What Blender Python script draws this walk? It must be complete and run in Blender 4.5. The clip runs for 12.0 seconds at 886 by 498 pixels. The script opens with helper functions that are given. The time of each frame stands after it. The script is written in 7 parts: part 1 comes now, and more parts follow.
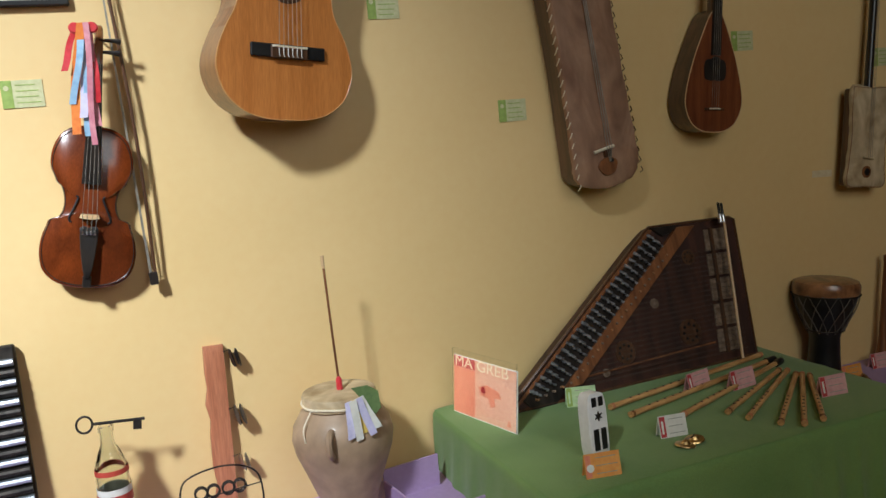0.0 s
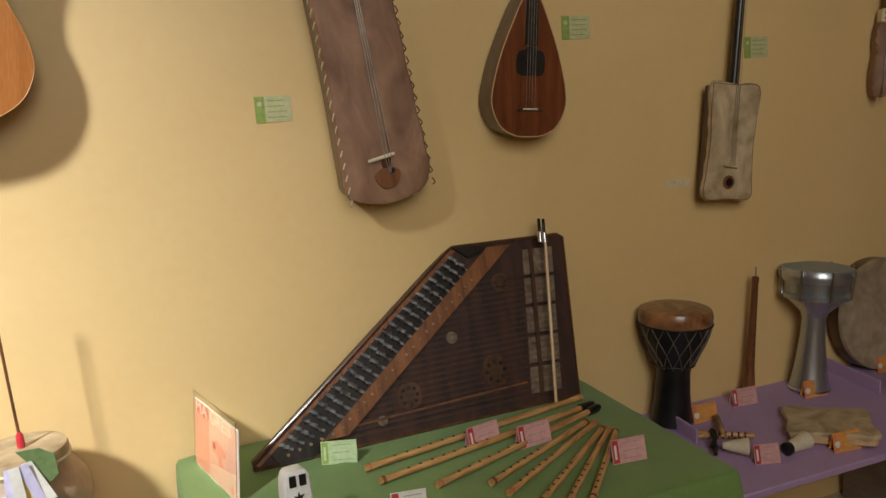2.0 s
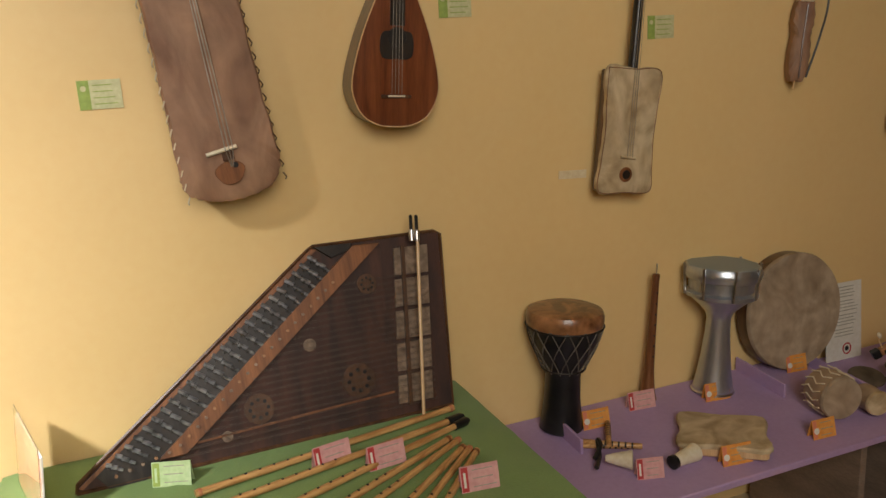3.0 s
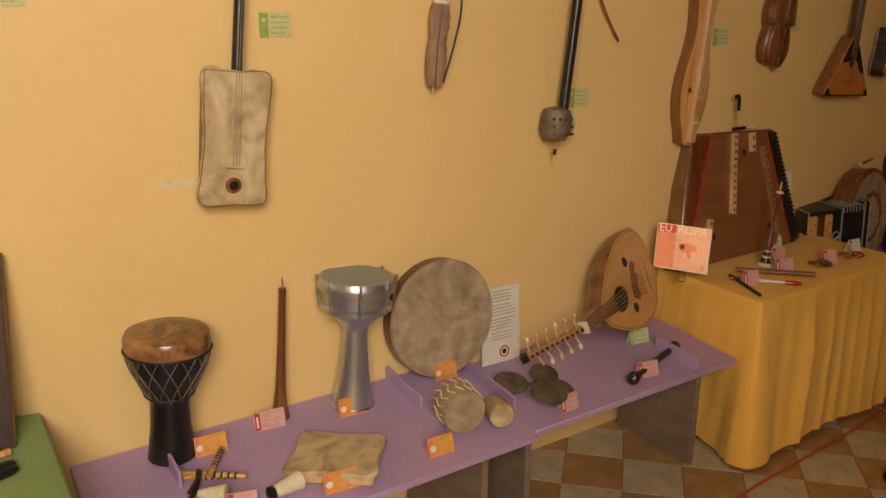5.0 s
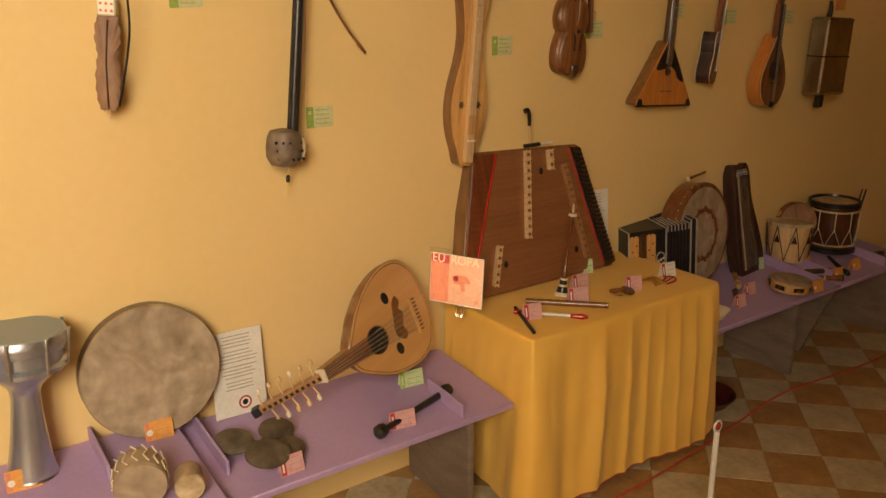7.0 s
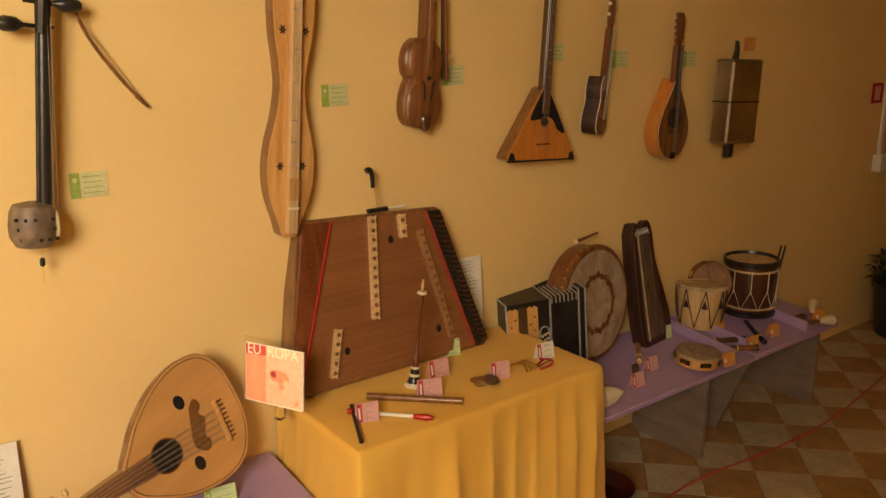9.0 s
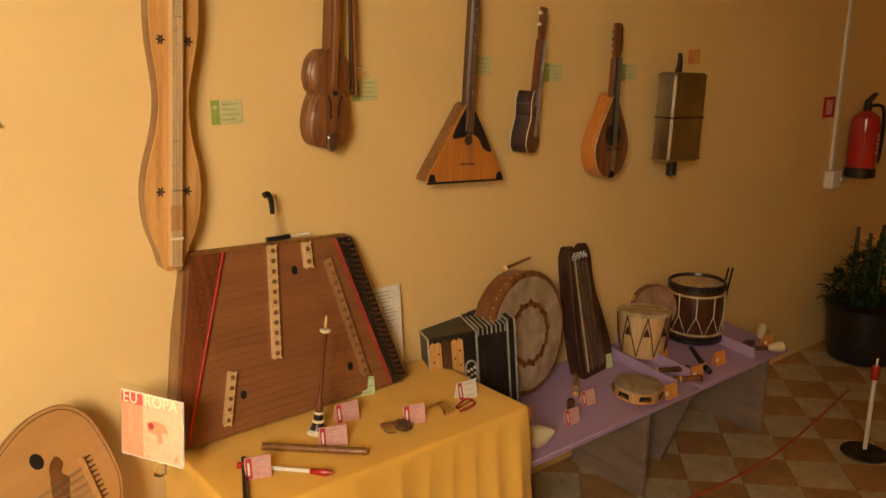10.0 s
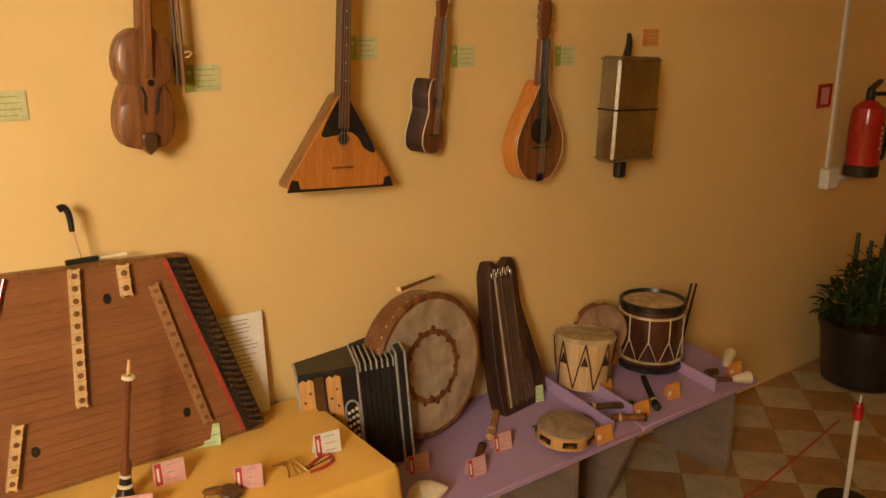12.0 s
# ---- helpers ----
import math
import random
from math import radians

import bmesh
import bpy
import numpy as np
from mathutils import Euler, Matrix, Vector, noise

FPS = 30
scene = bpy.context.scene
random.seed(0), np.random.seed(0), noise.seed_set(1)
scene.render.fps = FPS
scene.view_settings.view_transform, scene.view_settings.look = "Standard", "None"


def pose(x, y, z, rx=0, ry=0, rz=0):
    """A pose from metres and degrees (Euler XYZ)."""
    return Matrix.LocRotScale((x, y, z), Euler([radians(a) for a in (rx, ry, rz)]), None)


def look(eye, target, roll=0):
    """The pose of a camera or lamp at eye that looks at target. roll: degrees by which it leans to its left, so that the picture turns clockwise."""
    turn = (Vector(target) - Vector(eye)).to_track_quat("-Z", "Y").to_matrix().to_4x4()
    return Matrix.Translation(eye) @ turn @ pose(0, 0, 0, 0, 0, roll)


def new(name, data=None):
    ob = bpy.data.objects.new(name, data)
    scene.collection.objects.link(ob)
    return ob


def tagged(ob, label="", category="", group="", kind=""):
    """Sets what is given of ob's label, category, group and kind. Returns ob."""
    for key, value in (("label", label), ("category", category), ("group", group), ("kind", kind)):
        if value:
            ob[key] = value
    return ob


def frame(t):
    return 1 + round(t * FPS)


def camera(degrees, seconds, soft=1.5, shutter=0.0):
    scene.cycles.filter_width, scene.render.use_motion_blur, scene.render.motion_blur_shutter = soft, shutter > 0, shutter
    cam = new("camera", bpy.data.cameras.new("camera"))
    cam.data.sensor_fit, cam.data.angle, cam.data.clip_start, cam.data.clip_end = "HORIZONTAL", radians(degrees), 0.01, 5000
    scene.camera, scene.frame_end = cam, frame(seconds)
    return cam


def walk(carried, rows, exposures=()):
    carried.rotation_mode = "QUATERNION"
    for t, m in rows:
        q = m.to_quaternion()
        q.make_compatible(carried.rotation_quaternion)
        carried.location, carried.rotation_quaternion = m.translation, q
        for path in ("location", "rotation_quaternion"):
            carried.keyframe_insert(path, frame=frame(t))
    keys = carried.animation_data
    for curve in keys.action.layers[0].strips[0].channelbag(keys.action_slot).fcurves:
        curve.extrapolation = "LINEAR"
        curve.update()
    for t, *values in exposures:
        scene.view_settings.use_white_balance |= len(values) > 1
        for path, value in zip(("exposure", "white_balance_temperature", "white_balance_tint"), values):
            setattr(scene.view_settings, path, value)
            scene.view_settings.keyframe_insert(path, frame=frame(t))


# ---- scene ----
cam = camera(57.0, 12.0)
PATH = [
    (0, (-0.152, -2.057, 1.383), (0.57, -0.215, 1.092), -5.1),
    (0.5, (0.001, -1.99, 1.398), (0.746, -0.16, 1.086), -4.8),
    (1, (0.167, -1.945, 1.4), (0.924, -0.122, 1.076), -4.4),
    (1.5, (0.351, -1.937, 1.405), (1.083, -0.107, 1.064), -4.3),
    (2, (0.563, -1.941, 1.423), (1.255, -0.102, 1.05), -4.1),
    (2.5, (0.742, -1.907, 1.44), (1.424, -0.073, 1.024), -3.7),
    (2.7, (0.814, -1.879, 1.451), (1.5, -0.052, 1.011), -3.6),
    (4.3, (1.23, -1.869, 1.585), (2.182, -0.226, 0.958), -0.2),
    (4.5, (1.308, -1.895, 1.577), (2.288, -0.266, 0.958), -0.1),
    (5, (1.505, -1.983, 1.569), (2.552, -0.388, 0.97), 0.1),
    (5.5, (1.667, -2.07, 1.566), (2.765, -0.501, 0.989), 0.2),
    (6, (1.891, -2.155, 1.555), (2.992, -0.583, 0.992), -0.3),
    (6.5, (2.091, -2.179, 1.566), (3.18, -0.603, 0.99), -0.6),
    (7, (2.273, -2.137, 1.584), (3.361, -0.57, 0.986), -0.5),
    (7.2, (2.337, -2.121, 1.584), (3.427, -0.553, 0.987), -0.4),
    (8.8, (2.804, -2.028, 1.566), (3.953, -0.471, 1.059), -1.0),
    (9, (2.857, -2.021, 1.59), (4.014, -0.474, 1.073), -0.6),
    (9.5, (2.98, -1.972, 1.605), (4.18, -0.455, 1.093), -0.1),
    (10, (3.123, -1.946, 1.603), (4.338, -0.44, 1.098), -0.1),
    (10.5, (3.283, -1.908, 1.603), (4.484, -0.395, 1.084), 0.1),
    (11, (3.444, -1.888, 1.587), (4.608, -0.347, 1.066), -0.4),
    (11.5, (3.581, -1.86, 1.589), (4.721, -0.306, 1.052), -0.3),
    (12, (3.726, -1.867, 1.59), (4.865, -0.316, 1.044), -0.2),
]
walk(cam, [(t, look(eye, target, roll)) for t, eye, target, roll in PATH],
     exposures=[(0, -1.25, 5350, 4), (1.2, -1.0, 5650, 6), (2.5, -0.45, 5900, 9), (4.5, 0.5, 6750, 13), (7, 1.14, 7450, 12), (9.5, 1.62, 7850, 12), (12, 2.17, 7550, 11)])

# ---- world and light ----
world = bpy.data.worlds.new("world")
scene.world = world
world.use_nodes = True
nt = world.node_tree
sky = nt.nodes.new("ShaderNodeTexSky")
sky.sky_type, sky.sun_disc = "NISHITA", False
sky.sun_elevation, sky.sun_rotation = radians(40), radians(215)
nt.links.new(sky.outputs[0], nt.nodes["Background"].inputs[0])
nt.nodes["Background"].inputs[1].default_value = 0.1


def area(name, eye, target, watts, sx, sy, colour, spread=180):
    lamp = bpy.data.lights.new(name, "AREA")
    lamp.energy, lamp.shape, lamp.size, lamp.size_y, lamp.color, lamp.spread = watts, "RECTANGLE", sx, sy, colour, radians(spread)
    new(name, lamp).matrix_world = look(eye, target)


# high window, out of view, placed by the slant of the wall shadows
area("high_window_light", (-2.35, -3.3, 4.3), (-0.45, 0, 1.15), 37, 0.45, 0.45, (1.0, 0.94, 0.87), 34)
# wide lamp added behind the walk to light the row; no known source
area("added_room_light", (0.8, -3.36, 2.5), (2.0, 0, 1.1), 22.5, 1.5, 1.5, (1.0, 0.88, 0.70), 104)


# ---- materials ----
def shader(name):
    m = bpy.data.materials.new(name)
    m.use_nodes = True
    return m, m.node_tree, m.node_tree.nodes["Principled BSDF"]


def surface(name, a, b, rough=0.6, scale=8.0, stretch=(1, 1, 1), metal=0.0, bump=0.1, grain=90.0, coat=0.0, sheen=0.0, mix=(0.35, 0.65), distort=0.6, fleck=0.35):
    """Two tones mixed by coarse noise, finer grain on top, with relief."""
    m, t, p = shader(name)
    n, l = t.nodes, t.links
    co, mp = n.new("ShaderNodeTexCoord"), n.new("ShaderNodeMapping")
    mp.inputs["Scale"].default_value = stretch
    l.new(co.outputs["Object"], mp.inputs["Vector"])
    big, fine = n.new("ShaderNodeTexNoise"), n.new("ShaderNodeTexNoise")
    for k, s, d in ((big, scale, 5), (fine, grain, 3)):
        k.inputs["Scale"].default_value, k.inputs["Detail"].default_value = s, d
        l.new(mp.outputs[0], k.inputs["Vector"])
    big.inputs["Distortion"].default_value = distort
    r = n.new("ShaderNodeValToRGB")
    r.color_ramp.elements[0].position, r.color_ramp.elements[1].position = mix
    r.color_ramp.elements[0].color, r.color_ramp.elements[1].color = (*a, 1), (*b, 1)
    l.new(big.outputs["Fac"], r.inputs[0])
    mul = n.new("ShaderNodeMix")
    mul.data_type, mul.blend_type = "RGBA", "OVERLAY"
    mul.inputs["Factor"].default_value = fleck
    l.new(r.outputs[0], mul.inputs["A"])
    l.new(fine.outputs["Fac"], mul.inputs["B"])
    l.new(mul.outputs["Result"], p.inputs["Base Color"])
    p.inputs["Roughness"].default_value, p.inputs["Metallic"].default_value = rough, metal
    p.inputs["Coat Weight"].default_value, p.inputs["Sheen Weight"].default_value = coat, sheen
    p.inputs["Coat Roughness"].default_value = 0.15
    if bump:
        bu = n.new("ShaderNodeBump")
        bu.inputs["Strength"].default_value, bu.inputs["Distance"].default_value = bump, 0.003
        l.new(fine.outputs["Fac"], bu.inputs["Height"])
        l.new(bu.outputs[0], p.inputs["Normal"])
    return m


def wood(name, a, b, rough=0.35, coat=0.4, along="z"):
    s = {"z": (9, 9, 0.7), "x": (0.7, 9, 9), "y": (9, 0.7, 9)}[along]
    return surface(name, a, b, rough, 5.0, s, bump=0.06, grain=45, coat=coat)


M_WALL = surface("ochre_wall_paint", (0.76, 0.545, 0.235), (0.82, 0.60, 0.275), 0.5, 1.3, bump=0.06, grain=38, mix=(0.3, 0.7), fleck=0.06)
M_CEIL = surface("white_ceiling", (0.72, 0.70, 0.64), (0.78, 0.76, 0.7), 0.8, 2)
M_WHITE = surface("white_plastic", (0.75, 0.74, 0.7), (0.8, 0.79, 0.75), 0.4, 6, bump=0.02)
M_PAPER = surface("paper", (0.72, 0.7, 0.62), (0.78, 0.76, 0.68), 0.7, 12, bump=0.02)
M_PINK = surface("pink_card", (0.62, 0.33, 0.32), (0.68, 0.38, 0.36), 0.6, 20, bump=0.02)
M_RED = surface("red_print", (0.42, 0.03, 0.035), (0.5, 0.05, 0.05), 0.5, 20, bump=0.02)
M_ORANGE = surface("orange_card", (0.72, 0.30, 0.05), (0.78, 0.36, 0.08), 0.6, 20, bump=0.02)
M_GCARD = surface("pale_green_card", (0.46, 0.60, 0.30), (0.52, 0.66, 0.36), 0.6, 20, bump=0.02)
M_GDARK = surface("olive_green_print", (0.28, 0.38, 0.07), (0.33, 0.43, 0.1), 0.6, 20, bump=0.02)
M_LABEL = surface("faded_green_label", (0.56, 0.56, 0.30), (0.62, 0.60, 0.33), 0.5, 12, bump=0.02)
M_INK = surface("grey_ink", (0.30, 0.30, 0.24), (0.36, 0.35, 0.28), 0.6, 30, bump=0)
M_BLACK = surface("black_paint", (0.008, 0.008, 0.009), (0.02, 0.019, 0.018), 0.35, 9, bump=0.04)
M_EBONY = surface("ebony", (0.012, 0.010, 0.009), (0.03, 0.024, 0.02), 0.3, 6, (6, 6, 1), bump=0.05)
M_BONE = surface("bone", (0.70, 0.62, 0.44), (0.8, 0.72, 0.55), 0.4, 14, bump=0.04)
M_BRASS = surface("brass", (0.6, 0.42, 0.16), (0.75, 0.55, 0.25), 0.3, 20, metal=1.0, bump=0.03)
M_STEEL = surface("steel", (0.5, 0.5, 0.5), (0.7, 0.7, 0.7), 0.28, 14, metal=1.0, bump=0.05)
M_ALU = surface("cast_aluminium", (0.46, 0.50, 0.55), (0.58, 0.62, 0.67), 0.3, 4, (1, 1, 0.4), metal=0.85, bump=0.05, grain=120, fleck=0.12)
M_IRON = surface("dark_iron", (0.03, 0.027, 0.024), (0.07, 0.06, 0.05), 0.55, 20, metal=0.8, bump=0.2)
M_STRING = surface("string", (0.28, 0.25, 0.2), (0.4, 0.36, 0.3), 0.4, 20, metal=0.5, bump=0)
M_DULL = surface("dull_string", (0.05, 0.035, 0.025), (0.09, 0.065, 0.045), 0.5, 20, bump=0)
M_VIOLIN = surface("violin_varnish", (0.07, 0.014, 0.004), (0.24, 0.05, 0.009), 0.22, 4.5, (4, 4, 1.6), bump=0.04, coat=0.8, mix=(0.3, 0.75))
M_SPRUCE = wood("orange_spruce", (0.48, 0.17, 0.035), (0.58, 0.22, 0.05), 0.3, 0.5)
M_SIDE = wood("brown_side_wood", (0.16, 0.065, 0.02), (0.26, 0.11, 0.035), 0.3, 0.6)
M_MAHOG = wood("mahogany", (0.12, 0.032, 0.012), (0.21, 0.065, 0.022), 0.28, 0.6)
M_MAPLE = wood("honey_maple", (0.52, 0.27, 0.09), (0.66, 0.36, 0.13), 0.32, 0.5)
M_PINE = wood("pale_wood", (0.58, 0.38, 0.18), (0.72, 0.50, 0.27), 0.45, 0.2)
M_WALNUT = wood("walnut", (0.055, 0.025, 0.012), (0.12, 0.055, 0.025), 0.35, 0.4)
M_DARK = surface("old_dark_wood", (0.024, 0.0085, 0.005), (0.066, 0.022, 0.011), 0.6, 5, (6, 6, 1), bump=0.15)
M_CARVED = wood("carved_brown_wood", (0.12, 0.042, 0.013), (0.26, 0.10, 0.032), 0.45, 0.15)
M_REDWOOD = wood("reddish_board", (0.42, 0.15, 0.07), (0.58, 0.24, 0.12), 0.5, 0.1)
M_SKIN = surface("brown_goat_skin", (0.20, 0.10, 0.055), (0.42, 0.25, 0.15), 0.6, 9, (1, 1, 0.5), bump=0.5, grain=30, mix=(0.3, 0.72), distort=1.6)
M_SKINL = surface("pale_hide", (0.34, 0.24, 0.12), (0.62, 0.50, 0.31), 0.6, 8, (1, 1, 0.8), bump=0.4, grain=28, mix=(0.3, 0.62), distort=1.8)
M_SKIND = surface("grey_drum_skin", (0.26, 0.19, 0.12), (0.50, 0.40, 0.28), 0.6, 7, bump=0.25, grain=30, mix=(0.3, 0.7), distort=1.4)
M_HEAD = surface("worn_copper_skin", (0.10, 0.035, 0.012), (0.50, 0.24, 0.10), 0.32, 11, bump=0.3, grain=40, coat=0.4, mix=(0.42, 0.7))
M_LILAC = surface("lilac_paint", (0.42, 0.29, 0.50), (0.46, 0.325, 0.54), 0.5, 3, bump=0.04, fleck=0.1)
M_BOARD = surface("grey_brown_board", (0.19, 0.14, 0.105), (0.27, 0.20, 0.15), 0.6, 4, (1, 1, 4), bump=0.15)
M_GREEN = surface("green_tablecloth", (0.155, 0.26, 0.065), (0.20, 0.32, 0.085), 0.85, 3, bump=0.35, grain=420, sheen=0.2)
M_YELLOW = surface("yellow_tablecloth", (0.85, 0.49, 0.09), (0.90, 0.56, 0.12), 0.75, 3, bump=0.25, grain=420, sheen=0.1, fleck=0.15)
M_REDEDGE = surface("red_hem", (0.32, 0.04, 0.02), (0.4, 0.06, 0.03), 0.7, 20, bump=0)
M_ZITHER = surface("oiled_zither_board", (0.22, 0.085, 0.034), (0.30, 0.122, 0.05), 0.32, 4.0, (0.5, 6, 7), bump=0.04, coat=0.4, mix=(0.25, 0.75))
M_LACE = surface("grey_lace", (0.10, 0.085, 0.07), (0.17, 0.15, 0.12), 0.6, 20, bump=0)
M_QSKIN = surface("dark_fish_skin", (0.13, 0.085, 0.052), (0.29, 0.21, 0.145), 0.45, 30, bump=0.2, mix=(0.3, 0.7), distort=1.5)
M_COCO = surface("grey_brown_coconut", (0.13, 0.09, 0.06), (0.25, 0.18, 0.12), 0.5, 14, bump=0.25, grain=50)
M_TAN = wood("tan_bridge_wood", (0.30, 0.15, 0.065), (0.40, 0.21, 0.095), 0.45, 0.1)
M_DRUMRED = wood("dark_red_drum_shell", (0.045, 0.014, 0.008), (0.10, 0.032, 0.015), 0.3, 0.5)
M_OUDTOP = surface("smooth_oud_spruce", (0.50, 0.265, 0.095), (0.57, 0.315, 0.12), 0.35, 3.0, (6, 6, 0.8), bump=0.03, coat=0.4, fleck=0.12)
M_NICKEL = surface("pale_nickel", (0.40, 0.40, 0.39), (0.55, 0.55, 0.53), 0.35, 20, metal=0.4, bump=0)
M_CLAY = surface("glazed_clay", (0.34, 0.235, 0.145), (0.44, 0.32, 0.205), 0.5, 5, bump=0.15, grain=25, coat=0.08)
M_BAMBOO = surface("bamboo", (0.40, 0.19, 0.06), (0.66, 0.39, 0.15), 0.35, 14, (1, 8, 8), bump=0.08, coat=0.3)
M_TIN = surface("dull_tin", (0.30, 0.27, 0.22), (0.50, 0.46, 0.38), 0.34, 4, metal=1.0, bump=0.12, mix=(0.3, 0.7))
M_SHELL = surface("dark_carved_shell", (0.06, 0.045, 0.03), (0.14, 0.105, 0.07), 0.5, 14, bump=0.3, grain=50)
M_REDP = surface("red_enamel", (0.42, 0.012, 0.016), (0.5, 0.02, 0.02), 0.2, 4, bump=0.02, coat=0.6)
M_REDL = surface("red_line", (0.42, 0.05, 0.03), (0.55, 0.08, 0.05), 0.5, 12, bump=0)
M_LEAF = surface("dark_leaf", (0.012, 0.030, 0.009), (0.030, 0.065, 0.016), 0.45, 9, bump=0.1)
M_TERRA = surface("terracotta_tile", (0.31, 0.175, 0.068), (0.41, 0.24, 0.10), 0.4, 9, bump=0.08, grain=40, coat=0.1)
M_CREAM = surface("cream_tile", (0.40, 0.33, 0.21), (0.53, 0.445, 0.30), 0.4, 9, bump=0.08, grain=40, coat=0.1)
M_GROUT = surface("grout", (0.2, 0.15, 0.1), (0.28, 0.21, 0.14), 0.8, 20)
M_BLUE = surface("pale_blue_ribbon", (0.30, 0.48, 0.68), (0.42, 0.6, 0.78), 0.35, 20, bump=0, sheen=0.3)
M_ORIB = surface("orange_ribbon", (0.75, 0.20, 0.03), (0.85, 0.27, 0.05), 0.35, 20, bump=0, sheen=0.3)
M_PRIB = surface("pink_ribbon", (0.62, 0.22, 0.28), (0.72, 0.32, 0.36), 0.35, 20, bump=0, sheen=0.3)
M_RRIB = surface("red_ribbon", (0.55, 0.02, 0.03), (0.65, 0.04, 0.05), 0.35, 20, bump=0, sheen=0.3)
M_LRIB = surface("lilac_ribbon", (0.58, 0.55, 0.78), (0.7, 0.66, 0.85), 0.35, 20, bump=0, sheen=0.3)
M_YRIB = surface("yellow_ribbon", (0.72, 0.52, 0.1), (0.8, 0.6, 0.15), 0.35, 20, bump=0, sheen=0.3)
M_GRIB = surface("green_paper", (0.13, 0.20, 0.07), (0.17, 0.25, 0.09), 0.5, 20, bump=0)
M_SALMON = surface("salmon_print", (0.66, 0.20, 0.11), (0.74, 0.27, 0.15), 0.45, 6, bump=0)
M_CREAMP = surface("cream_print", (0.80, 0.66, 0.42), (0.84, 0.70, 0.46), 0.45, 6, bump=0)
M_PEACH = surface("peach_print", (0.70, 0.36, 0.23), (0.76, 0.43, 0.29), 0.45, 6, bump=0)


def clear(name, tint, rough=0.03):
    m, t, p = shader(name)
    p.inputs["Base Color"].default_value = (*tint, 1)
    p.inputs["Transmission Weight"].default_value, p.inputs["Roughness"].default_value, p.inputs["IOR"].default_value = 1.0, rough, 1.45
    return m


M_GLASS = clear("clear_glass", (0.92, 0.95, 0.9))
M_ACRYL = clear("acrylic", (0.97, 0.97, 0.96))
M_DRUMTOP = clear("frosted_drum_film", (0.36, 0.42, 0.42), 0.5)
M_DRUMTOP.node_tree.nodes["Principled BSDF"].inputs["Transmission Weight"].default_value = 0.25


# ---- builders ----
def thing(name, label, category, m=None, group="", kind=""):
    e = new(name)
    e.empty_display_size = 0.05
    e.matrix_world = m if m is not None else Matrix()
    return tagged(e, label, category, group, kind)


SMALL = {"printed_lines", "text_lines", "stitching", "red_studs", "pierced_holes", "frets", "fret_dots", "tuning_pins", "tuning_mechanism", "pin_ridging", "hitch_pins", "string_ties",
         "bridge_scalloping", "rosette_piercing", "tacks", "buttons", "panel_holes", "wreath_leaves", "edge_inlay", "bridge_inlay", "pegbox_inlay", "painted_zigzag", "cane_banding", "looped_pins", "label_print", "finger_holes"}


def part(name, bm, material, parent=None, label="", smooth=35):
    me = bpy.data.meshes.new(name)
    bmesh.ops.recalc_face_normals(bm, faces=bm.faces)
    bm.to_mesh(me)
    bm.free()
    me.materials.append(material)
    if smooth:
        me.shade_smooth()
        me.set_sharp_from_angle(angle=radians(smooth))
    ob = new(name, me)
    ob.parent = parent
    if name in SMALL:
        ob["kind"] = "stuff"
    return tagged(ob, label)


def curve_pts(ctrl, n=8, closed=False):
    """A smooth line through 2D or 3D control points."""
    p = [np.array(c, float) for c in ctrl]
    out = []
    k = len(p)
    for i in range(k if closed else k - 1):
        a, b, c, d = (p[(i + j) % k] if closed else p[min(max(i + j, 0), k - 1)] for j in (-1, 0, 1, 2))
        for s in range(n):
            u = s / n
            out.append(0.5 * (2 * b + (c - a) * u + (2 * a - 5 * b + 4 * c - d) * u * u + (3 * b - a - 3 * c + d) * u ** 3))
    if not closed:
        out.append(p[-1])
    return out


def symmetric(ctrl, n=6):
    """A closed outline, from its right half (x, z), top to bottom."""
    half = [(max(q[0], 0), q[1]) for q in curve_pts(ctrl, n)]
    return half + [(-x, z) for x, z in reversed(half[1:-1])]


def slab(outline, y0, y1, bevel=0.002, bm=None, bulge=0.0):
    """A plate with that outline (x, z), from y0 (front) to y1 (back), its front edge bevelled."""
    bm = bm or bmesh.new()
    c = np.mean([o[:2] for o in outline], axis=0)
    size = max(np.ptp([o[0] for o in outline]), 1e-3)
    rings = []
    k = max(0.0, 1 - 2.0 * bevel / size)
    for y, s in ((y0, k), (y0 + bevel * (1 if y1 > y0 else -1), 1), (y1, 1)):
        rings.append([bm.verts.new((c[0] + (x - c[0]) * s, y, c[1] + (z - c[1]) * s)) for x, z in outline])
    n = len(outline)
    for a, b in zip(rings, rings[1:]):
        for i in range(n):
            bm.faces.new((a[i], a[(i + 1) % n], b[(i + 1) % n], b[i]))
    if bulge:
        mid = [bm.verts.new((c[0] + (x - c[0]) * 0.55, y0 - bulge * 0.8, c[1] + (z - c[1]) * 0.55)) for x, z in outline]
        for i in range(n):
            bm.faces.new((mid[i], mid[(i + 1) % n], rings[0][(i + 1) % n], rings[0][i]))
        top = bm.verts.new((c[0], y0 - bulge, c[1]))
        for i in range(n):
            bm.faces.new((mid[i], mid[(i + 1) % n], top))
    else:
        bm.faces.new(rings[0])
    bm.faces.new(rings[-1])
    return bm


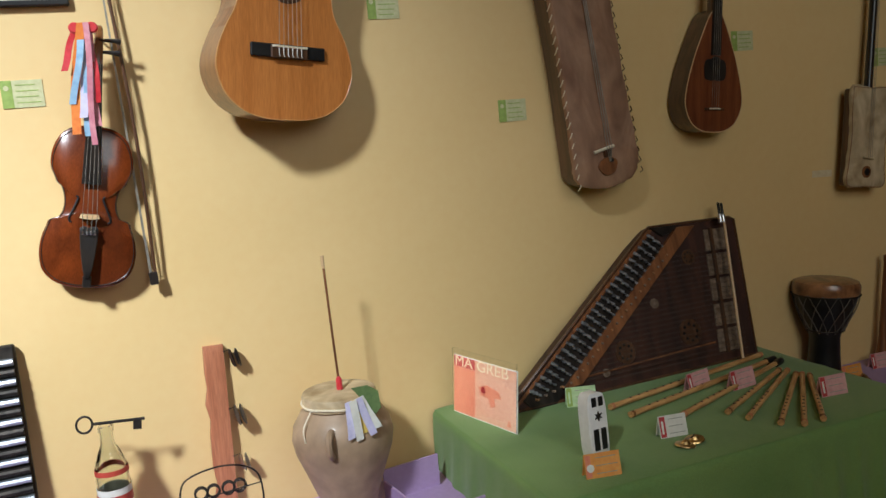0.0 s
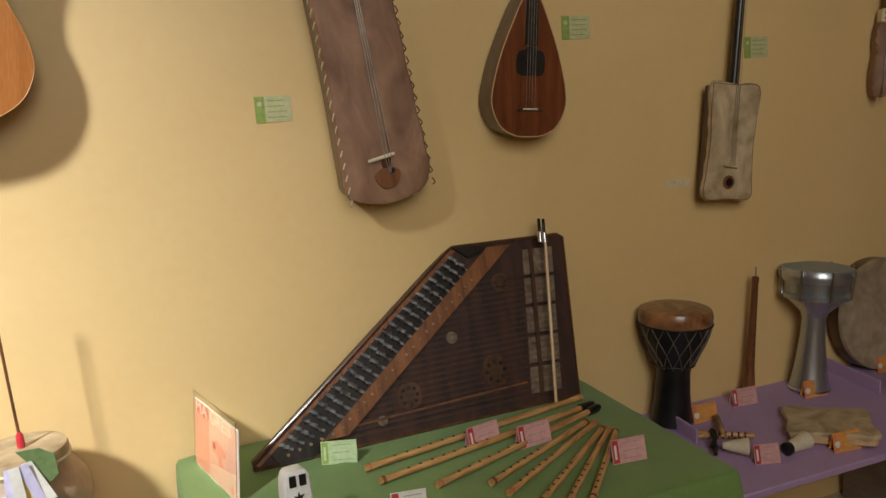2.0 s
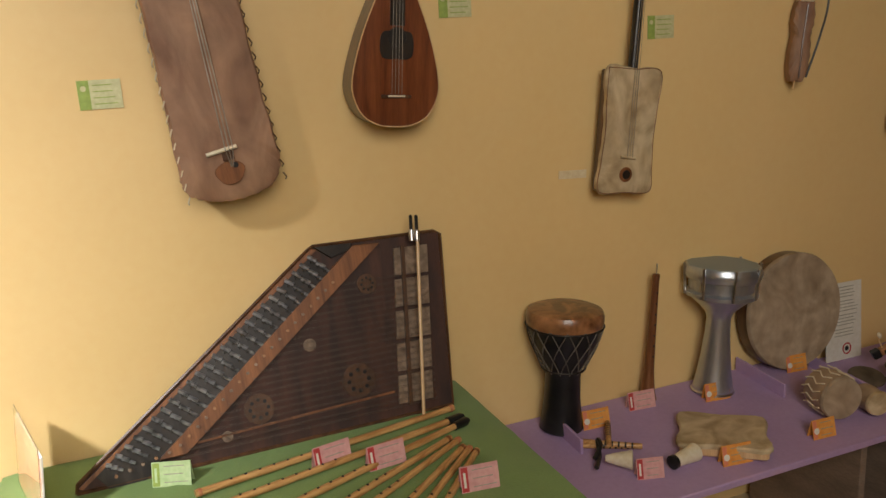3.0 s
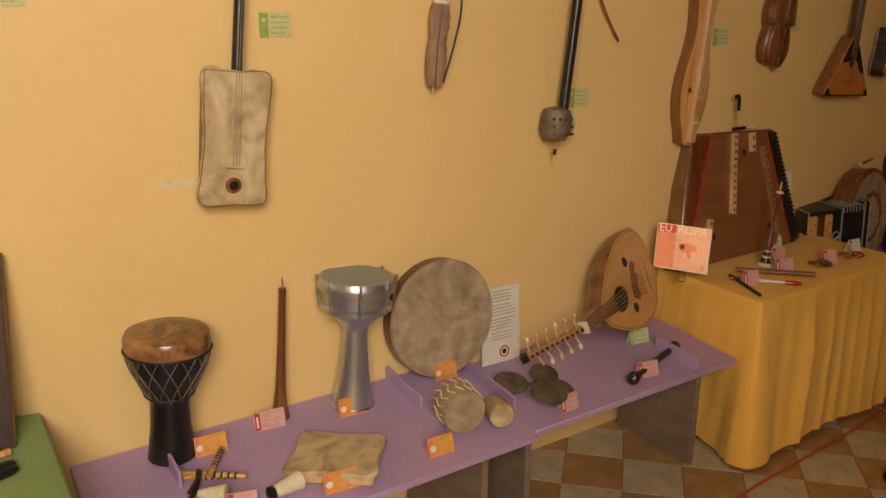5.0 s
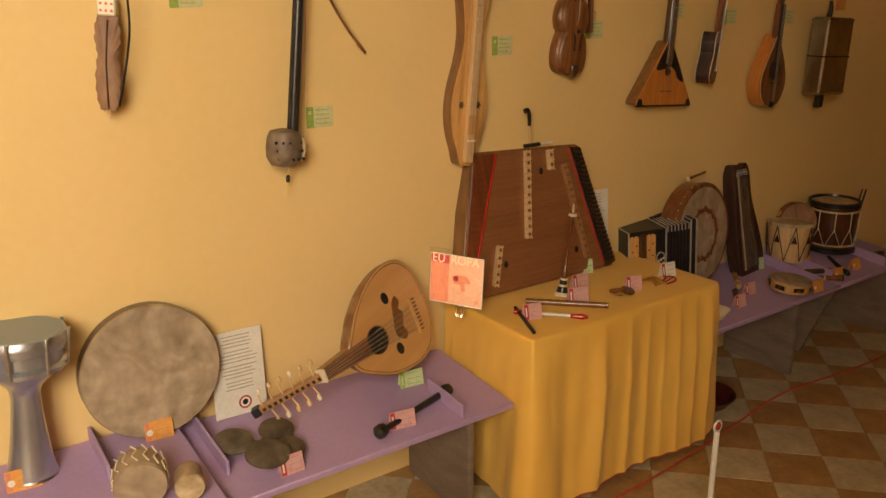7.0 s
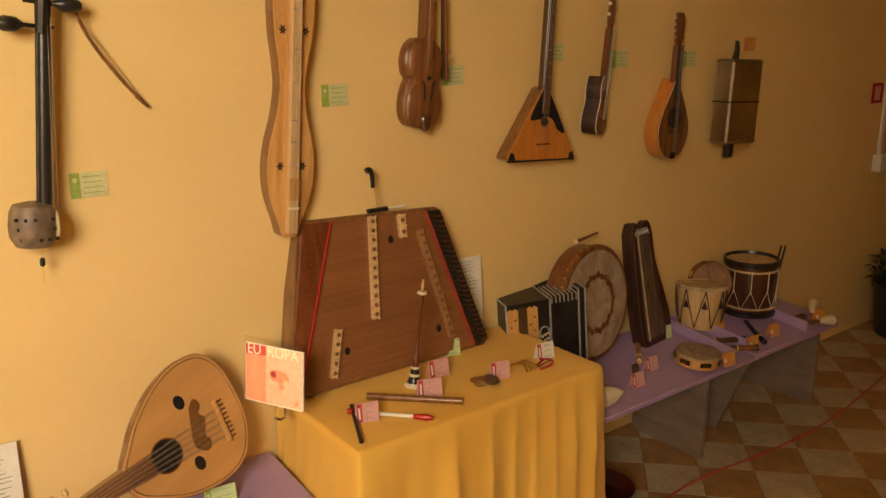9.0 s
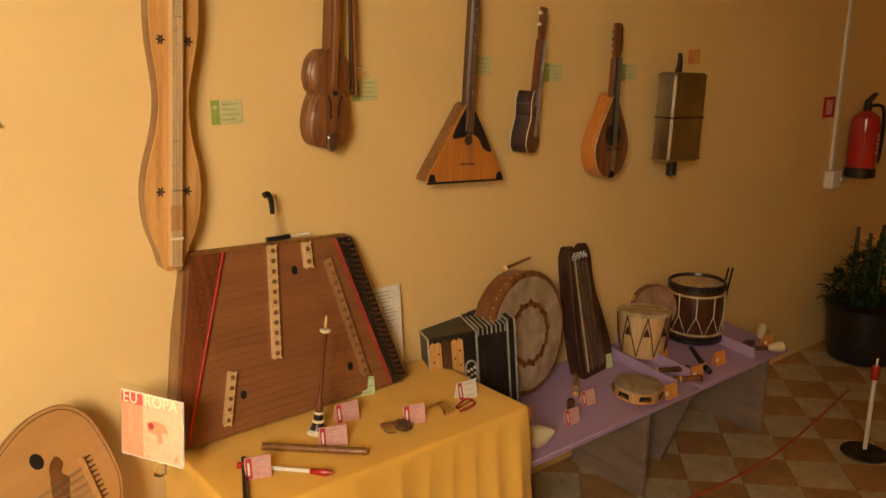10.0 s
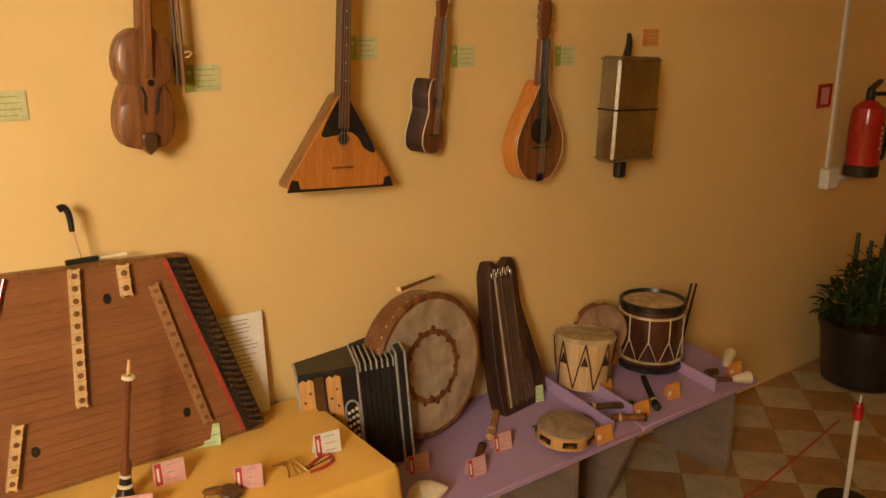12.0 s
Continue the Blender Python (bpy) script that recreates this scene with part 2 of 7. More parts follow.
def bar(lo, hi, bevel=0.001, bm=None):
    """A box with bevelled edges."""
    bm = bm or bmesh.new()
    made = bmesh.ops.create_cube(bm, size=1)["verts"]
    for v in made:
        v.co = [(lo[i] + hi[i]) / 2 + v.co[i] * (hi[i] - lo[i]) for i in range(3)]
    if bevel:
        edges = list({e for v in made for e in v.link_edges})
        bmesh.ops.bevel(bm, geom=edges, offset=min(bevel, 0.45 * min(abs(hi[i] - lo[i]) for i in range(3))), segments=1, affect="EDGES")
    return bm


def lathe(profile, n=32, bm=None, m=None, cap=True):
    """A turned body, from its profile (radius, z), bottom to top."""
    bm = bm or bmesh.new()
    m = m or Matrix()
    rings = [[bm.verts.new(m @ Vector((r * math.cos(2 * math.pi * i / n), r * math.sin(2 * math.pi * i / n), z))) for i in range(n)] for r, z in profile]
    for a, b in zip(rings, rings[1:]):
        for i in range(n):
            bm.faces.new((a[i], a[(i + 1) % n], b[(i + 1) % n], b[i]))
    if cap:
        bm.faces.new(rings[0])
        bm.faces.new(rings[-1])
    return bm


def rod(points, r, n=8, bm=None, r2=None):
    """A round bar along points; r2 is its radius at the end."""
    bm = bm or bmesh.new()
    pts = [Vector(p) for p in points]
    r2 = r if r2 is None else r2
    rings = []
    for i, p in enumerate(pts):
        d = (pts[min(i + 1, len(pts) - 1)] - pts[max(i - 1, 0)]).normalized()
        u = d.orthogonal().normalized() if i == 0 else (u - d * u.dot(d)).normalized()
        w, rad = d.cross(u), r + (r2 - r) * i / max(len(pts) - 1, 1)
        rings.append([bm.verts.new(p + (u * math.cos(2 * math.pi * k / n) + w * math.sin(2 * math.pi * k / n)) * rad) for k in range(n)])
    for a, b in zip(rings, rings[1:]):
        for i in range(n):
            bm.faces.new((a[i], a[(i + 1) % n], b[(i + 1) % n], b[i]))
    bm.faces.new(rings[0])
    bm.faces.new(rings[-1])
    return bm


def disc(cx, cz, r, y, d=0.002, n=24, bm=None):
    return slab([(cx + r * math.cos(2 * math.pi * i / n), cz + r * math.sin(2 * math.pi * i / n)) for i in range(n)], y, y + d, 0.0005, bm)


def ring(cx, cz, r0, r1, y, d=0.002, n=32):
    """A flat ring that faces the front."""
    bm = bmesh.new()
    v = [[bm.verts.new((cx + r * math.cos(2 * math.pi * i / n), yy, cz + r * math.sin(2 * math.pi * i / n))) for i in range(n)] for r, yy in ((r0, y), (r1, y), (r1, y + d), (r0, y + d))]
    for k in range(4):
        a, b = v[k], v[(k + 1) % 4]
        for i in range(n):
            bm.faces.new((a[i], a[(i + 1) % n], b[(i + 1) % n], b[i]))
    return bm


def strip(name, pts, width, mat, parent, label="", axis=(1, 0, 0), thick=0.0006):
    """A ribbon along points, with a little thickness."""
    bm = bmesh.new()
    ax = Vector(axis) * width / 2
    rows = [[bm.verts.new(Vector(p) + s * ax + Vector((0, o, 0))) for s, o in ((-1, 0), (1, 0), (1, thick), (-1, thick))] for p in pts]
    for a, b in zip(rows, rows[1:]):
        for i in range(4):
            bm.faces.new((a[i], a[(i + 1) % 4], b[(i + 1) % 4], b[i]))
    bm.faces.new(rows[0])
    bm.faces.new(rows[-1])
    return part(name, bm, mat, parent, label)


def words(text, size, mat, parent, m, name="lettering"):
    cu = bpy.data.curves.new("letters", "FONT")
    cu.body, cu.size, cu.extrude = text, size, 0.0004
    tmp = new("letters", cu)
    me = bpy.data.meshes.new_from_object(tmp.evaluated_get(bpy.context.evaluated_depsgraph_get()))
    bpy.data.objects.remove(tmp)
    me.materials.clear()
    me.materials.append(mat)
    ob = new(name, me)
    ob.parent, ob.matrix_basis = parent, m
    return ob


def strings(parent, n, top, bottom, w0, w1, r=0.0006, name="strings"):
    """A course of n strings between two heights of a face: (x, y, z) of their middles."""
    for i in range(n):
        s = (i / (n - 1) - 0.5) if n > 1 else 0
        part("string", rod([(top[0] + s * w0, top[1], top[2]), (bottom[0] + s * w1, bottom[1], bottom[2])], r, 5), M_STRING, parent)


# ---- room ----
def block(name, lo, hi, mat, label=""):
    ob = part(name, bar(lo, hi, 0), mat, smooth=0)
    ob["kind"] = "structure"
    if label:
        ob["label"] = label
    return ob


block("wall_north", (-3.2, 0, -0.1), (8.8, 0.25, 4.8), M_WALL, "ochre painted plaster wall hung with instruments")
block("wall_east", (8.6, -3.4, 0), (8.8, 0, 4.8), M_WALL)
block("wall_west", (-3.2, -3.4, 0), (-3.0, 0, 4.8), M_WALL)
block("ceiling", (-3.2, -3.6, 4.8), (8.8, 0.25, 5.0), M_CEIL)
# south wall, out of view, with a high window and an opening made for the added lamp
for x0, x1, z0, z1 in ((-3.2, -2.75, 0, 4.8), (-2.75, -1.95, 0, 3.9), (-2.75, -1.95, 4.7, 4.8), (-1.95, 0.0, 0, 4.8), (0.0, 1.65, 3.3, 4.8), (0.0, 1.65, 0, 1.7), (1.65, 8.8, 0, 4.8)):
    block("wall_south", (x0, -3.6, z0), (x1, -3.4, z1), M_WALL)
block("ground", (-60, -60, -0.3), (60, 60, -0.12), M_GROUT)


# ---- tables ----
def legs(parent, xs, y0, y1, h, slant=0.0):
    for x in xs:
        bm = bar((x - 0.011, y0, 0), (x + 0.011, y1, h), 0.002)
        for v in bm.verts:
            if v.co.z < h / 2:
                v.co.x -= slant
        part("leg_panel", bm, M_BOARD, parent, "grey-brown board leg")


RISE = {0.415: 0.036, 0.385: 0.032, 0.372: 0.05, 0.45: 0.0}


def on(z, y):
    """The height of a bench top of front height z at the depth y."""
    return z + RISE[z] * max(0, 1 + y / {0.415: 0.475, 0.385: 0.415, 0.372: 0.405}[z])


def bench(label, x0, x1, y0, z, xs, fences, slants=None):
    t = thing("display_bench", label, "bench")
    rise = RISE[z]
    bm = bar((x0, y0, z - 0.02), (x1, -0.004, z), 0.003)
    for v in bm.verts:
        v.co.z += rise * (1 - v.co.y / y0)
    part("top", bm, M_LILAC, t)
    legs(t, xs, y0 + 0.04, -0.03, z - 0.02)
    for x in slants or []:
        bm = bar((x - 0.011, y0 + 0.03, 0), (x + 0.011, -0.03, z - 0.02), 0.002)
        for v in bm.verts:
            if v.co.z < z / 2 and v.co.y < y0 / 2:
                v.co.y += 0.13
        part("tapered_leg_panel", bm, M_BOARD, t, "grey-brown board leg cut at a slant")
    for x, ya, yb in fences:
        bm = bar((x - 0.004, ya, z), (x + 0.004, yb, z + 0.042), 0.001)
        for v in bm.verts:
            v.co.z += rise * (1 - v.co.y / y0)
        part("upright_strip", bm, M_LILAC, t, "lilac painted upright strip")
    return t


bench("lilac painted wooden bench beside the green table", 1.70, 2.815, -0.475, 0.415, (2.66,), ((1.912, -0.22, -0.02), (2.597, -0.21, -0.01)))
bench("lilac painted wooden bench against the yellow table", 2.82, 3.73, -0.415, 0.385, (2.86, 3.595), ((2.866, -0.30, -0.04), (3.545, -0.40, -0.22)))
bench("lilac painted wooden bench in the dim corner, front board", 4.66, 5.56, -0.405, 0.372, (5.32,), ((5.455, -0.38, -0.08),))
bench("lilac painted wooden bench at the dim end of the row", 5.565, 6.17, -0.405, 0.372, (6.10,), ((5.555 + 0.02, -0.35, -0.01), (5.95, -0.385, -0.2)), (5.585,))
bench("lilac painted wooden bench under the urn and bottle", -1.5, 0.575, -0.42, 0.45, (-0.9, 0.4), ())


def cloth_table(name, label, x0, x1, y0, z, mat, cloth_label, seed, hem=0.012):
    """A plain table, and the cloth over it, falling in folds to the floor."""
    t = thing(name, label, "table")
    part("tabletop", bar((x0 + 0.02, y0 + 0.02, z - 0.035), (x1 - 0.02, -0.03, z - 0.006), 0.002), M_BOARD, t)
    for x in (x0 + 0.05, x1 - 0.09):
        for y in (y0 + 0.05, -0.09):
            part("leg", bar((x, y, 0), (x + 0.04, y + 0.04, z - 0.035), 0.002), M_BOARD, t)
    c = thing("tablecloth", cloth_label, "tablecloth")
    rnd = random.Random(seed)
    ph = [rnd.uniform(0, 6.28) for _ in range(6)]
    ring_pts, step = [], 0.007
    # left side, front, right side
    for a, b, nx, ny in (((x0, -0.012), (x0, y0), -1, 0), ((x0, y0), (x1, y0), 0, -1), ((x1, y0), (x1, -0.012), 1, 0)):
        n = max(2, int(math.hypot(b[0] - a[0], b[1] - a[1]) / step))
        for i in range(n):
            u = i / n
            ring_pts.append((a[0] + (b[0] - a[0]) * u, a[1] + (b[1] - a[1]) * u, nx, ny))
    ring_pts.append((x1, -0.012, 1, 0))
    corner = -0.012 - y0
    # round the normals at the corners
    nrm = []
    for i in range(len(ring_pts)):
        lo, hi = max(0, i - 5), min(len(ring_pts), i + 6)
        v = Vector((sum(r[2] for r in ring_pts[lo:hi]), sum(r[3] for r in ring_pts[lo:hi])))
        nrm.append(v.normalized())
    bm, rows = bmesh.new(), []
    for f in [-0.02, -0.01, 0.0] + [(k / 20) ** 1.15 for k in range(1, 21)]:
        h = {-0.02: z - 0.0042, -0.01: z - 0.0050, 0.0: z - 0.013}.get(f, z - 0.013 - (z - 0.013 - hem) * f)
        g = max(f, 0)
        row = []
        for i, (x, y, _, _) in enumerate(ring_pts):
            s = i * step
            w1 = math.sin(s * 27 + ph[0] + 2.6 * math.sin(s * 6.1 + ph[1]) + 0.9 * g)
            side = 0.35 if s < corner - 0.03 else 1.0
            deep = side * 0.35 + side * 0.65 * (0.5 + 0.5 * math.sin(s * 8.3 + ph[5] + 1.1 * g))
            fold = 0.011 * (1 - 2 * abs(w1) ** 0.9) * deep + 0.0022 * math.sin(s * 71 + ph[2] + 3.5 * g) + 0.010 * side * math.sin(s * 13 + ph[3] + 0.9 * g)
            crease = 0.006 * noise.noise((s * 8 + g * 2.5, g * 5 - s * 2, seed)) + 0.0035 * abs(noise.noise((s * 19 - g * 5, g * 9, seed + 4)))
            flare = 0.05 * g * math.exp(-(((s - corner) / 0.10) ** 2))
            sag = {-0.02: -0.006, -0.01: 0.0005, 0.0: 0.007}.get(f, 0.007 + (0.026 if side == 1 else 0.006) * g + (fold + crease + 0.010) * min(1, g * 2.6) ** 0.8 + flare)
            row.append(bm.verts.new((x + nrm[i].x * sag, min(y + nrm[i].y * sag, -0.006), h + (0.004 * math.sin(s * 9 + ph[4]) if f == 1 else 0))))
        rows.append(row)
    for a, b in zip(rows, rows[1:]):
        for i in range(len(a) - 1):
            bm.faces.new((a[i], a[i + 1], b[i + 1], b[i]))
    low = [tuple(v.co) for v in rows[-1]]
    part("drape", bm, mat, c, smooth=80)
    if "yellow" in cloth_label:
        part("hem", rod([v for v in low if v[1] < y0], 0.0028, 6), M_REDEDGE, c, "thin red hem")
    # the flat top, with slight creases
    bm, nx_, ny_ = bmesh.new(), 40, 24
    grid = [[bm.verts.new((x0 - 0.001 + (x1 - x0 + 0.002) * i / nx_, y0 - 0.001 + (-0.009 - y0) * j / ny_, z - (0.003 if i in (0, nx_) or j in (0,) else 0) + 0.0022 * noise.noise((i * 0.5, j * 0.4, seed)) + 0.0012 * (abs(i - 13) < 1) + 0.0012 * (abs(j - 12) < 1))) for i in range(nx_ + 1)] for j in range(ny_ + 1)]
    for j in range(ny_):
        for i in range(nx_):
            bm.faces.new((grid[j][i], grid[j][i + 1], grid[j + 1][i + 1], grid[j + 1][i]))
    part("cloth_top", bm, mat, c, smooth=80)
    return c


GX0, GX1, GY, GZ = 0.583, 1.652, -0.675, 0.62
YX0, YX1, YY, YZ = 3.765, 4.625, -0.455, 0.602
cloth_table("side_table", "wooden table hidden under a green cloth", GX0, GX1, GY, GZ, M_GREEN, "plain green tablecloth hanging to the floor in folds", 3)
yc = cloth_table("side_table", "wooden table hidden under a yellow cloth", YX0, YX1, YY, YZ, M_YELLOW, "golden yellow tablecloth hanging to the floor in folds", 8, 0.02)


# ---- cards and labels ----
def ink_lines(parent, w, h, x0, n, y, short=0.75, seed=1, th=0.0016, mat=None):
    bm, rnd = bmesh.new(), random.Random(seed)
    for k in range(n):
        z = h * (0.82 - 0.64 * k / max(n - 1, 1))
        bar((x0, y - 0.0004, z - th / 2), (x0 + (w - x0 - 0.006) * rnd.uniform(short, 1), y + 0.0002, z + th / 2), 0, bm)
    part("printed_lines", bm, mat or M_INK, parent, smooth=0)


CARD = {"pink": (M_PINK, M_RED, "pink folded card with a red band"), "orange": (M_ORANGE, M_RED, "orange folded card with a round mark"),
        "green": (M_GCARD, M_GDARK, "pale green folded card with olive band"), "violet": (M_PAPER, M_RED, "white folded card with a dark red band")}
REST = {"g": "on the green cloth", "y": "on the yellow cloth", "b": "on the lilac bench"}


def card(colour, a, b, z, where, h=0.052):
    """A tent card whose front stands on the line from a to b."""
    mat, band, lab = CARD[colour]
    w, ang = math.hypot(b[0] - a[0], b[1] - a[1]), math.degrees(math.atan2(b[1] - a[1], b[0] - a[0]))
    w = min(max(w, 0.06), 0.085)
    t = thing("label_card", lab + " " + REST[where], "label card", pose(a[0], a[1], z, 0, 0, ang), "label cards")
    f = thing_part = part("front_leaf", bar((0, -0.0006, 0), (w, 0.0006, h), 0), mat, t, smooth=0)
    f.rotation_euler[0] = radians(-14)
    bk = part("back_leaf", bar((0, -0.0006, 0), (w, 0.0006, h), 0), mat, t, smooth=0)
    bk.location[1], bk.rotation_euler[0] = 2 * h * math.sin(radians(14)), radians(14)
    if colour == "orange":
        part("band", bar((0.002, -0.0012, 0.003), (0.014, -0.0006, h - 0.003), 0), M_SALMON, f, smooth=0)
        part("round_mark", disc(0.012, h * 0.42, 0.0085, -0.0018, 0.0008, 16), M_PAPER, f)
    else:
        part("band", bar((0.002, -0.0012, 0.002), (0.016, -0.0006, h - 0.002), 0), band, f, smooth=0)
        part("band_mark", bar((0.006, -0.0016, 0.01), (0.011, -0.0012, h - 0.012), 0), M_PAPER if colour != "green" else M_GCARD, f, smooth=0)
    ink_lines(f, w, h, 0.025, 3, -0.0009, seed=int(a[0] * 100))


def wall_label(x, z, w=0.085, h=0.06, tilt=0, mats=None, lab="faded green paper label stuck on the ochre wall"):
    t = thing("wall_label", lab, "wall label", pose(x, -0.001, z, 0, tilt, 0), "wall labels")
    m1, m2 = mats or (M_LABEL, M_GDARK)
    part("sheet", bar((0, -0.0012, 0), (w, 0, h), 0), m1, t, smooth=0)
    part("band", bar((0, -0.0018, 0), (w * 0.27, -0.0012, h), 0), m2, t, smooth=0)
    part("emblem", disc(w * 0.13, h * 0.72, h * 0.1, -0.0024, 0.0006, 10), m1, t)
    ink_lines(t, w, h, w * 0.35, 4, -0.0014, seed=int(x * 37), th=0.002, mat=M_GDARK if mats is None else M_INK)


for x, z in ((-0.355, 1.511), (0.505, 1.675), (0.854, 1.386), (1.668, 1.54), (2.265, 1.462), (2.93, 1.555), (3.285, 1.218), (3.955, 1.39), (4.37, 1.428), (4.80, 1.485), (5.125, 1.455), (5.525, 1.445)):
    wall_label(x, z)
wall_label(5.925, 1.495, 0.08, 0.055, mats=(M_ORANGE, M_SALMON), lab="small orange paper label stuck on the ochre wall")
tp = thing("tape_scrap", "strip of pale tape stuck on the ochre wall", "tape", pose(1.985, -0.001, 1.115, 0, 3, 0))
part("scrap", bar((0, -0.001, 0), (0.085, 0, 0.022), 0), surface("pale_tape", (0.70, 0.58, 0.36), (0.76, 0.64, 0.42), 0.4, 20, bump=0), tp)


def region_sign(text, bl, br, z, base):
    """A printed panel in a clear stand."""
    w, ang = math.hypot(br[0] - bl[0], br[1] - bl[1]), math.degrees(math.atan2(br[1] - bl[1], br[0] - bl[0]))
    k = w / 0.198
    h = 0.158
    t = thing("region_sign", "salmon printed sign reading %s in a clear stand on %s cloth" % (text, base), "sign", pose(bl[0], bl[1], z, -6, 0, ang))
    part("backing", bar((0, 0, 0), (w, 0.004, h), 0.0005), M_PAPER, t)
    part("left_panel", bar((0.002, -0.001, 0.003), (w * 0.36, 0, h - 0.03), 0), M_SALMON, t, smooth=0)
    part("title_block", bar((0.002, -0.001, h - 0.0295), (w * 0.36, 0, h - 0.002), 0), M_RED, t, smooth=0)
    part("right_panel", bar((w * 0.362, -0.001, 0.003), (w - 0.002, 0, h - 0.002), 0), M_PEACH, t, smooth=0)
    part("map_shape", slab([(w * 0.42 + 0.07 * k * x, 0.045 + 0.055 * y) for x, y in ((0, 0.8), (0.35, 1), (0.9, 0.85), (1.0, 0.55), (0.7, 0.5), (0.75, 0.1), (0.55, 0), (0.45, 0.4), (0.1, 0.45))], -0.002, -0.001, 0.0003), M_SALMON, t)
    part("map_mark", disc(w * 0.5, 0.085, 0.009, -0.003, 0.001, 12), M_RED, t)
    part("small_emblem", slab([(w * 0.86, 0.012), (w * 0.93, 0.012), (w * 0.895, 0.03)], -0.002, -0.001, 0.0003), M_SALMON, t)
    n = 2
    words(text[:n], 0.041, M_CREAMP, t, pose(0.006, -0.0012, h - 0.0275, 90) @ Matrix.Diagonal((k, 1, 1, 1)), "lettering")
    words(text[n:], 0.041, M_CREAMP, t, pose(w * 0.385, -0.0012, h - 0.0275, 90) @ Matrix.Diagonal((k, 1, 1, 1)), "lettering")
    part("stand_front", bar((-0.002, -0.004, -0.001), (w + 0.002, -0.003, h + 0.018), 0), M_ACRYL, t, "clear acrylic sheet", smooth=0).visible_shadow = False
    part("stand_foot", bar((0.09, 0.006, -0.041 if text[0] == "E" else 0), (0.11, 0.03, 0.002), 0), M_ACRYL, t, smooth=0)
    return t


region_sign("MAGREB", (0.622, -0.058), (0.684, -0.312), GZ, "green")
region_sign("EUROPA", (3.631, -0.102), (3.714, -0.268), YZ + 0.045, "yellow")

for c, a, b, z, w in (
        ("green", (0.882, -0.22), (0.958, -0.247), GZ, "g"), ("orange", (0.689, -0.625), (0.768, -0.64), GZ, "g"), ("violet", (0.950, -0.532), (1.019, -0.544), GZ, "g"),
        ("pink", (1.204, -0.323), (1.288, -0.307), GZ, "g"), ("pink", (1.306, -0.373), (1.391, -0.365), GZ, "g"), ("pink", (1.443, -0.54), (1.522, -0.549), GZ, "g"),
        ("orange", (2.004, -0.08), (2.085, -0.085), 0.405, "b"), ("pink", (2.177, -0.042), (2.261, -0.05), 0.405, "b"), ("orange", (2.402, -0.095), (2.481, -0.104), 0.405, "b"),
        ("orange", (2.746, -0.051), (2.819, -0.058), 0.405, "b"), ("orange", (2.503, -0.40), (2.576, -0.405), 0.405, "b"), ("orange", (2.207, -0.40), (2.291, -0.41), 0.405, "b"),
        ("pink", (1.984, -0.354), (2.05, -0.373), 0.405, "b"), ("pink", (2.979, -0.378), (3.046, -0.376), 0.378, "b"), ("pink", (3.333, -0.342), (3.41, -0.355), 0.378, "b"),
        ("green", (3.49, -0.145), (3.57, -0.155), 0.378, "b"),
        ("pink", (3.834, -0.333), (3.892, -0.351), YZ, "y"), ("pink", (4.047, -0.309), (4.113, -0.334), YZ, "y"), ("pink", (4.151, -0.223), (4.217, -0.23), YZ, "y"),
        ("pink", (4.286, -0.341), (4.342, -0.359), YZ, "y"), ("violet", (4.493, -0.319), (4.557, -0.326), YZ, "y"), ("green", (4.266, -0.106), (4.338, -0.128), YZ, "y"),
        ("orange", (4.977, -0.02), (5.039, -0.03), 0.372, "b"), ("pink", (5.095, -0.251), (5.156, -0.255), 0.372, "b"), ("green", (5.365, -0.083), (5.426, -0.093), 0.372, "b"),
        ("pink", (4.952, -0.313), (5.005, -0.316), 0.372, "b"), ("orange", (5.368, -0.395), (5.433, -0.40), 0.372, "b"), ("orange", (5.795, -0.035), (5.846, -0.042), 0.372, "b"),
        ("orange", (5.962, -0.16), (6.019, -0.172), 0.372, "b"), ("orange", (5.765, -0.331), (5.818, -0.335), 0.372, "b"), ("orange", (5.592, -0.192), (5.654, -0.186), 0.372, "b"),
        ("orange", (6.078, -0.348), (6.118, -0.355), 0.372, "b"), ("pink", (4.83, -0.204), (4.891, -0.213), 0.372, "b"), ("orange", (5.583, -0.357), (5.632, -0.361), 0.372, "b")):
    if z == 0.405:
        a, b, z = (a[0] - 0.006, a[1] - 0.012), (b[0] - 0.006, b[1] - 0.012), 0.415
    if z == 0.378:
        z = 0.385
    if z in RISE:
        lift = 0.75 * (on(z, (a[1] + b[1]) / 2) - z)
        a, b, z = (a[0] - 0.9 * lift, a[1] - 1.4 * lift), (b[0] - 0.9 * lift, b[1] - 1.4 * lift), on(z, (a[1] + b[1]) / 2 - 1.4 * lift)
    card(c, a, b, z, w)


# ---- wall instruments ----
def hook(t, z, y=-0.03):
    part("wall_hook", rod([(0, -0.001, z), (0, y, z), (0, y - 0.004, z + 0.014)], 0.002, 6), M_IRON, t)


# violin
vt = thing("violin", "red-brown varnished violin hanging scroll up on the ochre wall", "violin", pose(-0.207, 0, 1.285, 0, 10.5, 0))
body = [(0, 0.176), (0.040, 0.170), (0.068, 0.150), (0.083, 0.115), (0.085, 0.080), (0.075, 0.054), (0.073, 0.047), (0.062, 0.036), (0.055, 0.010), (0.057, -0.016), (0.067, -0.034), (0.084, -0.040), (0.088, -0.050), (0.098, -0.082), (0.101, -0.118), (0.092, -0.155), (0.065, -0.180), (0.030, -0.190), (0, -0.191)]
part("back_and_ribs", slab(symmetric([(x * 0.965, z * 0.98) for x, z in body], 5), -0.048, -0.014, 0.001), M_SIDE, vt)
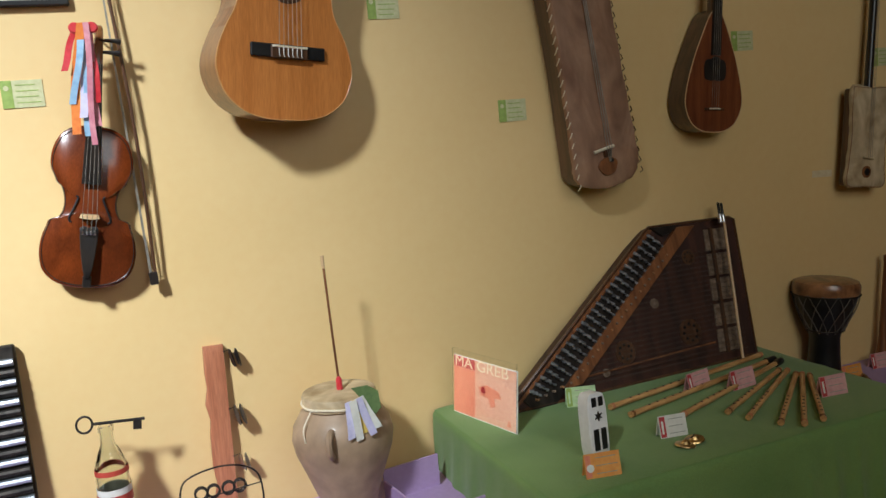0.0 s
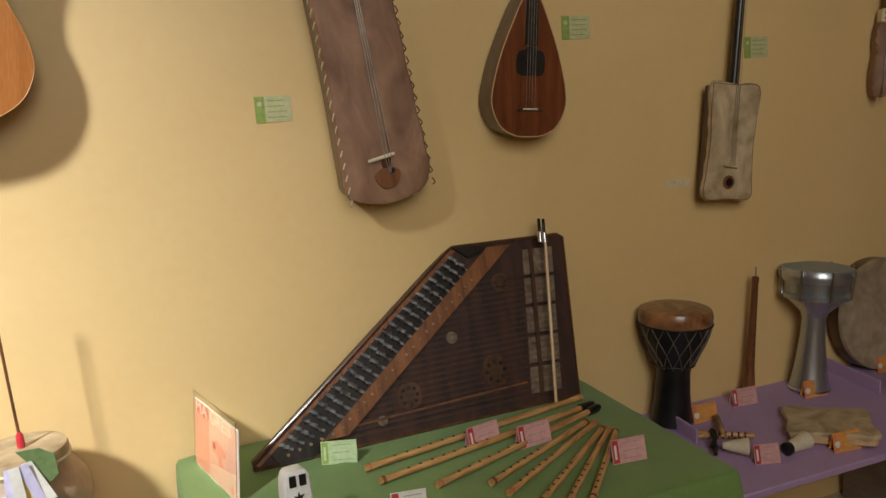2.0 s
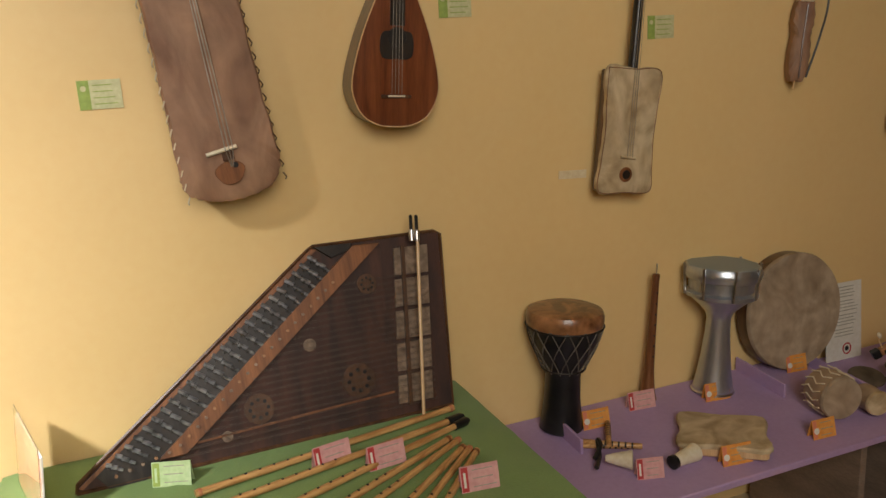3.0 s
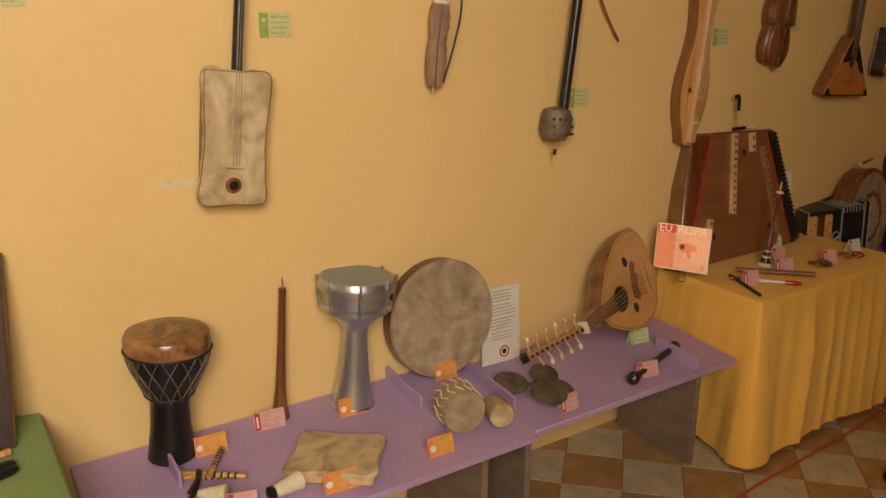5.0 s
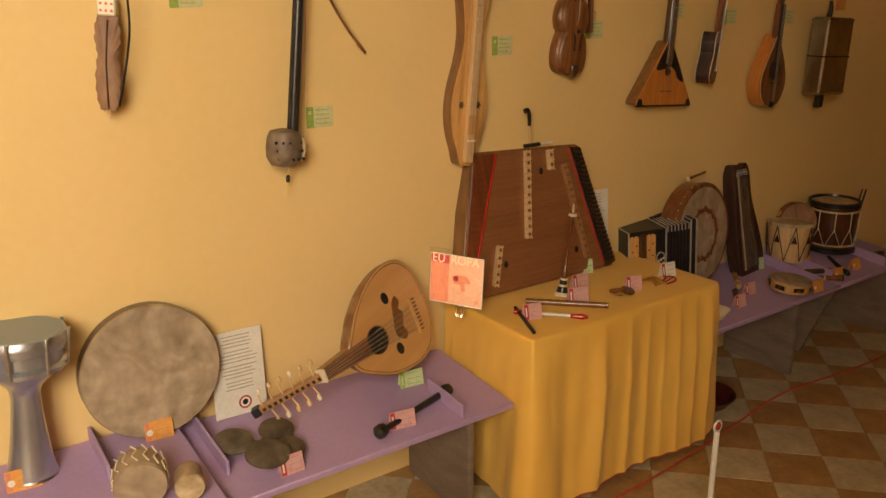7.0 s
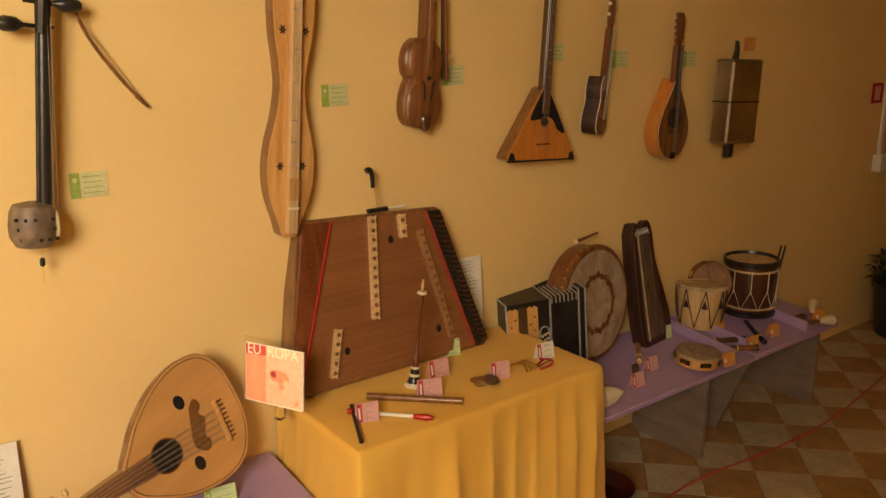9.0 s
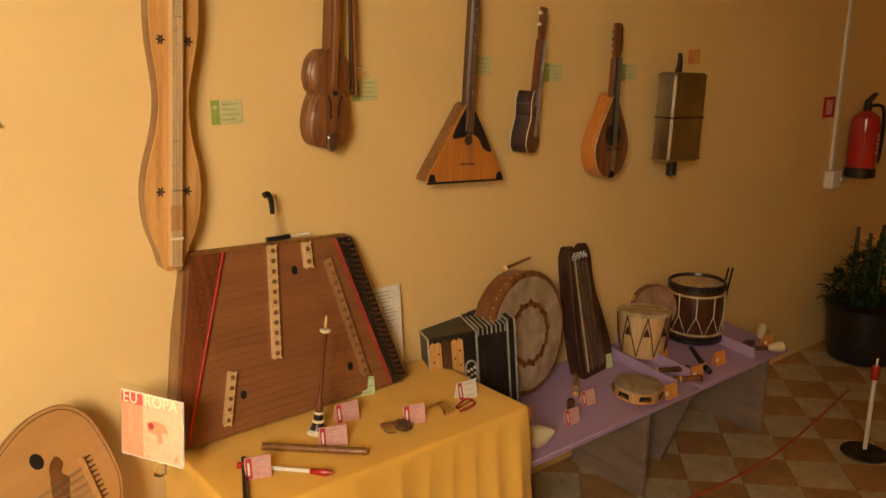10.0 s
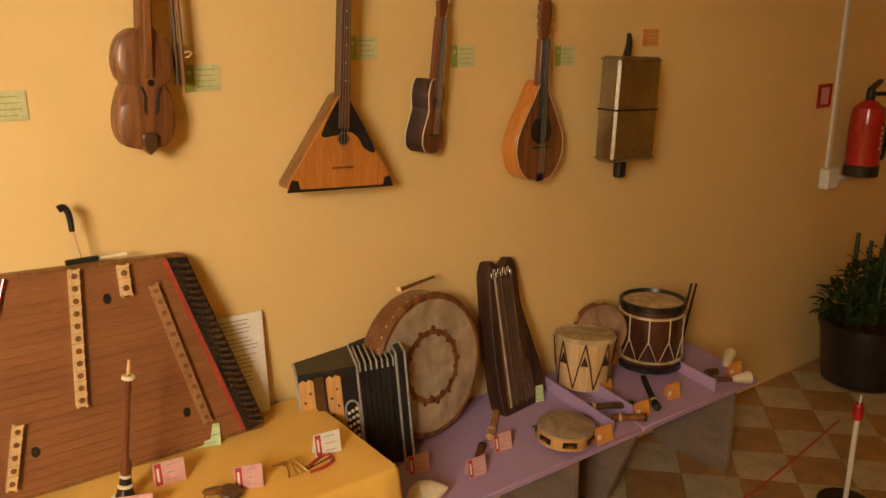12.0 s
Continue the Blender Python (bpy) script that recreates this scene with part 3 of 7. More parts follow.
part("top_plate", slab(symmetric(body, 5), -0.054, -0.049, 0.004, bulge=0.012), M_VIOLIN, vt)
part("purfling", rod([(x * 0.95, -0.0552, -0.007 + (z + 0.007) * 0.965) for x, z in symmetric(body, 5) + symmetric(body, 5)[:1]], 0.0009, 5), M_EBONY, vt)
part("fingerboard", slab([(-0.011, 0.31), (0.011, 0.31), (0.020, 0.045), (-0.020, 0.045)], -0.082, -0.075, 0.001), M_EBONY, vt)
part("neck", slab([(-0.010, 0.32), (0.010, 0.32), (0.013, 0.17), (-0.013, 0.17)], -0.076, -0.05, 0.003), M_SIDE, vt)
part("scroll", rod([(0, -0.065, 0.31), (0, -0.06, 0.35), (0, -0.045, 0.385), (0, -0.035, 0.395)], 0.012, 10, r2=0.007), M_SIDE, vt)
for i, s in enumerate((-1, 1, -1, 1)):
    part("peg", rod([(0, -0.062, 0.325 + 0.013 * i), (s * 0.032, -0.062, 0.327 + 0.013 * i), (s * 0.046, -0.062, 0.327 + 0.013 * i)], 0.003, 8, r2=0.007), M_EBONY, vt)
part("bridge", slab([(-0.021, -0.030), (-0.018, -0.022), (0.018, -0.022), (0.021, -0.030), (0.008, -0.033), (-0.008, -0.033)], -0.088, -0.068, 0.001), M_PINE, vt)
part("tailpiece", slab(symmetric([(0, -0.052), (0.019, -0.054), (0.014, -0.12), (0.006, -0.163), (0, -0.165)], 3), -0.080, -0.074, 0.002), M_EBONY, vt)
part("chin_fitting", bar((-0.009, -0.074, -0.188), (0.009, -0.05, -0.163), 0.002), M_EBONY, vt)
for s in (-1, 1):
    part("f_hole", rod(curve_pts([(s * 0.030, -0.0665, 0.018), (s * 0.026, -0.067, 0.012), (s * 0.034, -0.0665, -0.010), (s * 0.043, -0.0655, -0.034), (s * 0.038, -0.0655, -0.042)], 5), 0.0022, 6), M_BLACK, vt)
strings(vt, 4, (0, -0.084, 0.31), (0, -0.0895, -0.026), 0.014, 0.030, 0.0005)
strings(vt, 4, (0, -0.0895, -0.026), (0, -0.082, -0.06), 0.030, 0.024, 0.0007, "tail_strings")
for i in range(4):
    part("fine_tuner", rod([(-0.012 + 0.008 * i, -0.084, -0.06), (-0.012 + 0.008 * i, -0.09, -0.066)], 0.0022, 6), M_STEEL, vt)
hook(vt, 0.375)
bw = thing("violin_bow", "slim brown violin bow leaning beside the violin on the ochre wall", "bow", pose(-0.099, 0, 1.42, 0, -2, 0))
part("stick", rod(curve_pts([(0.002, -0.03, 0.37), (0.008, -0.035, 0.1), (0.006, -0.035, -0.1), (-0.004, -0.032, -0.335)], 8), 0.0042, 8), M_WALNUT, bw)
part("hair", slab([(-0.010, 0.36), (-0.006, 0.36), (-0.010, -0.325), (-0.016, -0.325)], -0.034, -0.032, 0.0005), M_STRING, bw)
part("frog", bar((-0.018, -0.042, -0.34), (0.002, -0.026, -0.31), 0.002), M_EBONY, bw)
rb = thing("ribbon_bunch", "red, blue, pink and orange satin ribbons tied round the violin's scroll", "ribbons", pose(-0.168, -0.085, 1.665))
rnd = random.Random(5)
for i, (mm, x, ln, w) in enumerate(((M_BLUE, 0.004, 0.24, 0.020), (M_PRIB, 0.020, 0.22, 0.014), (M_ORIB, -0.022, 0.235, 0.018), (M_RRIB, -0.028, 0.10, 0.014), (M_LRIB, -0.006, 0.20, 0.016), (M_RRIB, 0.026, 0.17, 0.010), (M_BLUE, -0.016, 0.17, 0.014), (M_PRIB, 0.010, 0.26, 0.012))):
    strip("ribbon", [(x * (0.3 + 0.9 * u) - 0.02 * u + 0.004 * math.sin(5 * u + i), -0.004 * (i % 4) - 0.008 - 0.006 * math.sin(4 * u + i), 0.01 - ln * u) for u in [k / 12 for k in range(13)]], w, mm, rb)
for s in (-1, 1):
    part("bow_loop", slab([(s * (0.004 + 0.026 * math.sin(a) ** 2), 0.012 * math.sin(2 * a)) for a in [math.pi * k / 14 for k in range(14)]], -0.02, -0.006, 0.003), M_RRIB, rb)

# guitar
gt = thing("classical_guitar", "orange spruce classical guitar with black bridge hanging on ochre wall", "guitar", pose(0.232, -0.038, 1.622, 0, 6.0, 0) @ pose(0, 0, 0, 0, 0, 15))
gb = [(0, 0.300), (0.06, 0.296), (0.118, 0.262), (0.136, 0.21), (0.130, 0.155), (0.118, 0.105), (0.124, 0.062), (0.150, 0.012), (0.170, -0.04), (0.172, -0.085), (0.150, -0.135), (0.105, -0.170), (0.05, -0.184), (0, -0.186)]
gb = [(x * 0.985, z) for x, z in gb]
part("ribs_and_back", slab(symmetric(gb, 8), -0.107, -0.012, 0.001), M_SIDE, gt)
part("soundboard", slab(symmetric([(x * 1.005, z * 1.003) for x, z in gb], 8), -0.1115, -0.1075, 0.0015), M_SPRUCE, gt)
part("bridge", bar((-0.093, -0.120, -0.046), (0.093, -0.112, -0.016), 0.002), M_BLACK, gt)
part("bridge_block", bar((-0.046, -0.125, -0.048), (0.046, -0.119, -0.018), 0.002), M_WALNUT, gt)
part("saddle", bar((-0.044, -0.128, -0.024), (0.044, -0.124, -0.019), 0.0008), M_BONE, gt)
bm = bmesh.new()
for i in range(6):
    rod([(-0.028 + 0.0112 * i, -0.127, -0.022), (-0.028 + 0.0112 * i, -0.1275, -0.040), (-0.025 + 0.0112 * i, -0.126, -0.044)], 0.0011, 5, bm)
part("string_ties", bm, M_PAPER, gt)
part("sound_hole", disc(0, 0.135, 0.043, -0.1122, 0.001), M_BLACK, gt)
part("rosette", ring(0, 0.135, 0.044, 0.058, -0.1126, 0.001), M_WALNUT, gt)
part("neck", slab([(-0.025, 0.72), (0.025, 0.72), (0.029, 0.29), (-0.029, 0.29)], -0.112, -0.088, 0.004), M_MAHOG, gt)
part("fingerboard", slab([(-0.026, 0.71), (0.026, 0.71), (0.031, 0.175), (-0.031, 0.175)], -0.1185, -0.1122, 0.001), M_EBONY, gt)
part("headstock", slab([(-0.036, 0.90), (0.036, 0.90), (0.036, 0.74), (0.026, 0.71), (-0.026, 0.71), (-0.036, 0.74)], -0.11, -0.09, 0.002), M_MAHOG, gt)
strings(gt, 6, (0, -0.122, 0.71), (0, -0.1285, -0.022), 0.042, 0.056, 0.0007)
for s in (-1, 1):
    part("binding", rod([(q[0], -0.111, q[1]) for q in curve_pts([(s * x, z) for x, z in gb], 8)], 0.0013, 5), M_MAPLE, gt)

pf = thing("picture_frame", "dark-framed picture hung high on the ochre wall", "picture", pose(-0.36, 0, 1.727))
part("frame", bar((-0.17, -0.02, 0), (0.17, -0.001, 0.26), 0.003), M_BLACK, pf)
part("mount", bar((-0.158, -0.0215, 0.012), (0.158, -0.0205, 0.248), 0), M_PAPER, pf, smooth=0)
part("print", bar((-0.12, -0.023, 0.05), (0.12, -0.022, 0.21), 0), M_GCARD, pf, smooth=0)

# long skin lute
sk = thing("skin_covered_lute", "long lute covered in stitched brown skin hanging on ochre wall", "lute", pose(1.135, 0, 1.24, 0, -9.0, 0))
sk_o = curve_pts([(-0.080, 0.60), (-0.084, 0.40), (-0.091, 0.24), (-0.106, 0.04), (-0.108, -0.01), (-0.090, -0.036), (-0.048, -0.055), (0.007, -0.062), (0.069, -0.052), (0.098, -0.022), (0.106, 0.02), (0.104, 0.16), (0.106, 0.36), (0.108, 0.60)], 6)
sk_o = [tuple(q) for q in sk_o]
part("wooden_trough", slab([(x * 0.96, z * 0.99) for x, z in sk_o], -0.09, -0.012, 0.004), M_WALNUT, sk)
def wavy(o, amp, k):
    return [(x + amp * math.sin(i * 1.7 + k), z + amp * math.sin(i * 2.3 + k * 2)) for i, (x, z) in enumerate(o)]
part("skin_face", slab(wavy(sk_o, 0.0018, 1), -0.101, -0.082, 0.005, bulge=0.004), M_SKIN, sk)
part("under_ridge", rod([(0.022, -0.100, 0.60), (0.016, -0.102, 0.3), (0.004, -0.102, 0.02)], 0.008, 10), M_SKIN, sk)
for s in (-1, 1):
    bm = bmesh.new()
    for i in range(22):
        z = 0.58 - i * 0.029
        x = s * (0.080 + 0.022 * (i / 22)) if s < 0 else 0.105 - 0.003 * (i / 22)
        rod([(x, -0.1035, z), (x + s * 0.006, -0.100, z - 0.012), (x + s * 0.004, -0.088, z - 0.018)], 0.0016, 5, bm)
    part("stitching", bm, M_BONE if s < 0 else M_WALNUT, sk)
part("bridge", rod([(-0.045, -0.112, 0.048), (0.020, -0.112, 0.052)], 0.0045, 8), M_BONE, sk)
part("bridge_foot", bar((-0.014, -0.112, 0.026), (0.010, -0.103, 0.046), 0.002), M_WALNUT, sk)
part("sound_patch", slab([(-0.006 + 0.031 * math.cos(a) * (1 + 0.1 * math.sin(3 * a)), 0.000 + 0.025 * math.sin(a)) for a in [2 * math.pi * k / 22 for k in range(22)]], -0.1085, -0.104, 0.001), M_CARVED, sk)
part("tail_hole", disc(0.008, 0.014, 0.006, -0.1105, 0.003, 12), M_BLACK, sk)
strings(sk, 3, (0.024, -0.108, 0.62), (0.003, -0.1165, 0.050), 0.006, 0.016, 0.0012)
strings(sk, 3, (0.003, -0.1165, 0.050), (0.001, -0.111, 0.012), 0.016, 0.004, 0.0012, "tail_strings")

# teardrop lute
lt = thing("teardrop_lute", "dark brown teardrop lute with pale edging hanging on ochre wall", "lute", pose(1.52, 0, 1.415, 0, 5.0, 0))
lb = [(0, 0.245), (0.022, 0.225), (0.052, 0.160), (0.082, 0.08), (0.101, 0.0), (0.100, -0.045), (0.078, -0.088), (0.040, -0.110), (0, -0.114)]
part("bowl", slab(symmetric(lb, 8), -0.086, -0.010, 0.001), M_WALNUT, lt)
part("soundboard", slab(symmetric([(x * 1.01, z) for x, z in lb], 8), -0.0905, -0.0865, 0.0015), M_MAHOG, lt)
for s in (-1, 1):
    part("edge_line", rod([(q[0], -0.0895, q[1]) for q in curve_pts([(s * x * 1.005, z) for x, z in lb], 8)], 0.0017, 5), M_PINE, lt)
part("pick_plate", slab(symmetric([(0, 0.098), (0.032, 0.096), (0.040, 0.072), (0.036, 0.043), (0.018, 0.036), (0, 0.038)], 5), -0.0925, -0.0908, 0.0005), M_EBONY, lt)
part("sound_hole", disc(0.0, 0.085, 0.022, -0.0935, 0.001), M_BLACK, lt)
part("saddle", rod([(-0.020, -0.0955, -0.045), (0.020, -0.0955, -0.045)], 0.0022, 8), M_BONE, lt)
part("bridge", bar((-0.036, -0.095, -0.050), (0.036, -0.0906, -0.042), 0.001), M_WALNUT, lt)
part("neck", slab([(-0.013, 0.62), (0.013, 0.62), (0.017, 0.215), (-0.017, 0.215)], -0.09, -0.068, 0.003), M_WALNUT, lt)
part("fingerboard", slab([(-0.013, 0.61), (0.013, 0.61), (0.017, 0.11), (-0.017, 0.11)], -0.097, -0.0906, 0.001), M_EBONY, lt)
strings(lt, 4, (0, -0.099, 0.60), (0, -0.0965, -0.045), 0.016, 0.024, 0.0005)
part("pegbox", bar((-0.02, -0.09, 0.615), (0.02, -0.07, 0.74), 0.003), M_WALNUT, lt)

# box lute with hide face
bx = thing("box_lute", "rectangular lute with pale hide face hanging on ochre wall", "lute", pose(2.160, 0, 1.23, 0, 6.0, 0))
bo = [(-0.080, 0.165), (0.0, 0.163), (0.083, 0.160), (0.081, 0.06), (0.077, -0.02), (0.081, -0.10), (0.079, -0.160), (0.0, -0.162), (-0.083, -0.158), (-0.082, -0.08), (-0.076, 0.0), (-0.080, 0.08)]
part("box", bar((-0.076, -0.060, -0.158), (0.078, -0.030, 0.158), 0.004), M_WALNUT, bx)
part("hide_face", slab(wavy(curve_pts(bo, 5, True), 0.0014, 2), -0.073, -0.060, 0.004), M_SKINL, bx)
part("rim_line", rod([(q[0] * 0.985, -0.0725, q[1] * 0.985) for q in curve_pts(bo + bo[:1], 5)], 0.0011, 5), M_CARVED, bx)
part("neck", rod([(0.006, -0.052, 0.155), (0.012, -0.05, 0.78)], 0.0135, 12, r2=0.012), M_EBONY, bx)
part("sound_hole", disc(-0.002, -0.112, 0.020, -0.0745, 0.002), M_CARVED, bx)
part("hole_inside", disc(-0.001, -0.112, 0.012, -0.0755, 0.002), M_BLACK, bx)
part("bridge", rod([(-0.026, -0.08, -0.064), (0.020, -0.08, -0.068)], 0.0035, 8), M_SKINL, bx)
strings(bx, 3, (0.010, -0.066, 0.6), (0.0, -0.083, -0.066), 0.006, 0.016, 0.0007)

# leaf-shaped fiddle
rf = thing("small_skin_fiddle", "narrow brown skin fiddle with white dotted headband on the wall", "fiddle", pose(2.775, -0.005, 1.43, 0, 6.0, 0) @ pose(0, 0, 0, 0, 0, -24))
ro = [(0, 0.112), (0.020, 0.108), (0.027, 0.06), (0.022, 0.02), (0.026, -0.03), (0.024, -0.08), (0.014, -0.112), (0, -0.108)]
part("bowl", slab(symmetric(ro, 6), -0.045, -0.012, 0.008), M_SKIN, rf)
part("skin", slab(wavy(symmetric([(x * 1.08, z) for x, z in ro], 6), 0.0016, 3), -0.056, -0.04, 0.006, bulge=0.005), M_SKIN, rf)
part("middle_seam", rod([(0.002, -0.060, 0.10), (-0.002, -0.063, 0.0), (0.001, -0.059, -0.105)], 0.0022, 6), M_WALNUT, rf)
part("headband", bar((-0.021, -0.06, 0.108), (0.021, -0.02, 0.150), 0.004), M_BONE, rf)
bm = bmesh.new()
for i in range(3):
    for j in range(2):
        disc(-0.012 + 0.012 * i, 0.120 + 0.016 * j, 0.0035, -0.0615, 0.002, 6, bm)
part("red_studs", bm, M_RRIB, rf)
part("neck", rod([(0, -0.04, 0.14), (0.004, -0.04, 0.50)], 0.012, 10), M_CARVED, rf)
part("tail_peg", rod([(0, -0.035, -0.105), (0, -0.034, -0.135)], 0.004, 8, r2=0.002), M_PINE, rf)
part("bow_stick", rod(curve_pts([(0.030, -0.07, 0.30), (0.052, -0.07, 0.12), (0.046, -0.06, 0.02), (0.024, -0.05, -0.10)], 6), 0.003, 6), M_EBONY, rf)

# spike fiddle
sf = thing("spike_fiddle", "spike fiddle with long black neck and small dark round body", "fiddle", pose(3.212, 0, 1.175, 0, 5.5, 0))
part("neck", rod([(0, -0.055, 0.04), (0.012, -0.055, 0.62)], 0.0165, 14, r2=0.015), M_EBONY, sf)
part("neck_edge", rod([(-0.014, -0.062, 0.05), (-0.002, -0.062, 0.60)], 0.004, 6), M_IRON, sf)
part("resonator", lathe([(0.010, -0.052), (0.036, -0.046), (0.048, -0.025), (0.050, 0.0), (0.047, 0.030), (0.040, 0.046), (0.012, 0.054)], 26, m=pose(-0.026, -0.058, 0.003, 0, 0, 15)), M_COCO, sf)
bm = bmesh.new()
for i in range(5):
    for j in range(3):
        disc(-0.055 + 0.018 * i - 0.005 * j, -0.022 + 0.022 * j, 0.0045, -0.106 + 0.004 * abs(i - 2) ** 1.6, 0.004, 8, bm)
part("pierced_holes", bm, M_BLACK, sf)
part("skin_end", lathe([(0.036, 0), (0.037, 0.006), (0.03, 0.009)], 12, m=pose(0.016, -0.058, 0.002, 0, 90, 0)), M_SKINL, sf)
strings(sf, 2, (0.016, -0.074, 0.45), (0.02, -0.075, -0.02), 0.006, 0.010, 0.0006)
part("tassel_cord", rod([(-0.005, -0.05, -0.045), (-0.006, -0.045, -0.075), (-0.004, -0.045, -0.135)], 0.0014, 6), M_YRIB, sf)
part("tassel_bead", lathe([(0.003, 0), (0.006, 0.004), (0.006, 0.016), (0.003, 0.02)], 10, m=pose(-0.006, -0.045, -0.095)), M_IRON, sf)
for s, z in ((-1, 0.435), (1, 0.485)):
    part("tuning_peg", lathe([(0.004, -0.03), (0.005, 0.02), (0.016, 0.035), (0.017, 0.058), (0.010, 0.075), (0.004, 0.078)], 14, m=pose(s * 0.01, -0.055, z, 0, 90 * s, 0)), M_EBONY, sf)
    part("peg_tip", rod([(-s * 0.012, -0.055, z), (-s * 0.03, -0.055, z)], 0.004, 8, r2=0.003), M_EBONY, sf)
part("string_tie", rod([(0.0, -0.074, 0.42), (0.004, -0.076, 0.50)], 0.012, 8, r2=0.013), M_IRON, sf)
fb = thing("curved_bow", "thin bent wooden fiddle bow hung slantwise on the ochre wall", "bow", pose(3.3, 0, 1.68))
part("bow_cane", rod(curve_pts([(-0.02, -0.05, 0.06), (0.02, -0.045, -0.01), (0.06, -0.03, -0.10), (0.12, -0.02, -0.19), (0.178, -0.012, -0.256)], 8), 0.0038, 8), M_CARVED, fb)
part("bow_hair", rod([(0.0, -0.04, 0.03), (0.06, -0.024, -0.085), (0.163, -0.012, -0.236)], 0.0014, 5), M_PINE, fb)
part("bow_end", rod([(0.155, -0.014, -0.232), (0.180, -0.012, -0.259)], 0.0055, 8, r2=0.004), M_CARVED, fb)

# mountain dulcimer
dl = thing("fretted_dulcimer", "long honey coloured hourglass dulcimer hanging upright on ochre wall", "dulcimer", pose(3.84, 0, 1.40, 0, 5.0, 0) @ Matrix.Diagonal((0.86, 1, 1, 1)))
do_ = [(0.0, 0.46), (0.020, 0.455), (0.052, 0.38), (0.067, 0.29), (0.064, 0.20), (0.047, 0.11), (0.041, 0.05), (0.050, -0.02), (0.072, -0.10), (0.079, -0.17), (0.068, -0.24), (0.042, -0.30), (0.024, -0.345), (0.0, -0.347)]
part("ribs_and_back", slab(symmetric([(x * 0.98, z) for x, z in do_], 8), -0.050, -0.004, 0.001), M_SIDE, dl)
part("soundboard", slab(symmetric(do_, 8), -0.0545, -0.0505, 0.001), M_MAPLE, dl)
part("fretboard", bar((-0.017, -0.0745, -0.335), (0.017, -0.055, 0.50), 0.0015), M_PINE, dl)
bm = bmesh.new()
for i in range(19):
    z = -0.15 + 0.58 * (1 - 0.5 ** (i / 8)) / (1 - 0.5 ** (18 / 8))
    bar((-0.017, -0.0755, z - 0.0009), (0.017, -0.074, z + 0.0009), 0, bm)
part("frets", bm, M_STEEL, dl, smooth=0)
part("strum_hollow", bar((-0.0175, -0.0755, -0.245), (0.0175, -0.0742, -0.185), 0.0005), M_MAPLE, dl)
for sx in (-1, 1):
    for z in (0.195, -0.155):
        bm = bmesh.new()
        for k in range(6):
            a = math.pi * k / 6 * 2
            rod([(sx * 0.038 + 0.002 * math.cos(a), -0.0552, z + 0.002 * math.sin(a)), (sx * 0.038 + 0.0115 * math.cos(a), -0.0552, z + 0.0115 * math.sin(a))], 0.0022, 5, bm)
        part("star_hole", bm, M_BLACK, dl)
strings(dl, 4, (0, -0.078, 0.48), (0, -0.078, -0.33), 0.022, 0.024, 0.0005)
part("end_bridge", bar((-0.017, -0.08, -0.268), (0.017, -0.0742, -0.262), 0.0005), M_BONE, dl)

# carved fiddle
cf = thing("carved_fiddle", "carved brown wooden fiddle with two slots hanging on ochre wall", "fiddle", pose(4.266, 0, 1.428, 0, 4.0, 0))
co_ = [(0, 0.143), (0.028, 0.139), (0.052, 0.116), (0.062, 0.075), (0.055, 0.040), (0.045, 0.026), (0.054, 0.004), (0.063, -0.040), (0.060, -0.080), (0.044, -0.106), (0.016, -0.114), (0, -0.118)]
part("hollow_body", slab(symmetric(co_, 7), -0.05, -0.006, 0.012), M_CARVED, cf)
part("front_plate", slab(symmetric([(x * 0.97, z * 0.98) for x, z in co_], 7), -0.062, -0.05, 0.006, bulge=0.006), M_CARVED, cf)
part("neck", slab([(-0.012, 0.42), (0.012, 0.42), (0.015, 0.13), (0.024, 0.118), (-0.024, 0.118), (-0.015, 0.13)], -0.066, -0.03, 0.005), M_CARVED, cf)
part("fingerboard", slab([(-0.007, 0.42), (0.007, 0.42), (0.009, 0.045), (-0.007, 0.045)], -0.078, -0.066, 0.002), M_CARVED, cf)
part("round_hole", disc(0.006, 0.030, 0.007, -0.0705, 0.003, 14), M_BLACK, cf)
for s in (-1, 1):
    part("slot", rod(curve_pts([(0.006 + s * 0.020, -0.0685, 0.022), (0.006 + s * 0.013, -0.069, 0.0), (0.005 + s * 0.013, -0.0695, -0.02), (0.004 + s * 0.010, -0.0695, -0.035)], 4), 0.0024, 6), M_BLACK, cf)
part("tail_block", slab(symmetric([(0, -0.075), (0.016, -0.080), (0.014, -0.11), (0, -0.124)], 3), -0.076, -0.055, 0.004), M_WALNUT, cf)
hook(cf, 0.40)
cb = thing("straight_fiddle_bow", "short brown double-stick bow hanging beside the carved fiddle", "bow", pose(4.345, 0, 1.56, 0, 0.5, 0))
part("stick", rod([(-0.003, -0.045, 0.25), (-0.004, -0.045, -0.110)], 0.0045, 8, r2=0.006), M_WALNUT, cb)
part("second_stick", rod([(0.006, -0.045, 0.25), (0.010, -0.045, -0.110)], 0.0035, 8, r2=0.006), M_CARVED, cb)
part("loop_peg", rod(curve_pts([(0.008, -0.045, -0.048), (0.022, -0.045, -0.040), (0.032, -0.045, -0.044), (0.022, -0.045, -0.052), (0.008, -0.045, -0.050)], 4), 0.002, 6), M_PINE, cb)

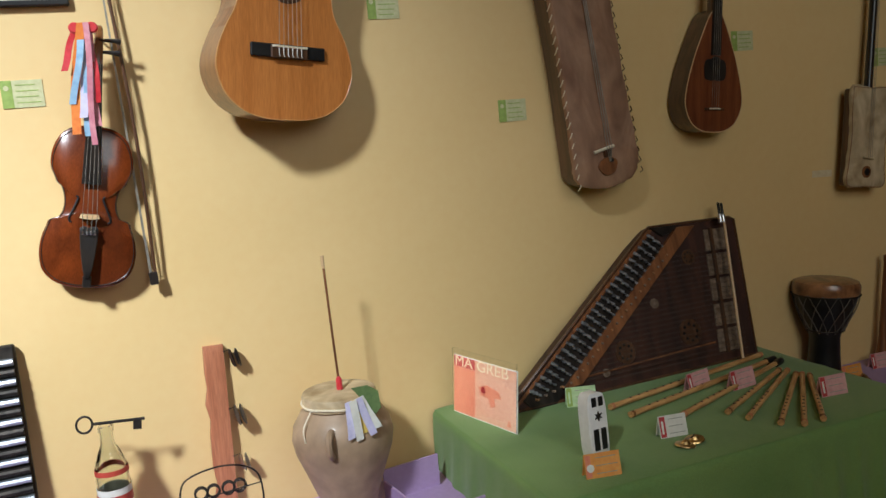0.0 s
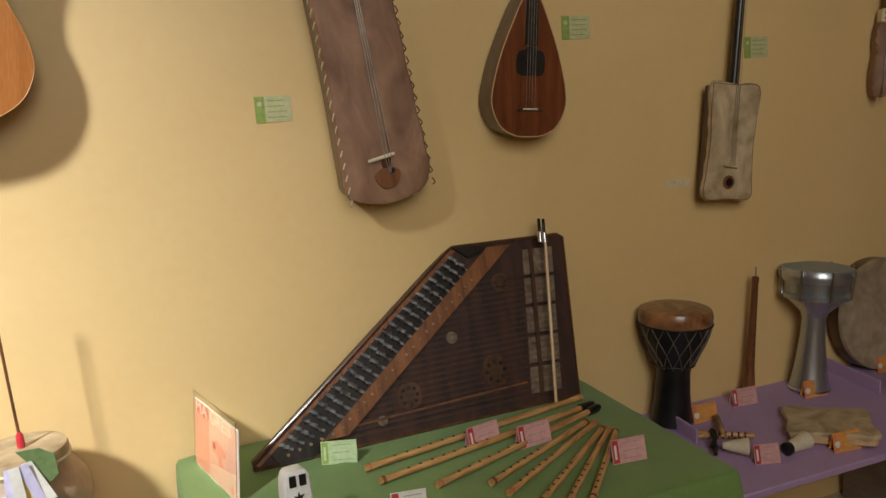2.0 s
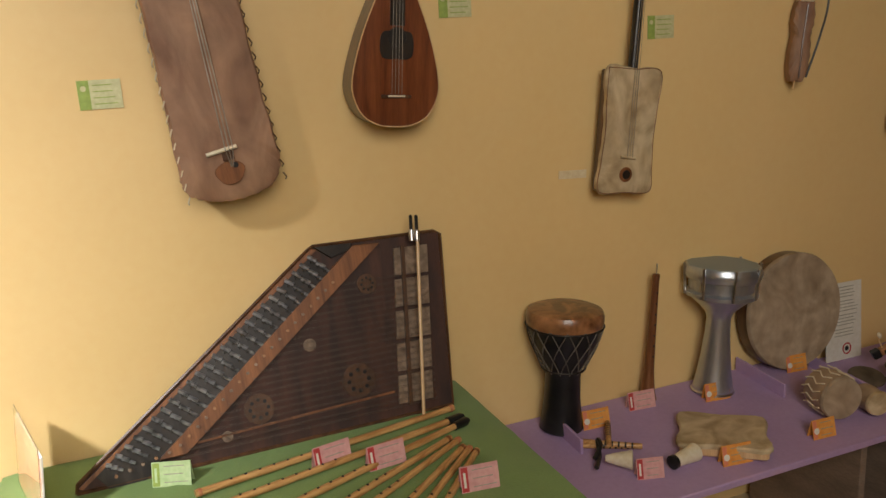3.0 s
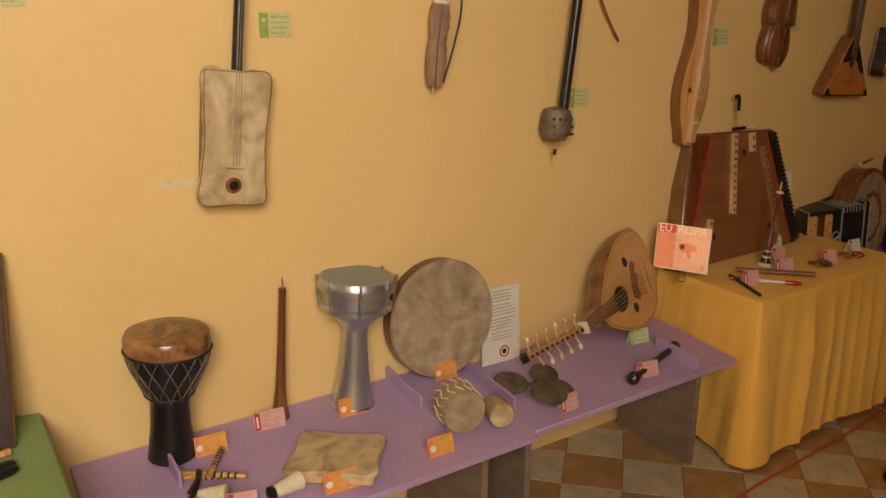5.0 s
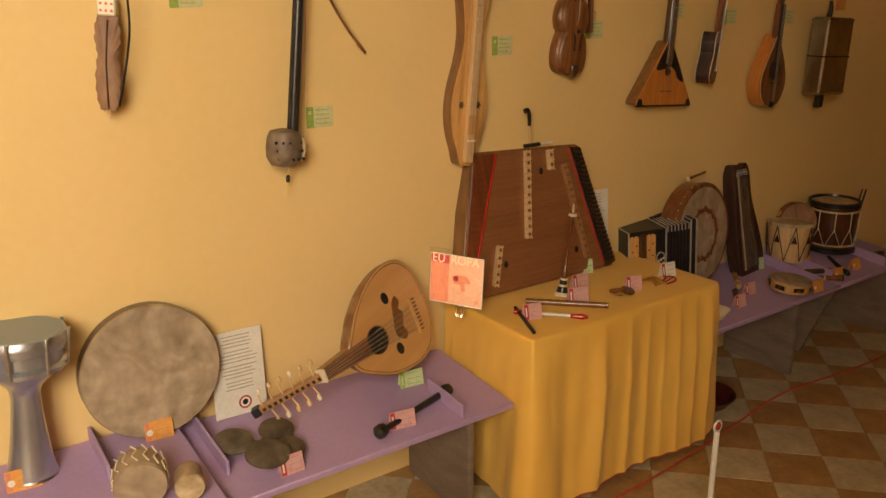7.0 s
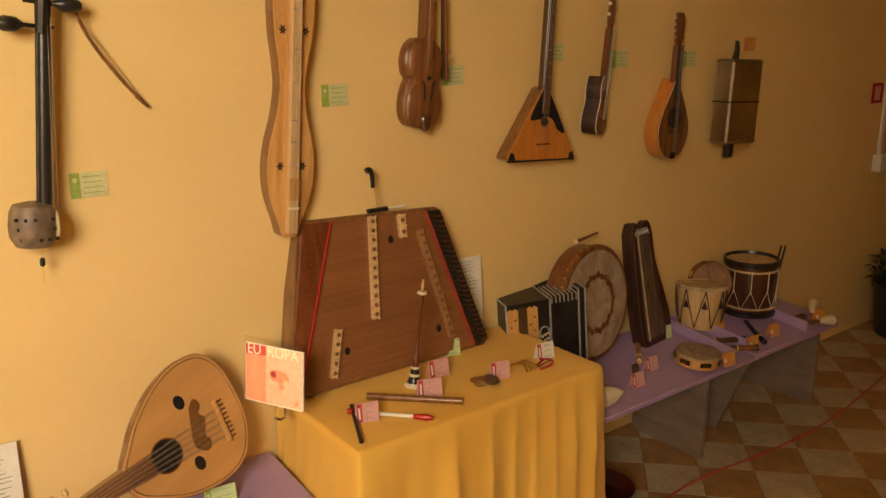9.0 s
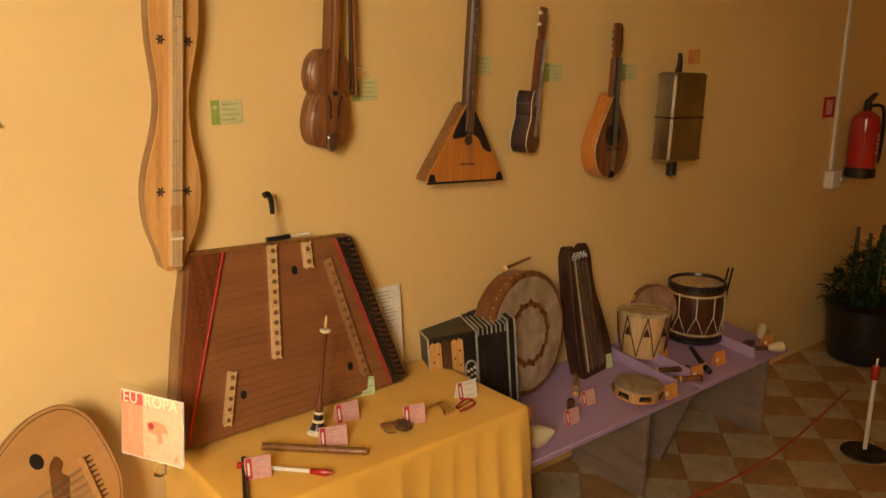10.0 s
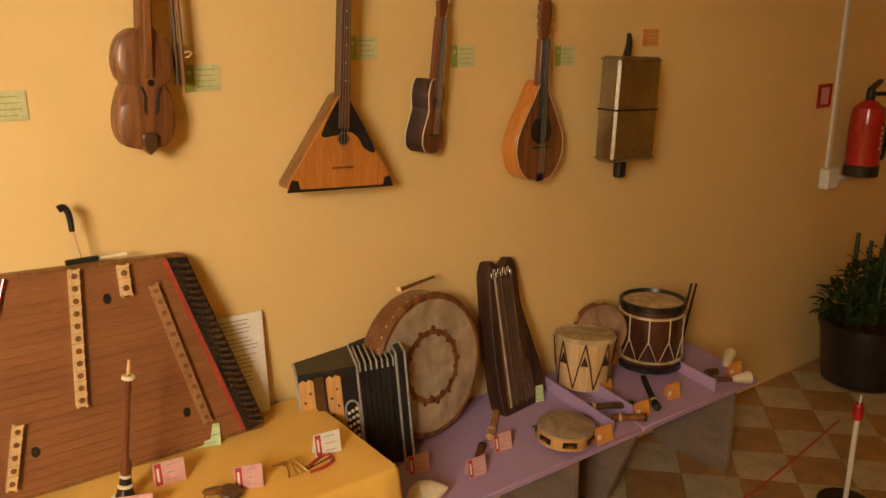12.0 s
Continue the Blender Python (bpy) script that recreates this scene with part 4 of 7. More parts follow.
# balalaika
bl = thing("balalaika", "three-cornered orange balalaika with black corners hanging on the ochre wall", "balalaika", pose(4.735, 0, 1.28, 0, 3.5, 0))
tri = [(0, 0.132), (0.012, 0.126), (0.155, -0.100), (0.153, -0.110), (0, -0.106), (-0.150, -0.104), (-0.152, -0.094), (-0.012, 0.126)]
part("ribbed_back", slab([(x * 0.98, z * 0.98) for x, z in tri], -0.064, -0.012, 0.001), M_SIDE, bl)
part("soundboard", slab(tri, -0.0685, -0.0645, 0.001), M_SPRUCE, bl)
part("black_apron", slab(curve_pts([(0, 0.128), (0.012, 0.120), (0.095, -0.012), (0.062, -0.008), (0.045, 0.018), (0.020, 0.034), (-0.004, 0.030), (-0.028, 0.026), (-0.062, 0.030), (-0.012, 0.120)], 3, True), -0.0705, -0.0688, 0.0004), M_BLACK, bl)
part("sound_hole", disc(0.0, 0.018, 0.015, -0.0725, 0.001, 6), M_BLACK, bl)
part("hole_rim", ring(0.0, 0.018, 0.014, 0.018, -0.0722, 0.0015, 6), M_CARVED, bl)
for s, q in ((-1, [(-0.150, -0.104), (-0.118, -0.104), (-0.124, -0.082), (-0.142, -0.080)]), (1, [(0.153, -0.109), (0.122, -0.108), (0.126, -0.086), (0.142, -0.082)])):
    part("black_corner", slab(q, -0.0702, -0.0688, 0.0004), M_BLACK, bl)
part("bottom_edging", bar((-0.151, -0.0695, -0.111), (0.153, -0.0640, -0.105), 0.0008), M_BLACK, bl)
part("bridge", bar((-0.03, -0.075, -0.056), (0.03, -0.069, -0.052), 0.0008), M_CARVED, bl)
part("neck", slab([(-0.010, 0.44), (0.010, 0.44), (0.014, 0.12), (-0.014, 0.12)], -0.07, -0.045, 0.003), M_WALNUT, bl)
part("fingerboard", slab([(-0.011, 0.43), (0.011, 0.43), (0.015, 0.045), (-0.015, 0.045)], -0.0775, -0.071, 0.001), M_WALNUT, bl)
bm = bmesh.new()
for i in range(7):
    disc(0, 0.40 - 0.035 * i - i * i * 0.0008, 0.0022, -0.0785, 0.001, 8, bm)
part("fret_dots", bm, M_BONE, bl)
part("pegbox", slab(symmetric([(0, 0.53), (0.018, 0.525), (0.022, 0.48), (0.014, 0.44), (0, 0.438)], 3), -0.066, -0.05, 0.002), M_WALNUT, bl)
strings(bl, 3, (0, -0.080, 0.43), (0, -0.0765, -0.054), 0.012, 0.018, 0.0005)

# small guitar
uk = thing("small_guitar", "small guitar with dark striped sides hanging turned on ochre wall", "guitar", pose(5.005, 0, 1.325, 0, 6.5, 0) @ pose(0, 0, 0, 0, 0, 24))
uo = [(0, 0.108), (0.028, 0.104), (0.040, 0.072), (0.036, 0.040), (0.033, 0.024), (0.042, -0.004), (0.053, -0.038), (0.050, -0.070), (0.028, -0.088), (0, -0.091)]
part("ribs_and_back", slab(symmetric(uo, 7), -0.058, -0.004, 0.001), M_DARK, uk)
part("soundboard", slab(symmetric([(x * 1.01, z) for x, z in uo], 7), -0.0625, -0.0585, 0.001), M_CARVED, uk)
for s in (-1, 1):
    for y in (-0.060, -0.005):
        part("binding", rod([(q[0], y, q[1]) for q in curve_pts([(s * x * 1.01, z) for x, z in uo], 7)], 0.0015, 5), M_BONE, uk)
part("sound_hole", disc(0, 0.045, 0.018, -0.0635, 0.001), M_BLACK, uk)
part("bridge", bar((-0.022, -0.068, -0.043), (0.022, -0.063, -0.036), 0.0008), M_BLACK, uk)
part("neck", slab([(-0.013, 0.27), (0.013, 0.27), (0.015, 0.10), (-0.015, 0.10)], -0.06, -0.042, 0.003), M_MAHOG, uk)
part("fingerboard", slab([(-0.014, 0.27), (0.014, 0.27), (0.016, 0.062), (-0.016, 0.062)], -0.067, -0.061, 0.0008), M_WALNUT, uk)
part("headstock", slab([(-0.020, 0.37), (0.020, 0.37), (0.022, 0.30), (0.013, 0.27), (-0.013, 0.27), (-0.022, 0.30)], -0.06, -0.047, 0.002), M_MAHOG, uk)
for s in (-1, 1):
    for k in range(2):
        part("tuner_button", lathe([(0.003, 0), (0.006, 0.003), (0.006, 0.012), (0.003, 0.014)], 10, m=pose(s * 0.022, -0.054, 0.315 + 0.035 * k, 0, 90 * s, 0)), M_BONE, uk)
strings(uk, 4, (0, -0.0695, 0.27), (0, -0.0695, -0.04), 0.020, 0.024, 0.0005)

# mandola
md = thing("flat_mandola", "orange brown flat mandola with dark pick plate hanging on wall", "mandolin", pose(5.405, 0, 1.245, 0, 2.0, 6))
mo = [(0, 0.165), (0.016, 0.150), (0.038, 0.110), (0.072, 0.055), (0.098, 0.0), (0.102, -0.045), (0.085, -0.092), (0.050, -0.124), (0, -0.134)]
part("bowl", slab(symmetric(mo, 8), -0.064, -0.008, 0.008), M_SPRUCE, md)
part("soundboard", slab(symmetric([(x * 1.01, z) for x, z in mo], 8), -0.0695, -0.0645, 0.001), M_CARVED, md)
for s in (-1, 1):
    part("edge_line", rod([(q[0], -0.069, q[1]) for q in curve_pts([(s * x * 1.01, z) for x, z in mo], 8)], 0.0019, 5), M_PINE, md)
part("pick_plate", slab(symmetric([(0, 0.060), (0.030, 0.052), (0.046, 0.020), (0.034, -0.012), (0, -0.022)], 5), -0.0712, -0.0697, 0.0004), M_EBONY, md)
part("sound_hole", disc(0, 0.026, 0.022, -0.0722, 0.001), M_BLACK, md)
part("bridge", bar((-0.034, -0.076, -0.034), (0.034, -0.070, -0.028), 0.0008), M_BLACK, md)
part("tailpiece", slab([(-0.011, -0.108), (0.011, -0.108), (0.016, -0.134), (-0.016, -0.134)], -0.074, -0.06, 0.001), M_IRON, md)
part("neck", slab([(-0.012, 0.285), (0.012, 0.285), (0.016, 0.15), (-0.016, 0.15)], -0.066, -0.046, 0.003), M_MAHOG, md)
part("fingerboard", slab([(-0.012, 0.285), (0.012, 0.285), (0.016, 0.052), (-0.016, 0.052)], -0.0765, -0.070, 0.0008), M_EBONY, md)
part("headstock", slab(symmetric([(0, 0.40), (0.020, 0.396), (0.026, 0.35), (0.020, 0.30), (0.011, 0.284), (0, 0.283)], 4), -0.066, -0.054, 0.002), M_CARVED, md)
for s in (-1, 1):
    for k in range(4):
        part("tuner_peg", rod([(s * 0.022, -0.06, 0.312 + 0.023 * k), (s * 0.034, -0.06, 0.312 + 0.023 * k)], 0.003, 6, r2=0.005), M_STEEL, md)
strings(md, 4, (0, -0.079, 0.285), (0, -0.0785, -0.11), 0.018, 0.020, 0.0008)

# tin fiddle
tf = thing("tin_can_instrument", "dull tin can instrument with black ends hanging on ochre wall", "tin instrument", pose(5.775, 0, 1.305, 0, 2.5, 0))
bm = bar((-0.10, -0.125, -0.165), (0.10, -0.045, 0.165), 0.008)
part("tin_can", bm, M_TIN, tf)
for z in (0.155, -0.155, 0.0):
    part("seam", bar((-0.1015, -0.127, z - 0.003), (0.1015, -0.044, z + 0.003), 0.002), M_IRON if z == 0 else M_TIN, tf)
part("neck_end", rod(curve_pts([(0.0, -0.06, 0.16), (0.008, -0.06, 0.20), (0.010, -0.055, 0.235)], 4), 0.014, 8, r2=0.007), M_BLACK, tf)
part("lower_end", bar((-0.018, -0.085, -0.225), (0.020, -0.055, -0.165), 0.006), M_BLACK, tf)

# far end of the wall
fs = thing("fire_sign", "small dark red sign with pale writing fixed to the wall", "sign", pose(7.105, 0, 1.215))
part("plate", bar((-0.055, -0.004, 0), (0.055, -0.001, 0.10), 0.001), M_REDP, fs)
part("pale_mark", bar((-0.03, -0.0055, 0.015), (0.028, -0.0042, 0.085), 0.001), M_PRIB, fs)
cd = thing("cable_duct", "thin white cable duct on ochre wall with a socket box", "cable duct", pose(7.19, 0, 0))
part("duct", bar((-0.012, -0.014, 0.93), (0.012, -0.001, 4.78), 0.002), M_WHITE, cd)
part("socket_box", bar((-0.05, -0.045, 0.86), (0.045, -0.001, 0.95), 0.006), M_WHITE, cd)
part("plug", rod([(0.045, -0.03, 0.90), (0.10, -0.03, 0.895)], 0.018, 10, r2=0.014), M_WHITE, cd)
fe = thing("fire_extinguisher", "red fire extinguisher with a black base hung on the wall", "fire extinguisher", pose(7.30, -0.10, 0.915, 0, 0, 0) @ Matrix.Diagonal((0.9, 0.9, 0.86, 1)))
part("cylinder", lathe([(0.06, 0.03), (0.075, 0.04), (0.077, 0.10), (0.077, 0.30), (0.068, 0.345), (0.035, 0.375), (0.02, 0.385)], 28), M_REDP, fe)
part("base_ring", lathe([(0.07, 0.0), (0.08, 0.004), (0.08, 0.055), (0.076, 0.06)], 28), M_BLACK, fe)
part("valve", lathe([(0.018, 0.38), (0.022, 0.39), (0.02, 0.43)], 12), M_BLACK, fe)
part("handle", slab([(-0.01, 0.425), (0.035, 0.44), (0.085, 0.47), (0.08, 0.48), (0.02, 0.455), (-0.015, 0.44)], -0.012, 0.012, 0.002), M_BLACK, fe)
part("hose", rod(curve_pts([(0.02, -0.01, 0.41), (0.08, -0.045, 0.40), (0.095, -0.055, 0.28), (0.085, -0.055, 0.12), (0.075, -0.05, 0.08)], 6), 0.010, 8), M_BLACK, fe)
part("label_panel", lathe([(0.0785, 0.12), (0.0785, 0.27)], 28, cap=False), M_REDP, fe)
bm = bmesh.new()
for k in range(5):
    disc(-0.01 + 0.008 * (k % 2), 0.15 + 0.025 * k, 0.009, -0.081, 0.002, 8, bm)
part("label_print", bm, M_PRIB, fe)


# ---- left of the green table ----
wb = thing("washboard", "ribbed dark metal washboard leaning against the ochre wall", "washboard", pose(-0.60, -0.055, 0.45, -4, 0, 0))
part("frame", bar((-0.19, -0.012, 0), (0.19, 0.012, 0.54), 0.004), M_IRON, wb)
for k in range(22):
    part("rib", rod([(-0.17, -0.016, 0.03 + 0.0225 * k), (0.185, -0.016, 0.03 + 0.0225 * k)], 0.0085, 8), M_ALU if k % 2 else M_IRON, wb)

gb_ = thing("glass_bottle", "clear glass bottle with red and white label on bench", "bottle", pose(-0.245, -0.12, 0.45))
part("glass", lathe([(0.034, 0), (0.037, 0.01), (0.037, 0.20), (0.035, 0.245), (0.026, 0.275), (0.015, 0.30), (0.0145, 0.325), (0.017, 0.328), (0.017, 0.34), (0.014, 0.342), (0.0115, 0.34), (0.012, 0.30), (0.031, 0.24), (0.033, 0.02), (0.002, 0.012)], 28), M_GLASS, gb_)
for z0, z1, mm in ((0.10, 0.20, M_PAPER), (0.165, 0.185, M_REDL), (0.115, 0.135, M_REDL), (0.232, 0.244, M_REDL)):
    part("label_band", lathe([(0.0376 + (0.0006 if mm is not M_PAPER else 0) - (0.001 if z0 > 0.23 else 0), z0), (0.0376 + (0.0006 if mm is not M_PAPER else 0) - (0.002 if z0 > 0.23 else 0), z1)], 28, cap=False), mm, gb_, "printed band")
key = thing("iron_key", "large old dark iron key lying across the bottle's mouth", "key", pose(-0.235, -0.12, 0.795, 0, 7, 0))
part("shaft", rod([(-0.036, 0, 0), (0.075, 0, 0.004)], 0.0034, 10), M_IRON, key)
part("bow_ring", rod([(-0.052 + 0.0165 * math.cos(a), 0, 0.019 * math.sin(a)) for a in [2 * math.pi * k / 20 for k in range(21)]], 0.0026, 8), M_IRON, key)
part("bit", bar((0.050, -0.002, -0.020), (0.068, 0.002, 0.002), 0.001), M_IRON, key)

bd = thing("clapper_board", "reddish wooden board leaning on the wall with clappers at its side", "clapper", pose(0.0, -0.028, 0.45, -3, 2, 0))
o_ = [(-0.022, 0.455), (0.026, 0.455), (0.026, 0.0), (-0.022, 0.0)] + [(-0.022 - 0.004 * (k % 2) - 0.003 * math.sin(k * 2), 0.03 + 0.04 * k) for k in range(10)]
part("board", slab(o_, -0.016, 0.002, 0.002), M_REDWOOD, bd)
for z, mm, s in ((0.42, M_EBONY, 1.0), (0.275, M_SHELL, 1.15), (0.155, M_STEEL, 0.9)):
    for d in (0.0, 0.014):
        part("clapper", lathe([(0.004, -0.004), (0.016 * s, -0.003), (0.024 * s, 0.001), (0.022 * s, 0.004), (0.005, 0.005)], 18, m=pose(0.043 + d, -0.018, z, 0, 78, 0)), mm, bd)
    part("cord", rod([(0.024, -0.018, z + 0.018), (0.04, -0.02, z + 0.022), (0.052, -0.03, z - 0.02)], 0.0014, 5), M_BLACK, bd)

wr = thing("wire_loop", "dark bent wire loop with small coiled rings standing on the bench", "wire instrument", pose(-0.015, -0.17, 0.45))
part("wire", rod(curve_pts([(-0.085, 0, 0.0), (-0.098, 0, 0.09), (-0.095, 0, 0.155), (-0.075, 0, 0.192), (0.0, 0, 0.206), (0.065, 0, 0.188), (0.090, 0, 0.14), (0.085, 0, 0.0)], 6), 0.0022, 8), M_IRON, wr)
for cx in (-0.048, -0.020, 0.014, 0.040):
    part("coil", rod([(cx + 0.014 * math.cos(a), -0.004 + 0.0006 * k, 0.148 + 0.016 * math.sin(a)) for k, a in enumerate([4 * math.pi * k / 32 for k in range(33)])], 0.0022, 7), M_IRON, wr)
part("cross_wire", rod([(-0.09, 0, 0.135), (0.087, 0, 0.146)], 0.0016, 6), M_IRON, wr)

ur = thing("clay_urn_drum", "glazed beige clay urn with skin lid tied over its mouth", "friction drum", pose(0.284, -0.165, 0.45) @ Matrix.Diagonal((0.94, 0.94, 1, 1)))
part("urn_body", lathe([(0.062, 0), (0.066, 0.01), (0.078, 0.06), (0.104, 0.13), (0.126, 0.185), (0.132, 0.22), (0.126, 0.25), (0.106, 0.28), (0.088, 0.295), (0.084, 0.302), (0.092, 0.312), (0.093, 0.322)], 40), M_CLAY, ur)
part("skin_lid", lathe([(0.0955, 0.298), (0.0965, 0.322), (0.094, 0.327), (0.06, 0.328), (0.002, 0.329)], 40), M_SKINL, ur)
part("tie_cord", rod([(0.0975 * math.cos(a), 0.0975 * math.sin(a), 0.306 + 0.0015 * math.sin(5 * a)) for a in [2 * math.pi * k / 40 for k in range(41)]], 0.003, 6), M_BONE, ur)
part("hanging_cord", rod(curve_pts([(-0.085, -0.045, 0.304), (-0.112, -0.062, 0.27), (-0.112, -0.065, 0.235)], 5), 0.002, 6), M_BONE, ur)
for a in (243, 63):
    c_, s_ = math.cos(radians(a)), math.sin(radians(a))
    part("handle", rod(curve_pts([(0.118 * c_, 0.118 * s_, 0.262), (0.148 * c_, 0.148 * s_, 0.255), (0.150 * c_, 0.150 * s_, 0.222), (0.126 * c_, 0.126 * s_, 0.205)], 5), 0.009, 8), M_CLAY, ur)
part("stick", rod(curve_pts([(0.004, 0.0, 0.34), (0.0, 0.0, 0.48), (-0.004, 0.0, 0.655)], 5), 0.0032, 8), M_CARVED, ur, "thin upright cane")
part("stick_end", lathe([(0.0045, 0.63), (0.0045, 0.66)], 8, m=pose(-0.004, 0, 0)), M_PINE, ur)
part("red_binding", lathe([(0.008, 0.329), (0.009, 0.333), (0.008, 0.355), (0.004, 0.362)], 12, m=pose(0.004, 0, 0)), M_RRIB, ur)
rt = thing("ribbon_tag", "lilac, yellow and white ribbon rosette hanging over the urn", "ribbons", pose(0.286, -0.278, 0.788, -8, -8, 10))
for i, (mm, x) in enumerate(((M_LRIB, -0.030), (M_PAPER, -0.012), (M_YRIB, 0.004), (M_LRIB, 0.022), (M_PAPER, 0.038))):
    strip("ribbon", [(x * (0.45 + 0.6 * u) + 0.004, -0.003 * math.sin(3 * u + i) - 0.004 * (i % 2), -0.005 - 0.085 * u - 0.01 * (i % 2) * u) for u in [k / 8 for k in range(9)]], 0.019, mm, rt)
part("green_leaf", slab([(0.01, 0.02), (0.05, 0.012), (0.072, -0.01), (0.068, -0.05), (0.05, -0.06), (0.03, -0.02)], 0.008, 0.010, 0.0005), M_GRIB, rt)
pb = thing("purple_box", "open lilac cardboard box lid on bench beside green table", "box", pose(0.475, -0.25, 0.45, 0, 0, 8))
part("floor_panel", bar((-0.08, -0.12, 0), (0.08, 0.12, 0.006), 0.001), M_LILAC, pb)
for lo, hi in (((-0.08, -0.12, 0), (-0.074, 0.12, 0.06)), ((-0.08, -0.12, 0), (0.08, -0.114, 0.06)), ((-0.08, 0.114, 0), (0.08, 0.12, 0.09))):
    part("side_panel", bar(lo, hi, 0.001), M_LILAC, pb)

# ---- on the green table ----
qa = thing("qanun", "dark trapezoid zither with metal tuning pegs on green cloth", "zither", pose(0.745, -0.165, GZ + 0.003, -17.5, 0, 1.5))
qo = [(-0.008, -0.004), (0.842, -0.004), (0.885, 0.415), (0.868, 0.424), (0.562, 0.430), (0.548, 0.422), (-0.006, 0.014)]
part("case", slab(qo, -0.012, 0.038, 0.002), M_DARK, qa)
part("rim", rod([(x, -0.013, z) for x, z in qo + qo[:1]], 0.0045, 6), M_WALNUT, qa)
part("deck", slab([(0.215, 0.03), (0.69, 0.03), (0.725, 0.405), (0.71, 0.405)], -0.0145, -0.0122, 0.0005), M_DARK, qa)
ux, uz = 0.548, 0.408
dl_ = math.hypot(ux, uz)
dx, dz = ux / dl_, uz / dl_
def along(s, off):
    return (0.0 + dx * s + dz * off, 0.022 + dz * s - dx * off)
def band(s0, s1, o0, o1, y0, y1, mat, name, b=0.001):
    return part(name, slab([along(s0, o0), along(s0, o1), along(s1, o1), along(s1, o0)], y0, y1, b), mat, qa)
band(0.025, dl_ - 0.005, 0.010, 0.100, -0.017, -0.0125, M_EBONY, "peg_plate")
part("long_bridge", slab([(0.155, 0.026), (0.212, 0.026), (0.722, 0.414), (0.655, 0.417)], -0.026, -0.0125, 0.003), M_CARVED, qa)
part("top_block", slab([(0.562, 0.427), (0.655, 0.424), (0.648, 0.408), (0.60, 0.396)], -0.022, -0.012, 0.002), M_EBONY, qa)
part("edge_board", slab([(-0.004, 0.006), (0.004, 0.002), (0.570, 0.420), (0.556, 0.424)], -0.020, -0.012, 0.002), M_CARVED, qa)
bm, bm2 = bmesh.new(), bmesh.new()
for k in range(25):
    s0 = 0.052 + 0.0255 * k
    wide = min(1.0, 0.45 + k * 0.12)
    for j in range(3):
        a = along(s0 + 0.004 * j, 0.020 + (0.012 + 0.018 * j) * wide)
        rod([(a[0], -0.017, a[1]), (a[0], -0.029, a[1])], 0.0026, 6, bm)
    for j in range(3):
        a, b = along(s0 + 0.003 + 0.004 * j, 0.016 + 0.025 * j * wide), along(s0 + 0.010 + 0.004 * j, 0.016 + (0.025 * j + 0.022) * wide)
        rod([(a[0], -0.020, a[1]), (b[0], -0.022, b[1])], 0.0052 if j < 2 else 0.004, 6, bm2)
    part("string_post", rod([(along(s0, 0.096 * wide + 0.004)[0], -0.017, along(s0, 0.096 * wide + 0.004)[1]), (along(s0, 0.096 * wide + 0.004)[0], -0.031, along(s0, 0.096 * wide + 0.004)[1])], 0.0034, 8), M_QSKIN if k % 3 else M_TAN, qa)
part("tuning_pins", bm, M_IRON, qa)
part("tuning_mechanism", bm2, surface("dull_lead_levers", (0.10, 0.10, 0.105), (0.45, 0.45, 0.47), 0.42, 60, metal=0.7, bump=0.1), qa)
for k in range(24):
    for j in (-1, 0, 1):
        a = along(0.11 + 0.0245 * k, 0.118)
        z = a[1] + 0.0022 * j
        if z > 0.02:
            part("string", rod([(a[0], -0.030, z), (0.80 + 0.06 * z, -0.026, z)], 0.0004, 4), M_DULL, qa)
for x, z, r in ((0.517, 0.205, 0.015), (0.618, 0.102, 0.040), (0.677, 0.322, 0.024), (0.381, 0.087, 0.034), (0.304, 0.042, 0.012)):
    part("rosette", disc(x, z, r, -0.0165, 0.002), M_QSKIN if r < 0.02 else M_WALNUT, qa)
    if r > 0.02:
        bm = bmesh.new()
        for k in range(8):
            a = 2 * math.pi * k / 8
            disc(x + 0.6 * r * math.cos(a), z + 0.6 * r * math.sin(a), r * 0.14, -0.0175, 0.001, 6, bm)
        part("rosette_piercing", bm, M_BLACK, qa)
for k in range(5):
    x, z = 0.706 + 0.0108 * k, 0.026 + 0.076 * k
    part("bridge_skin", slab([(x, z), (x + 0.088, z - 0.004), (x + 0.097, z + 0.064), (x + 0.009, z + 0.066)], -0.0165, -0.012, 0.001), M_QSKIN, qa)
part("string_bridge", slab([(0.728, 0.02), (0.737, 0.02), (0.784, 0.400), (0.775, 0.400)], -0.026, -0.016, 0.002), M_WALNUT, qa)
part("pale_inlay", slab([(0.24, 0.042), (0.70, 0.055), (0.70, 0.060), (0.24, 0.047)], -0.0165, -0.0142, 0.0005), M_CARVED, qa)
st = thing("zither_beaters", "slim pale rods with black tips leaning on dark zither", "beaters", pose(1.492, -0.205, GZ + 0.003, -17.5, 7.4, 0))
part("long_rod", rod([(0, 0, 0), (0.006, 0, 0.425)], 0.0042, 8), M_PINE, st)
for d in (0.0, 0.016):
    part("collar", lathe([(0.006, 0.425), (0.0065, 0.43), (0.0065, 0.45), (0.004, 0.453)], 12, m=pose(0.006 - d, 0.002 - d * 0.3, 0)), M_STEEL, st)
    part("black_tip", lathe([(0.0042, 0.45), (0.0042, 0.485), (0.002, 0.488)], 10, m=pose(0.006 - d, 0.002 - d * 0.3, 0)), M_BLACK, st)

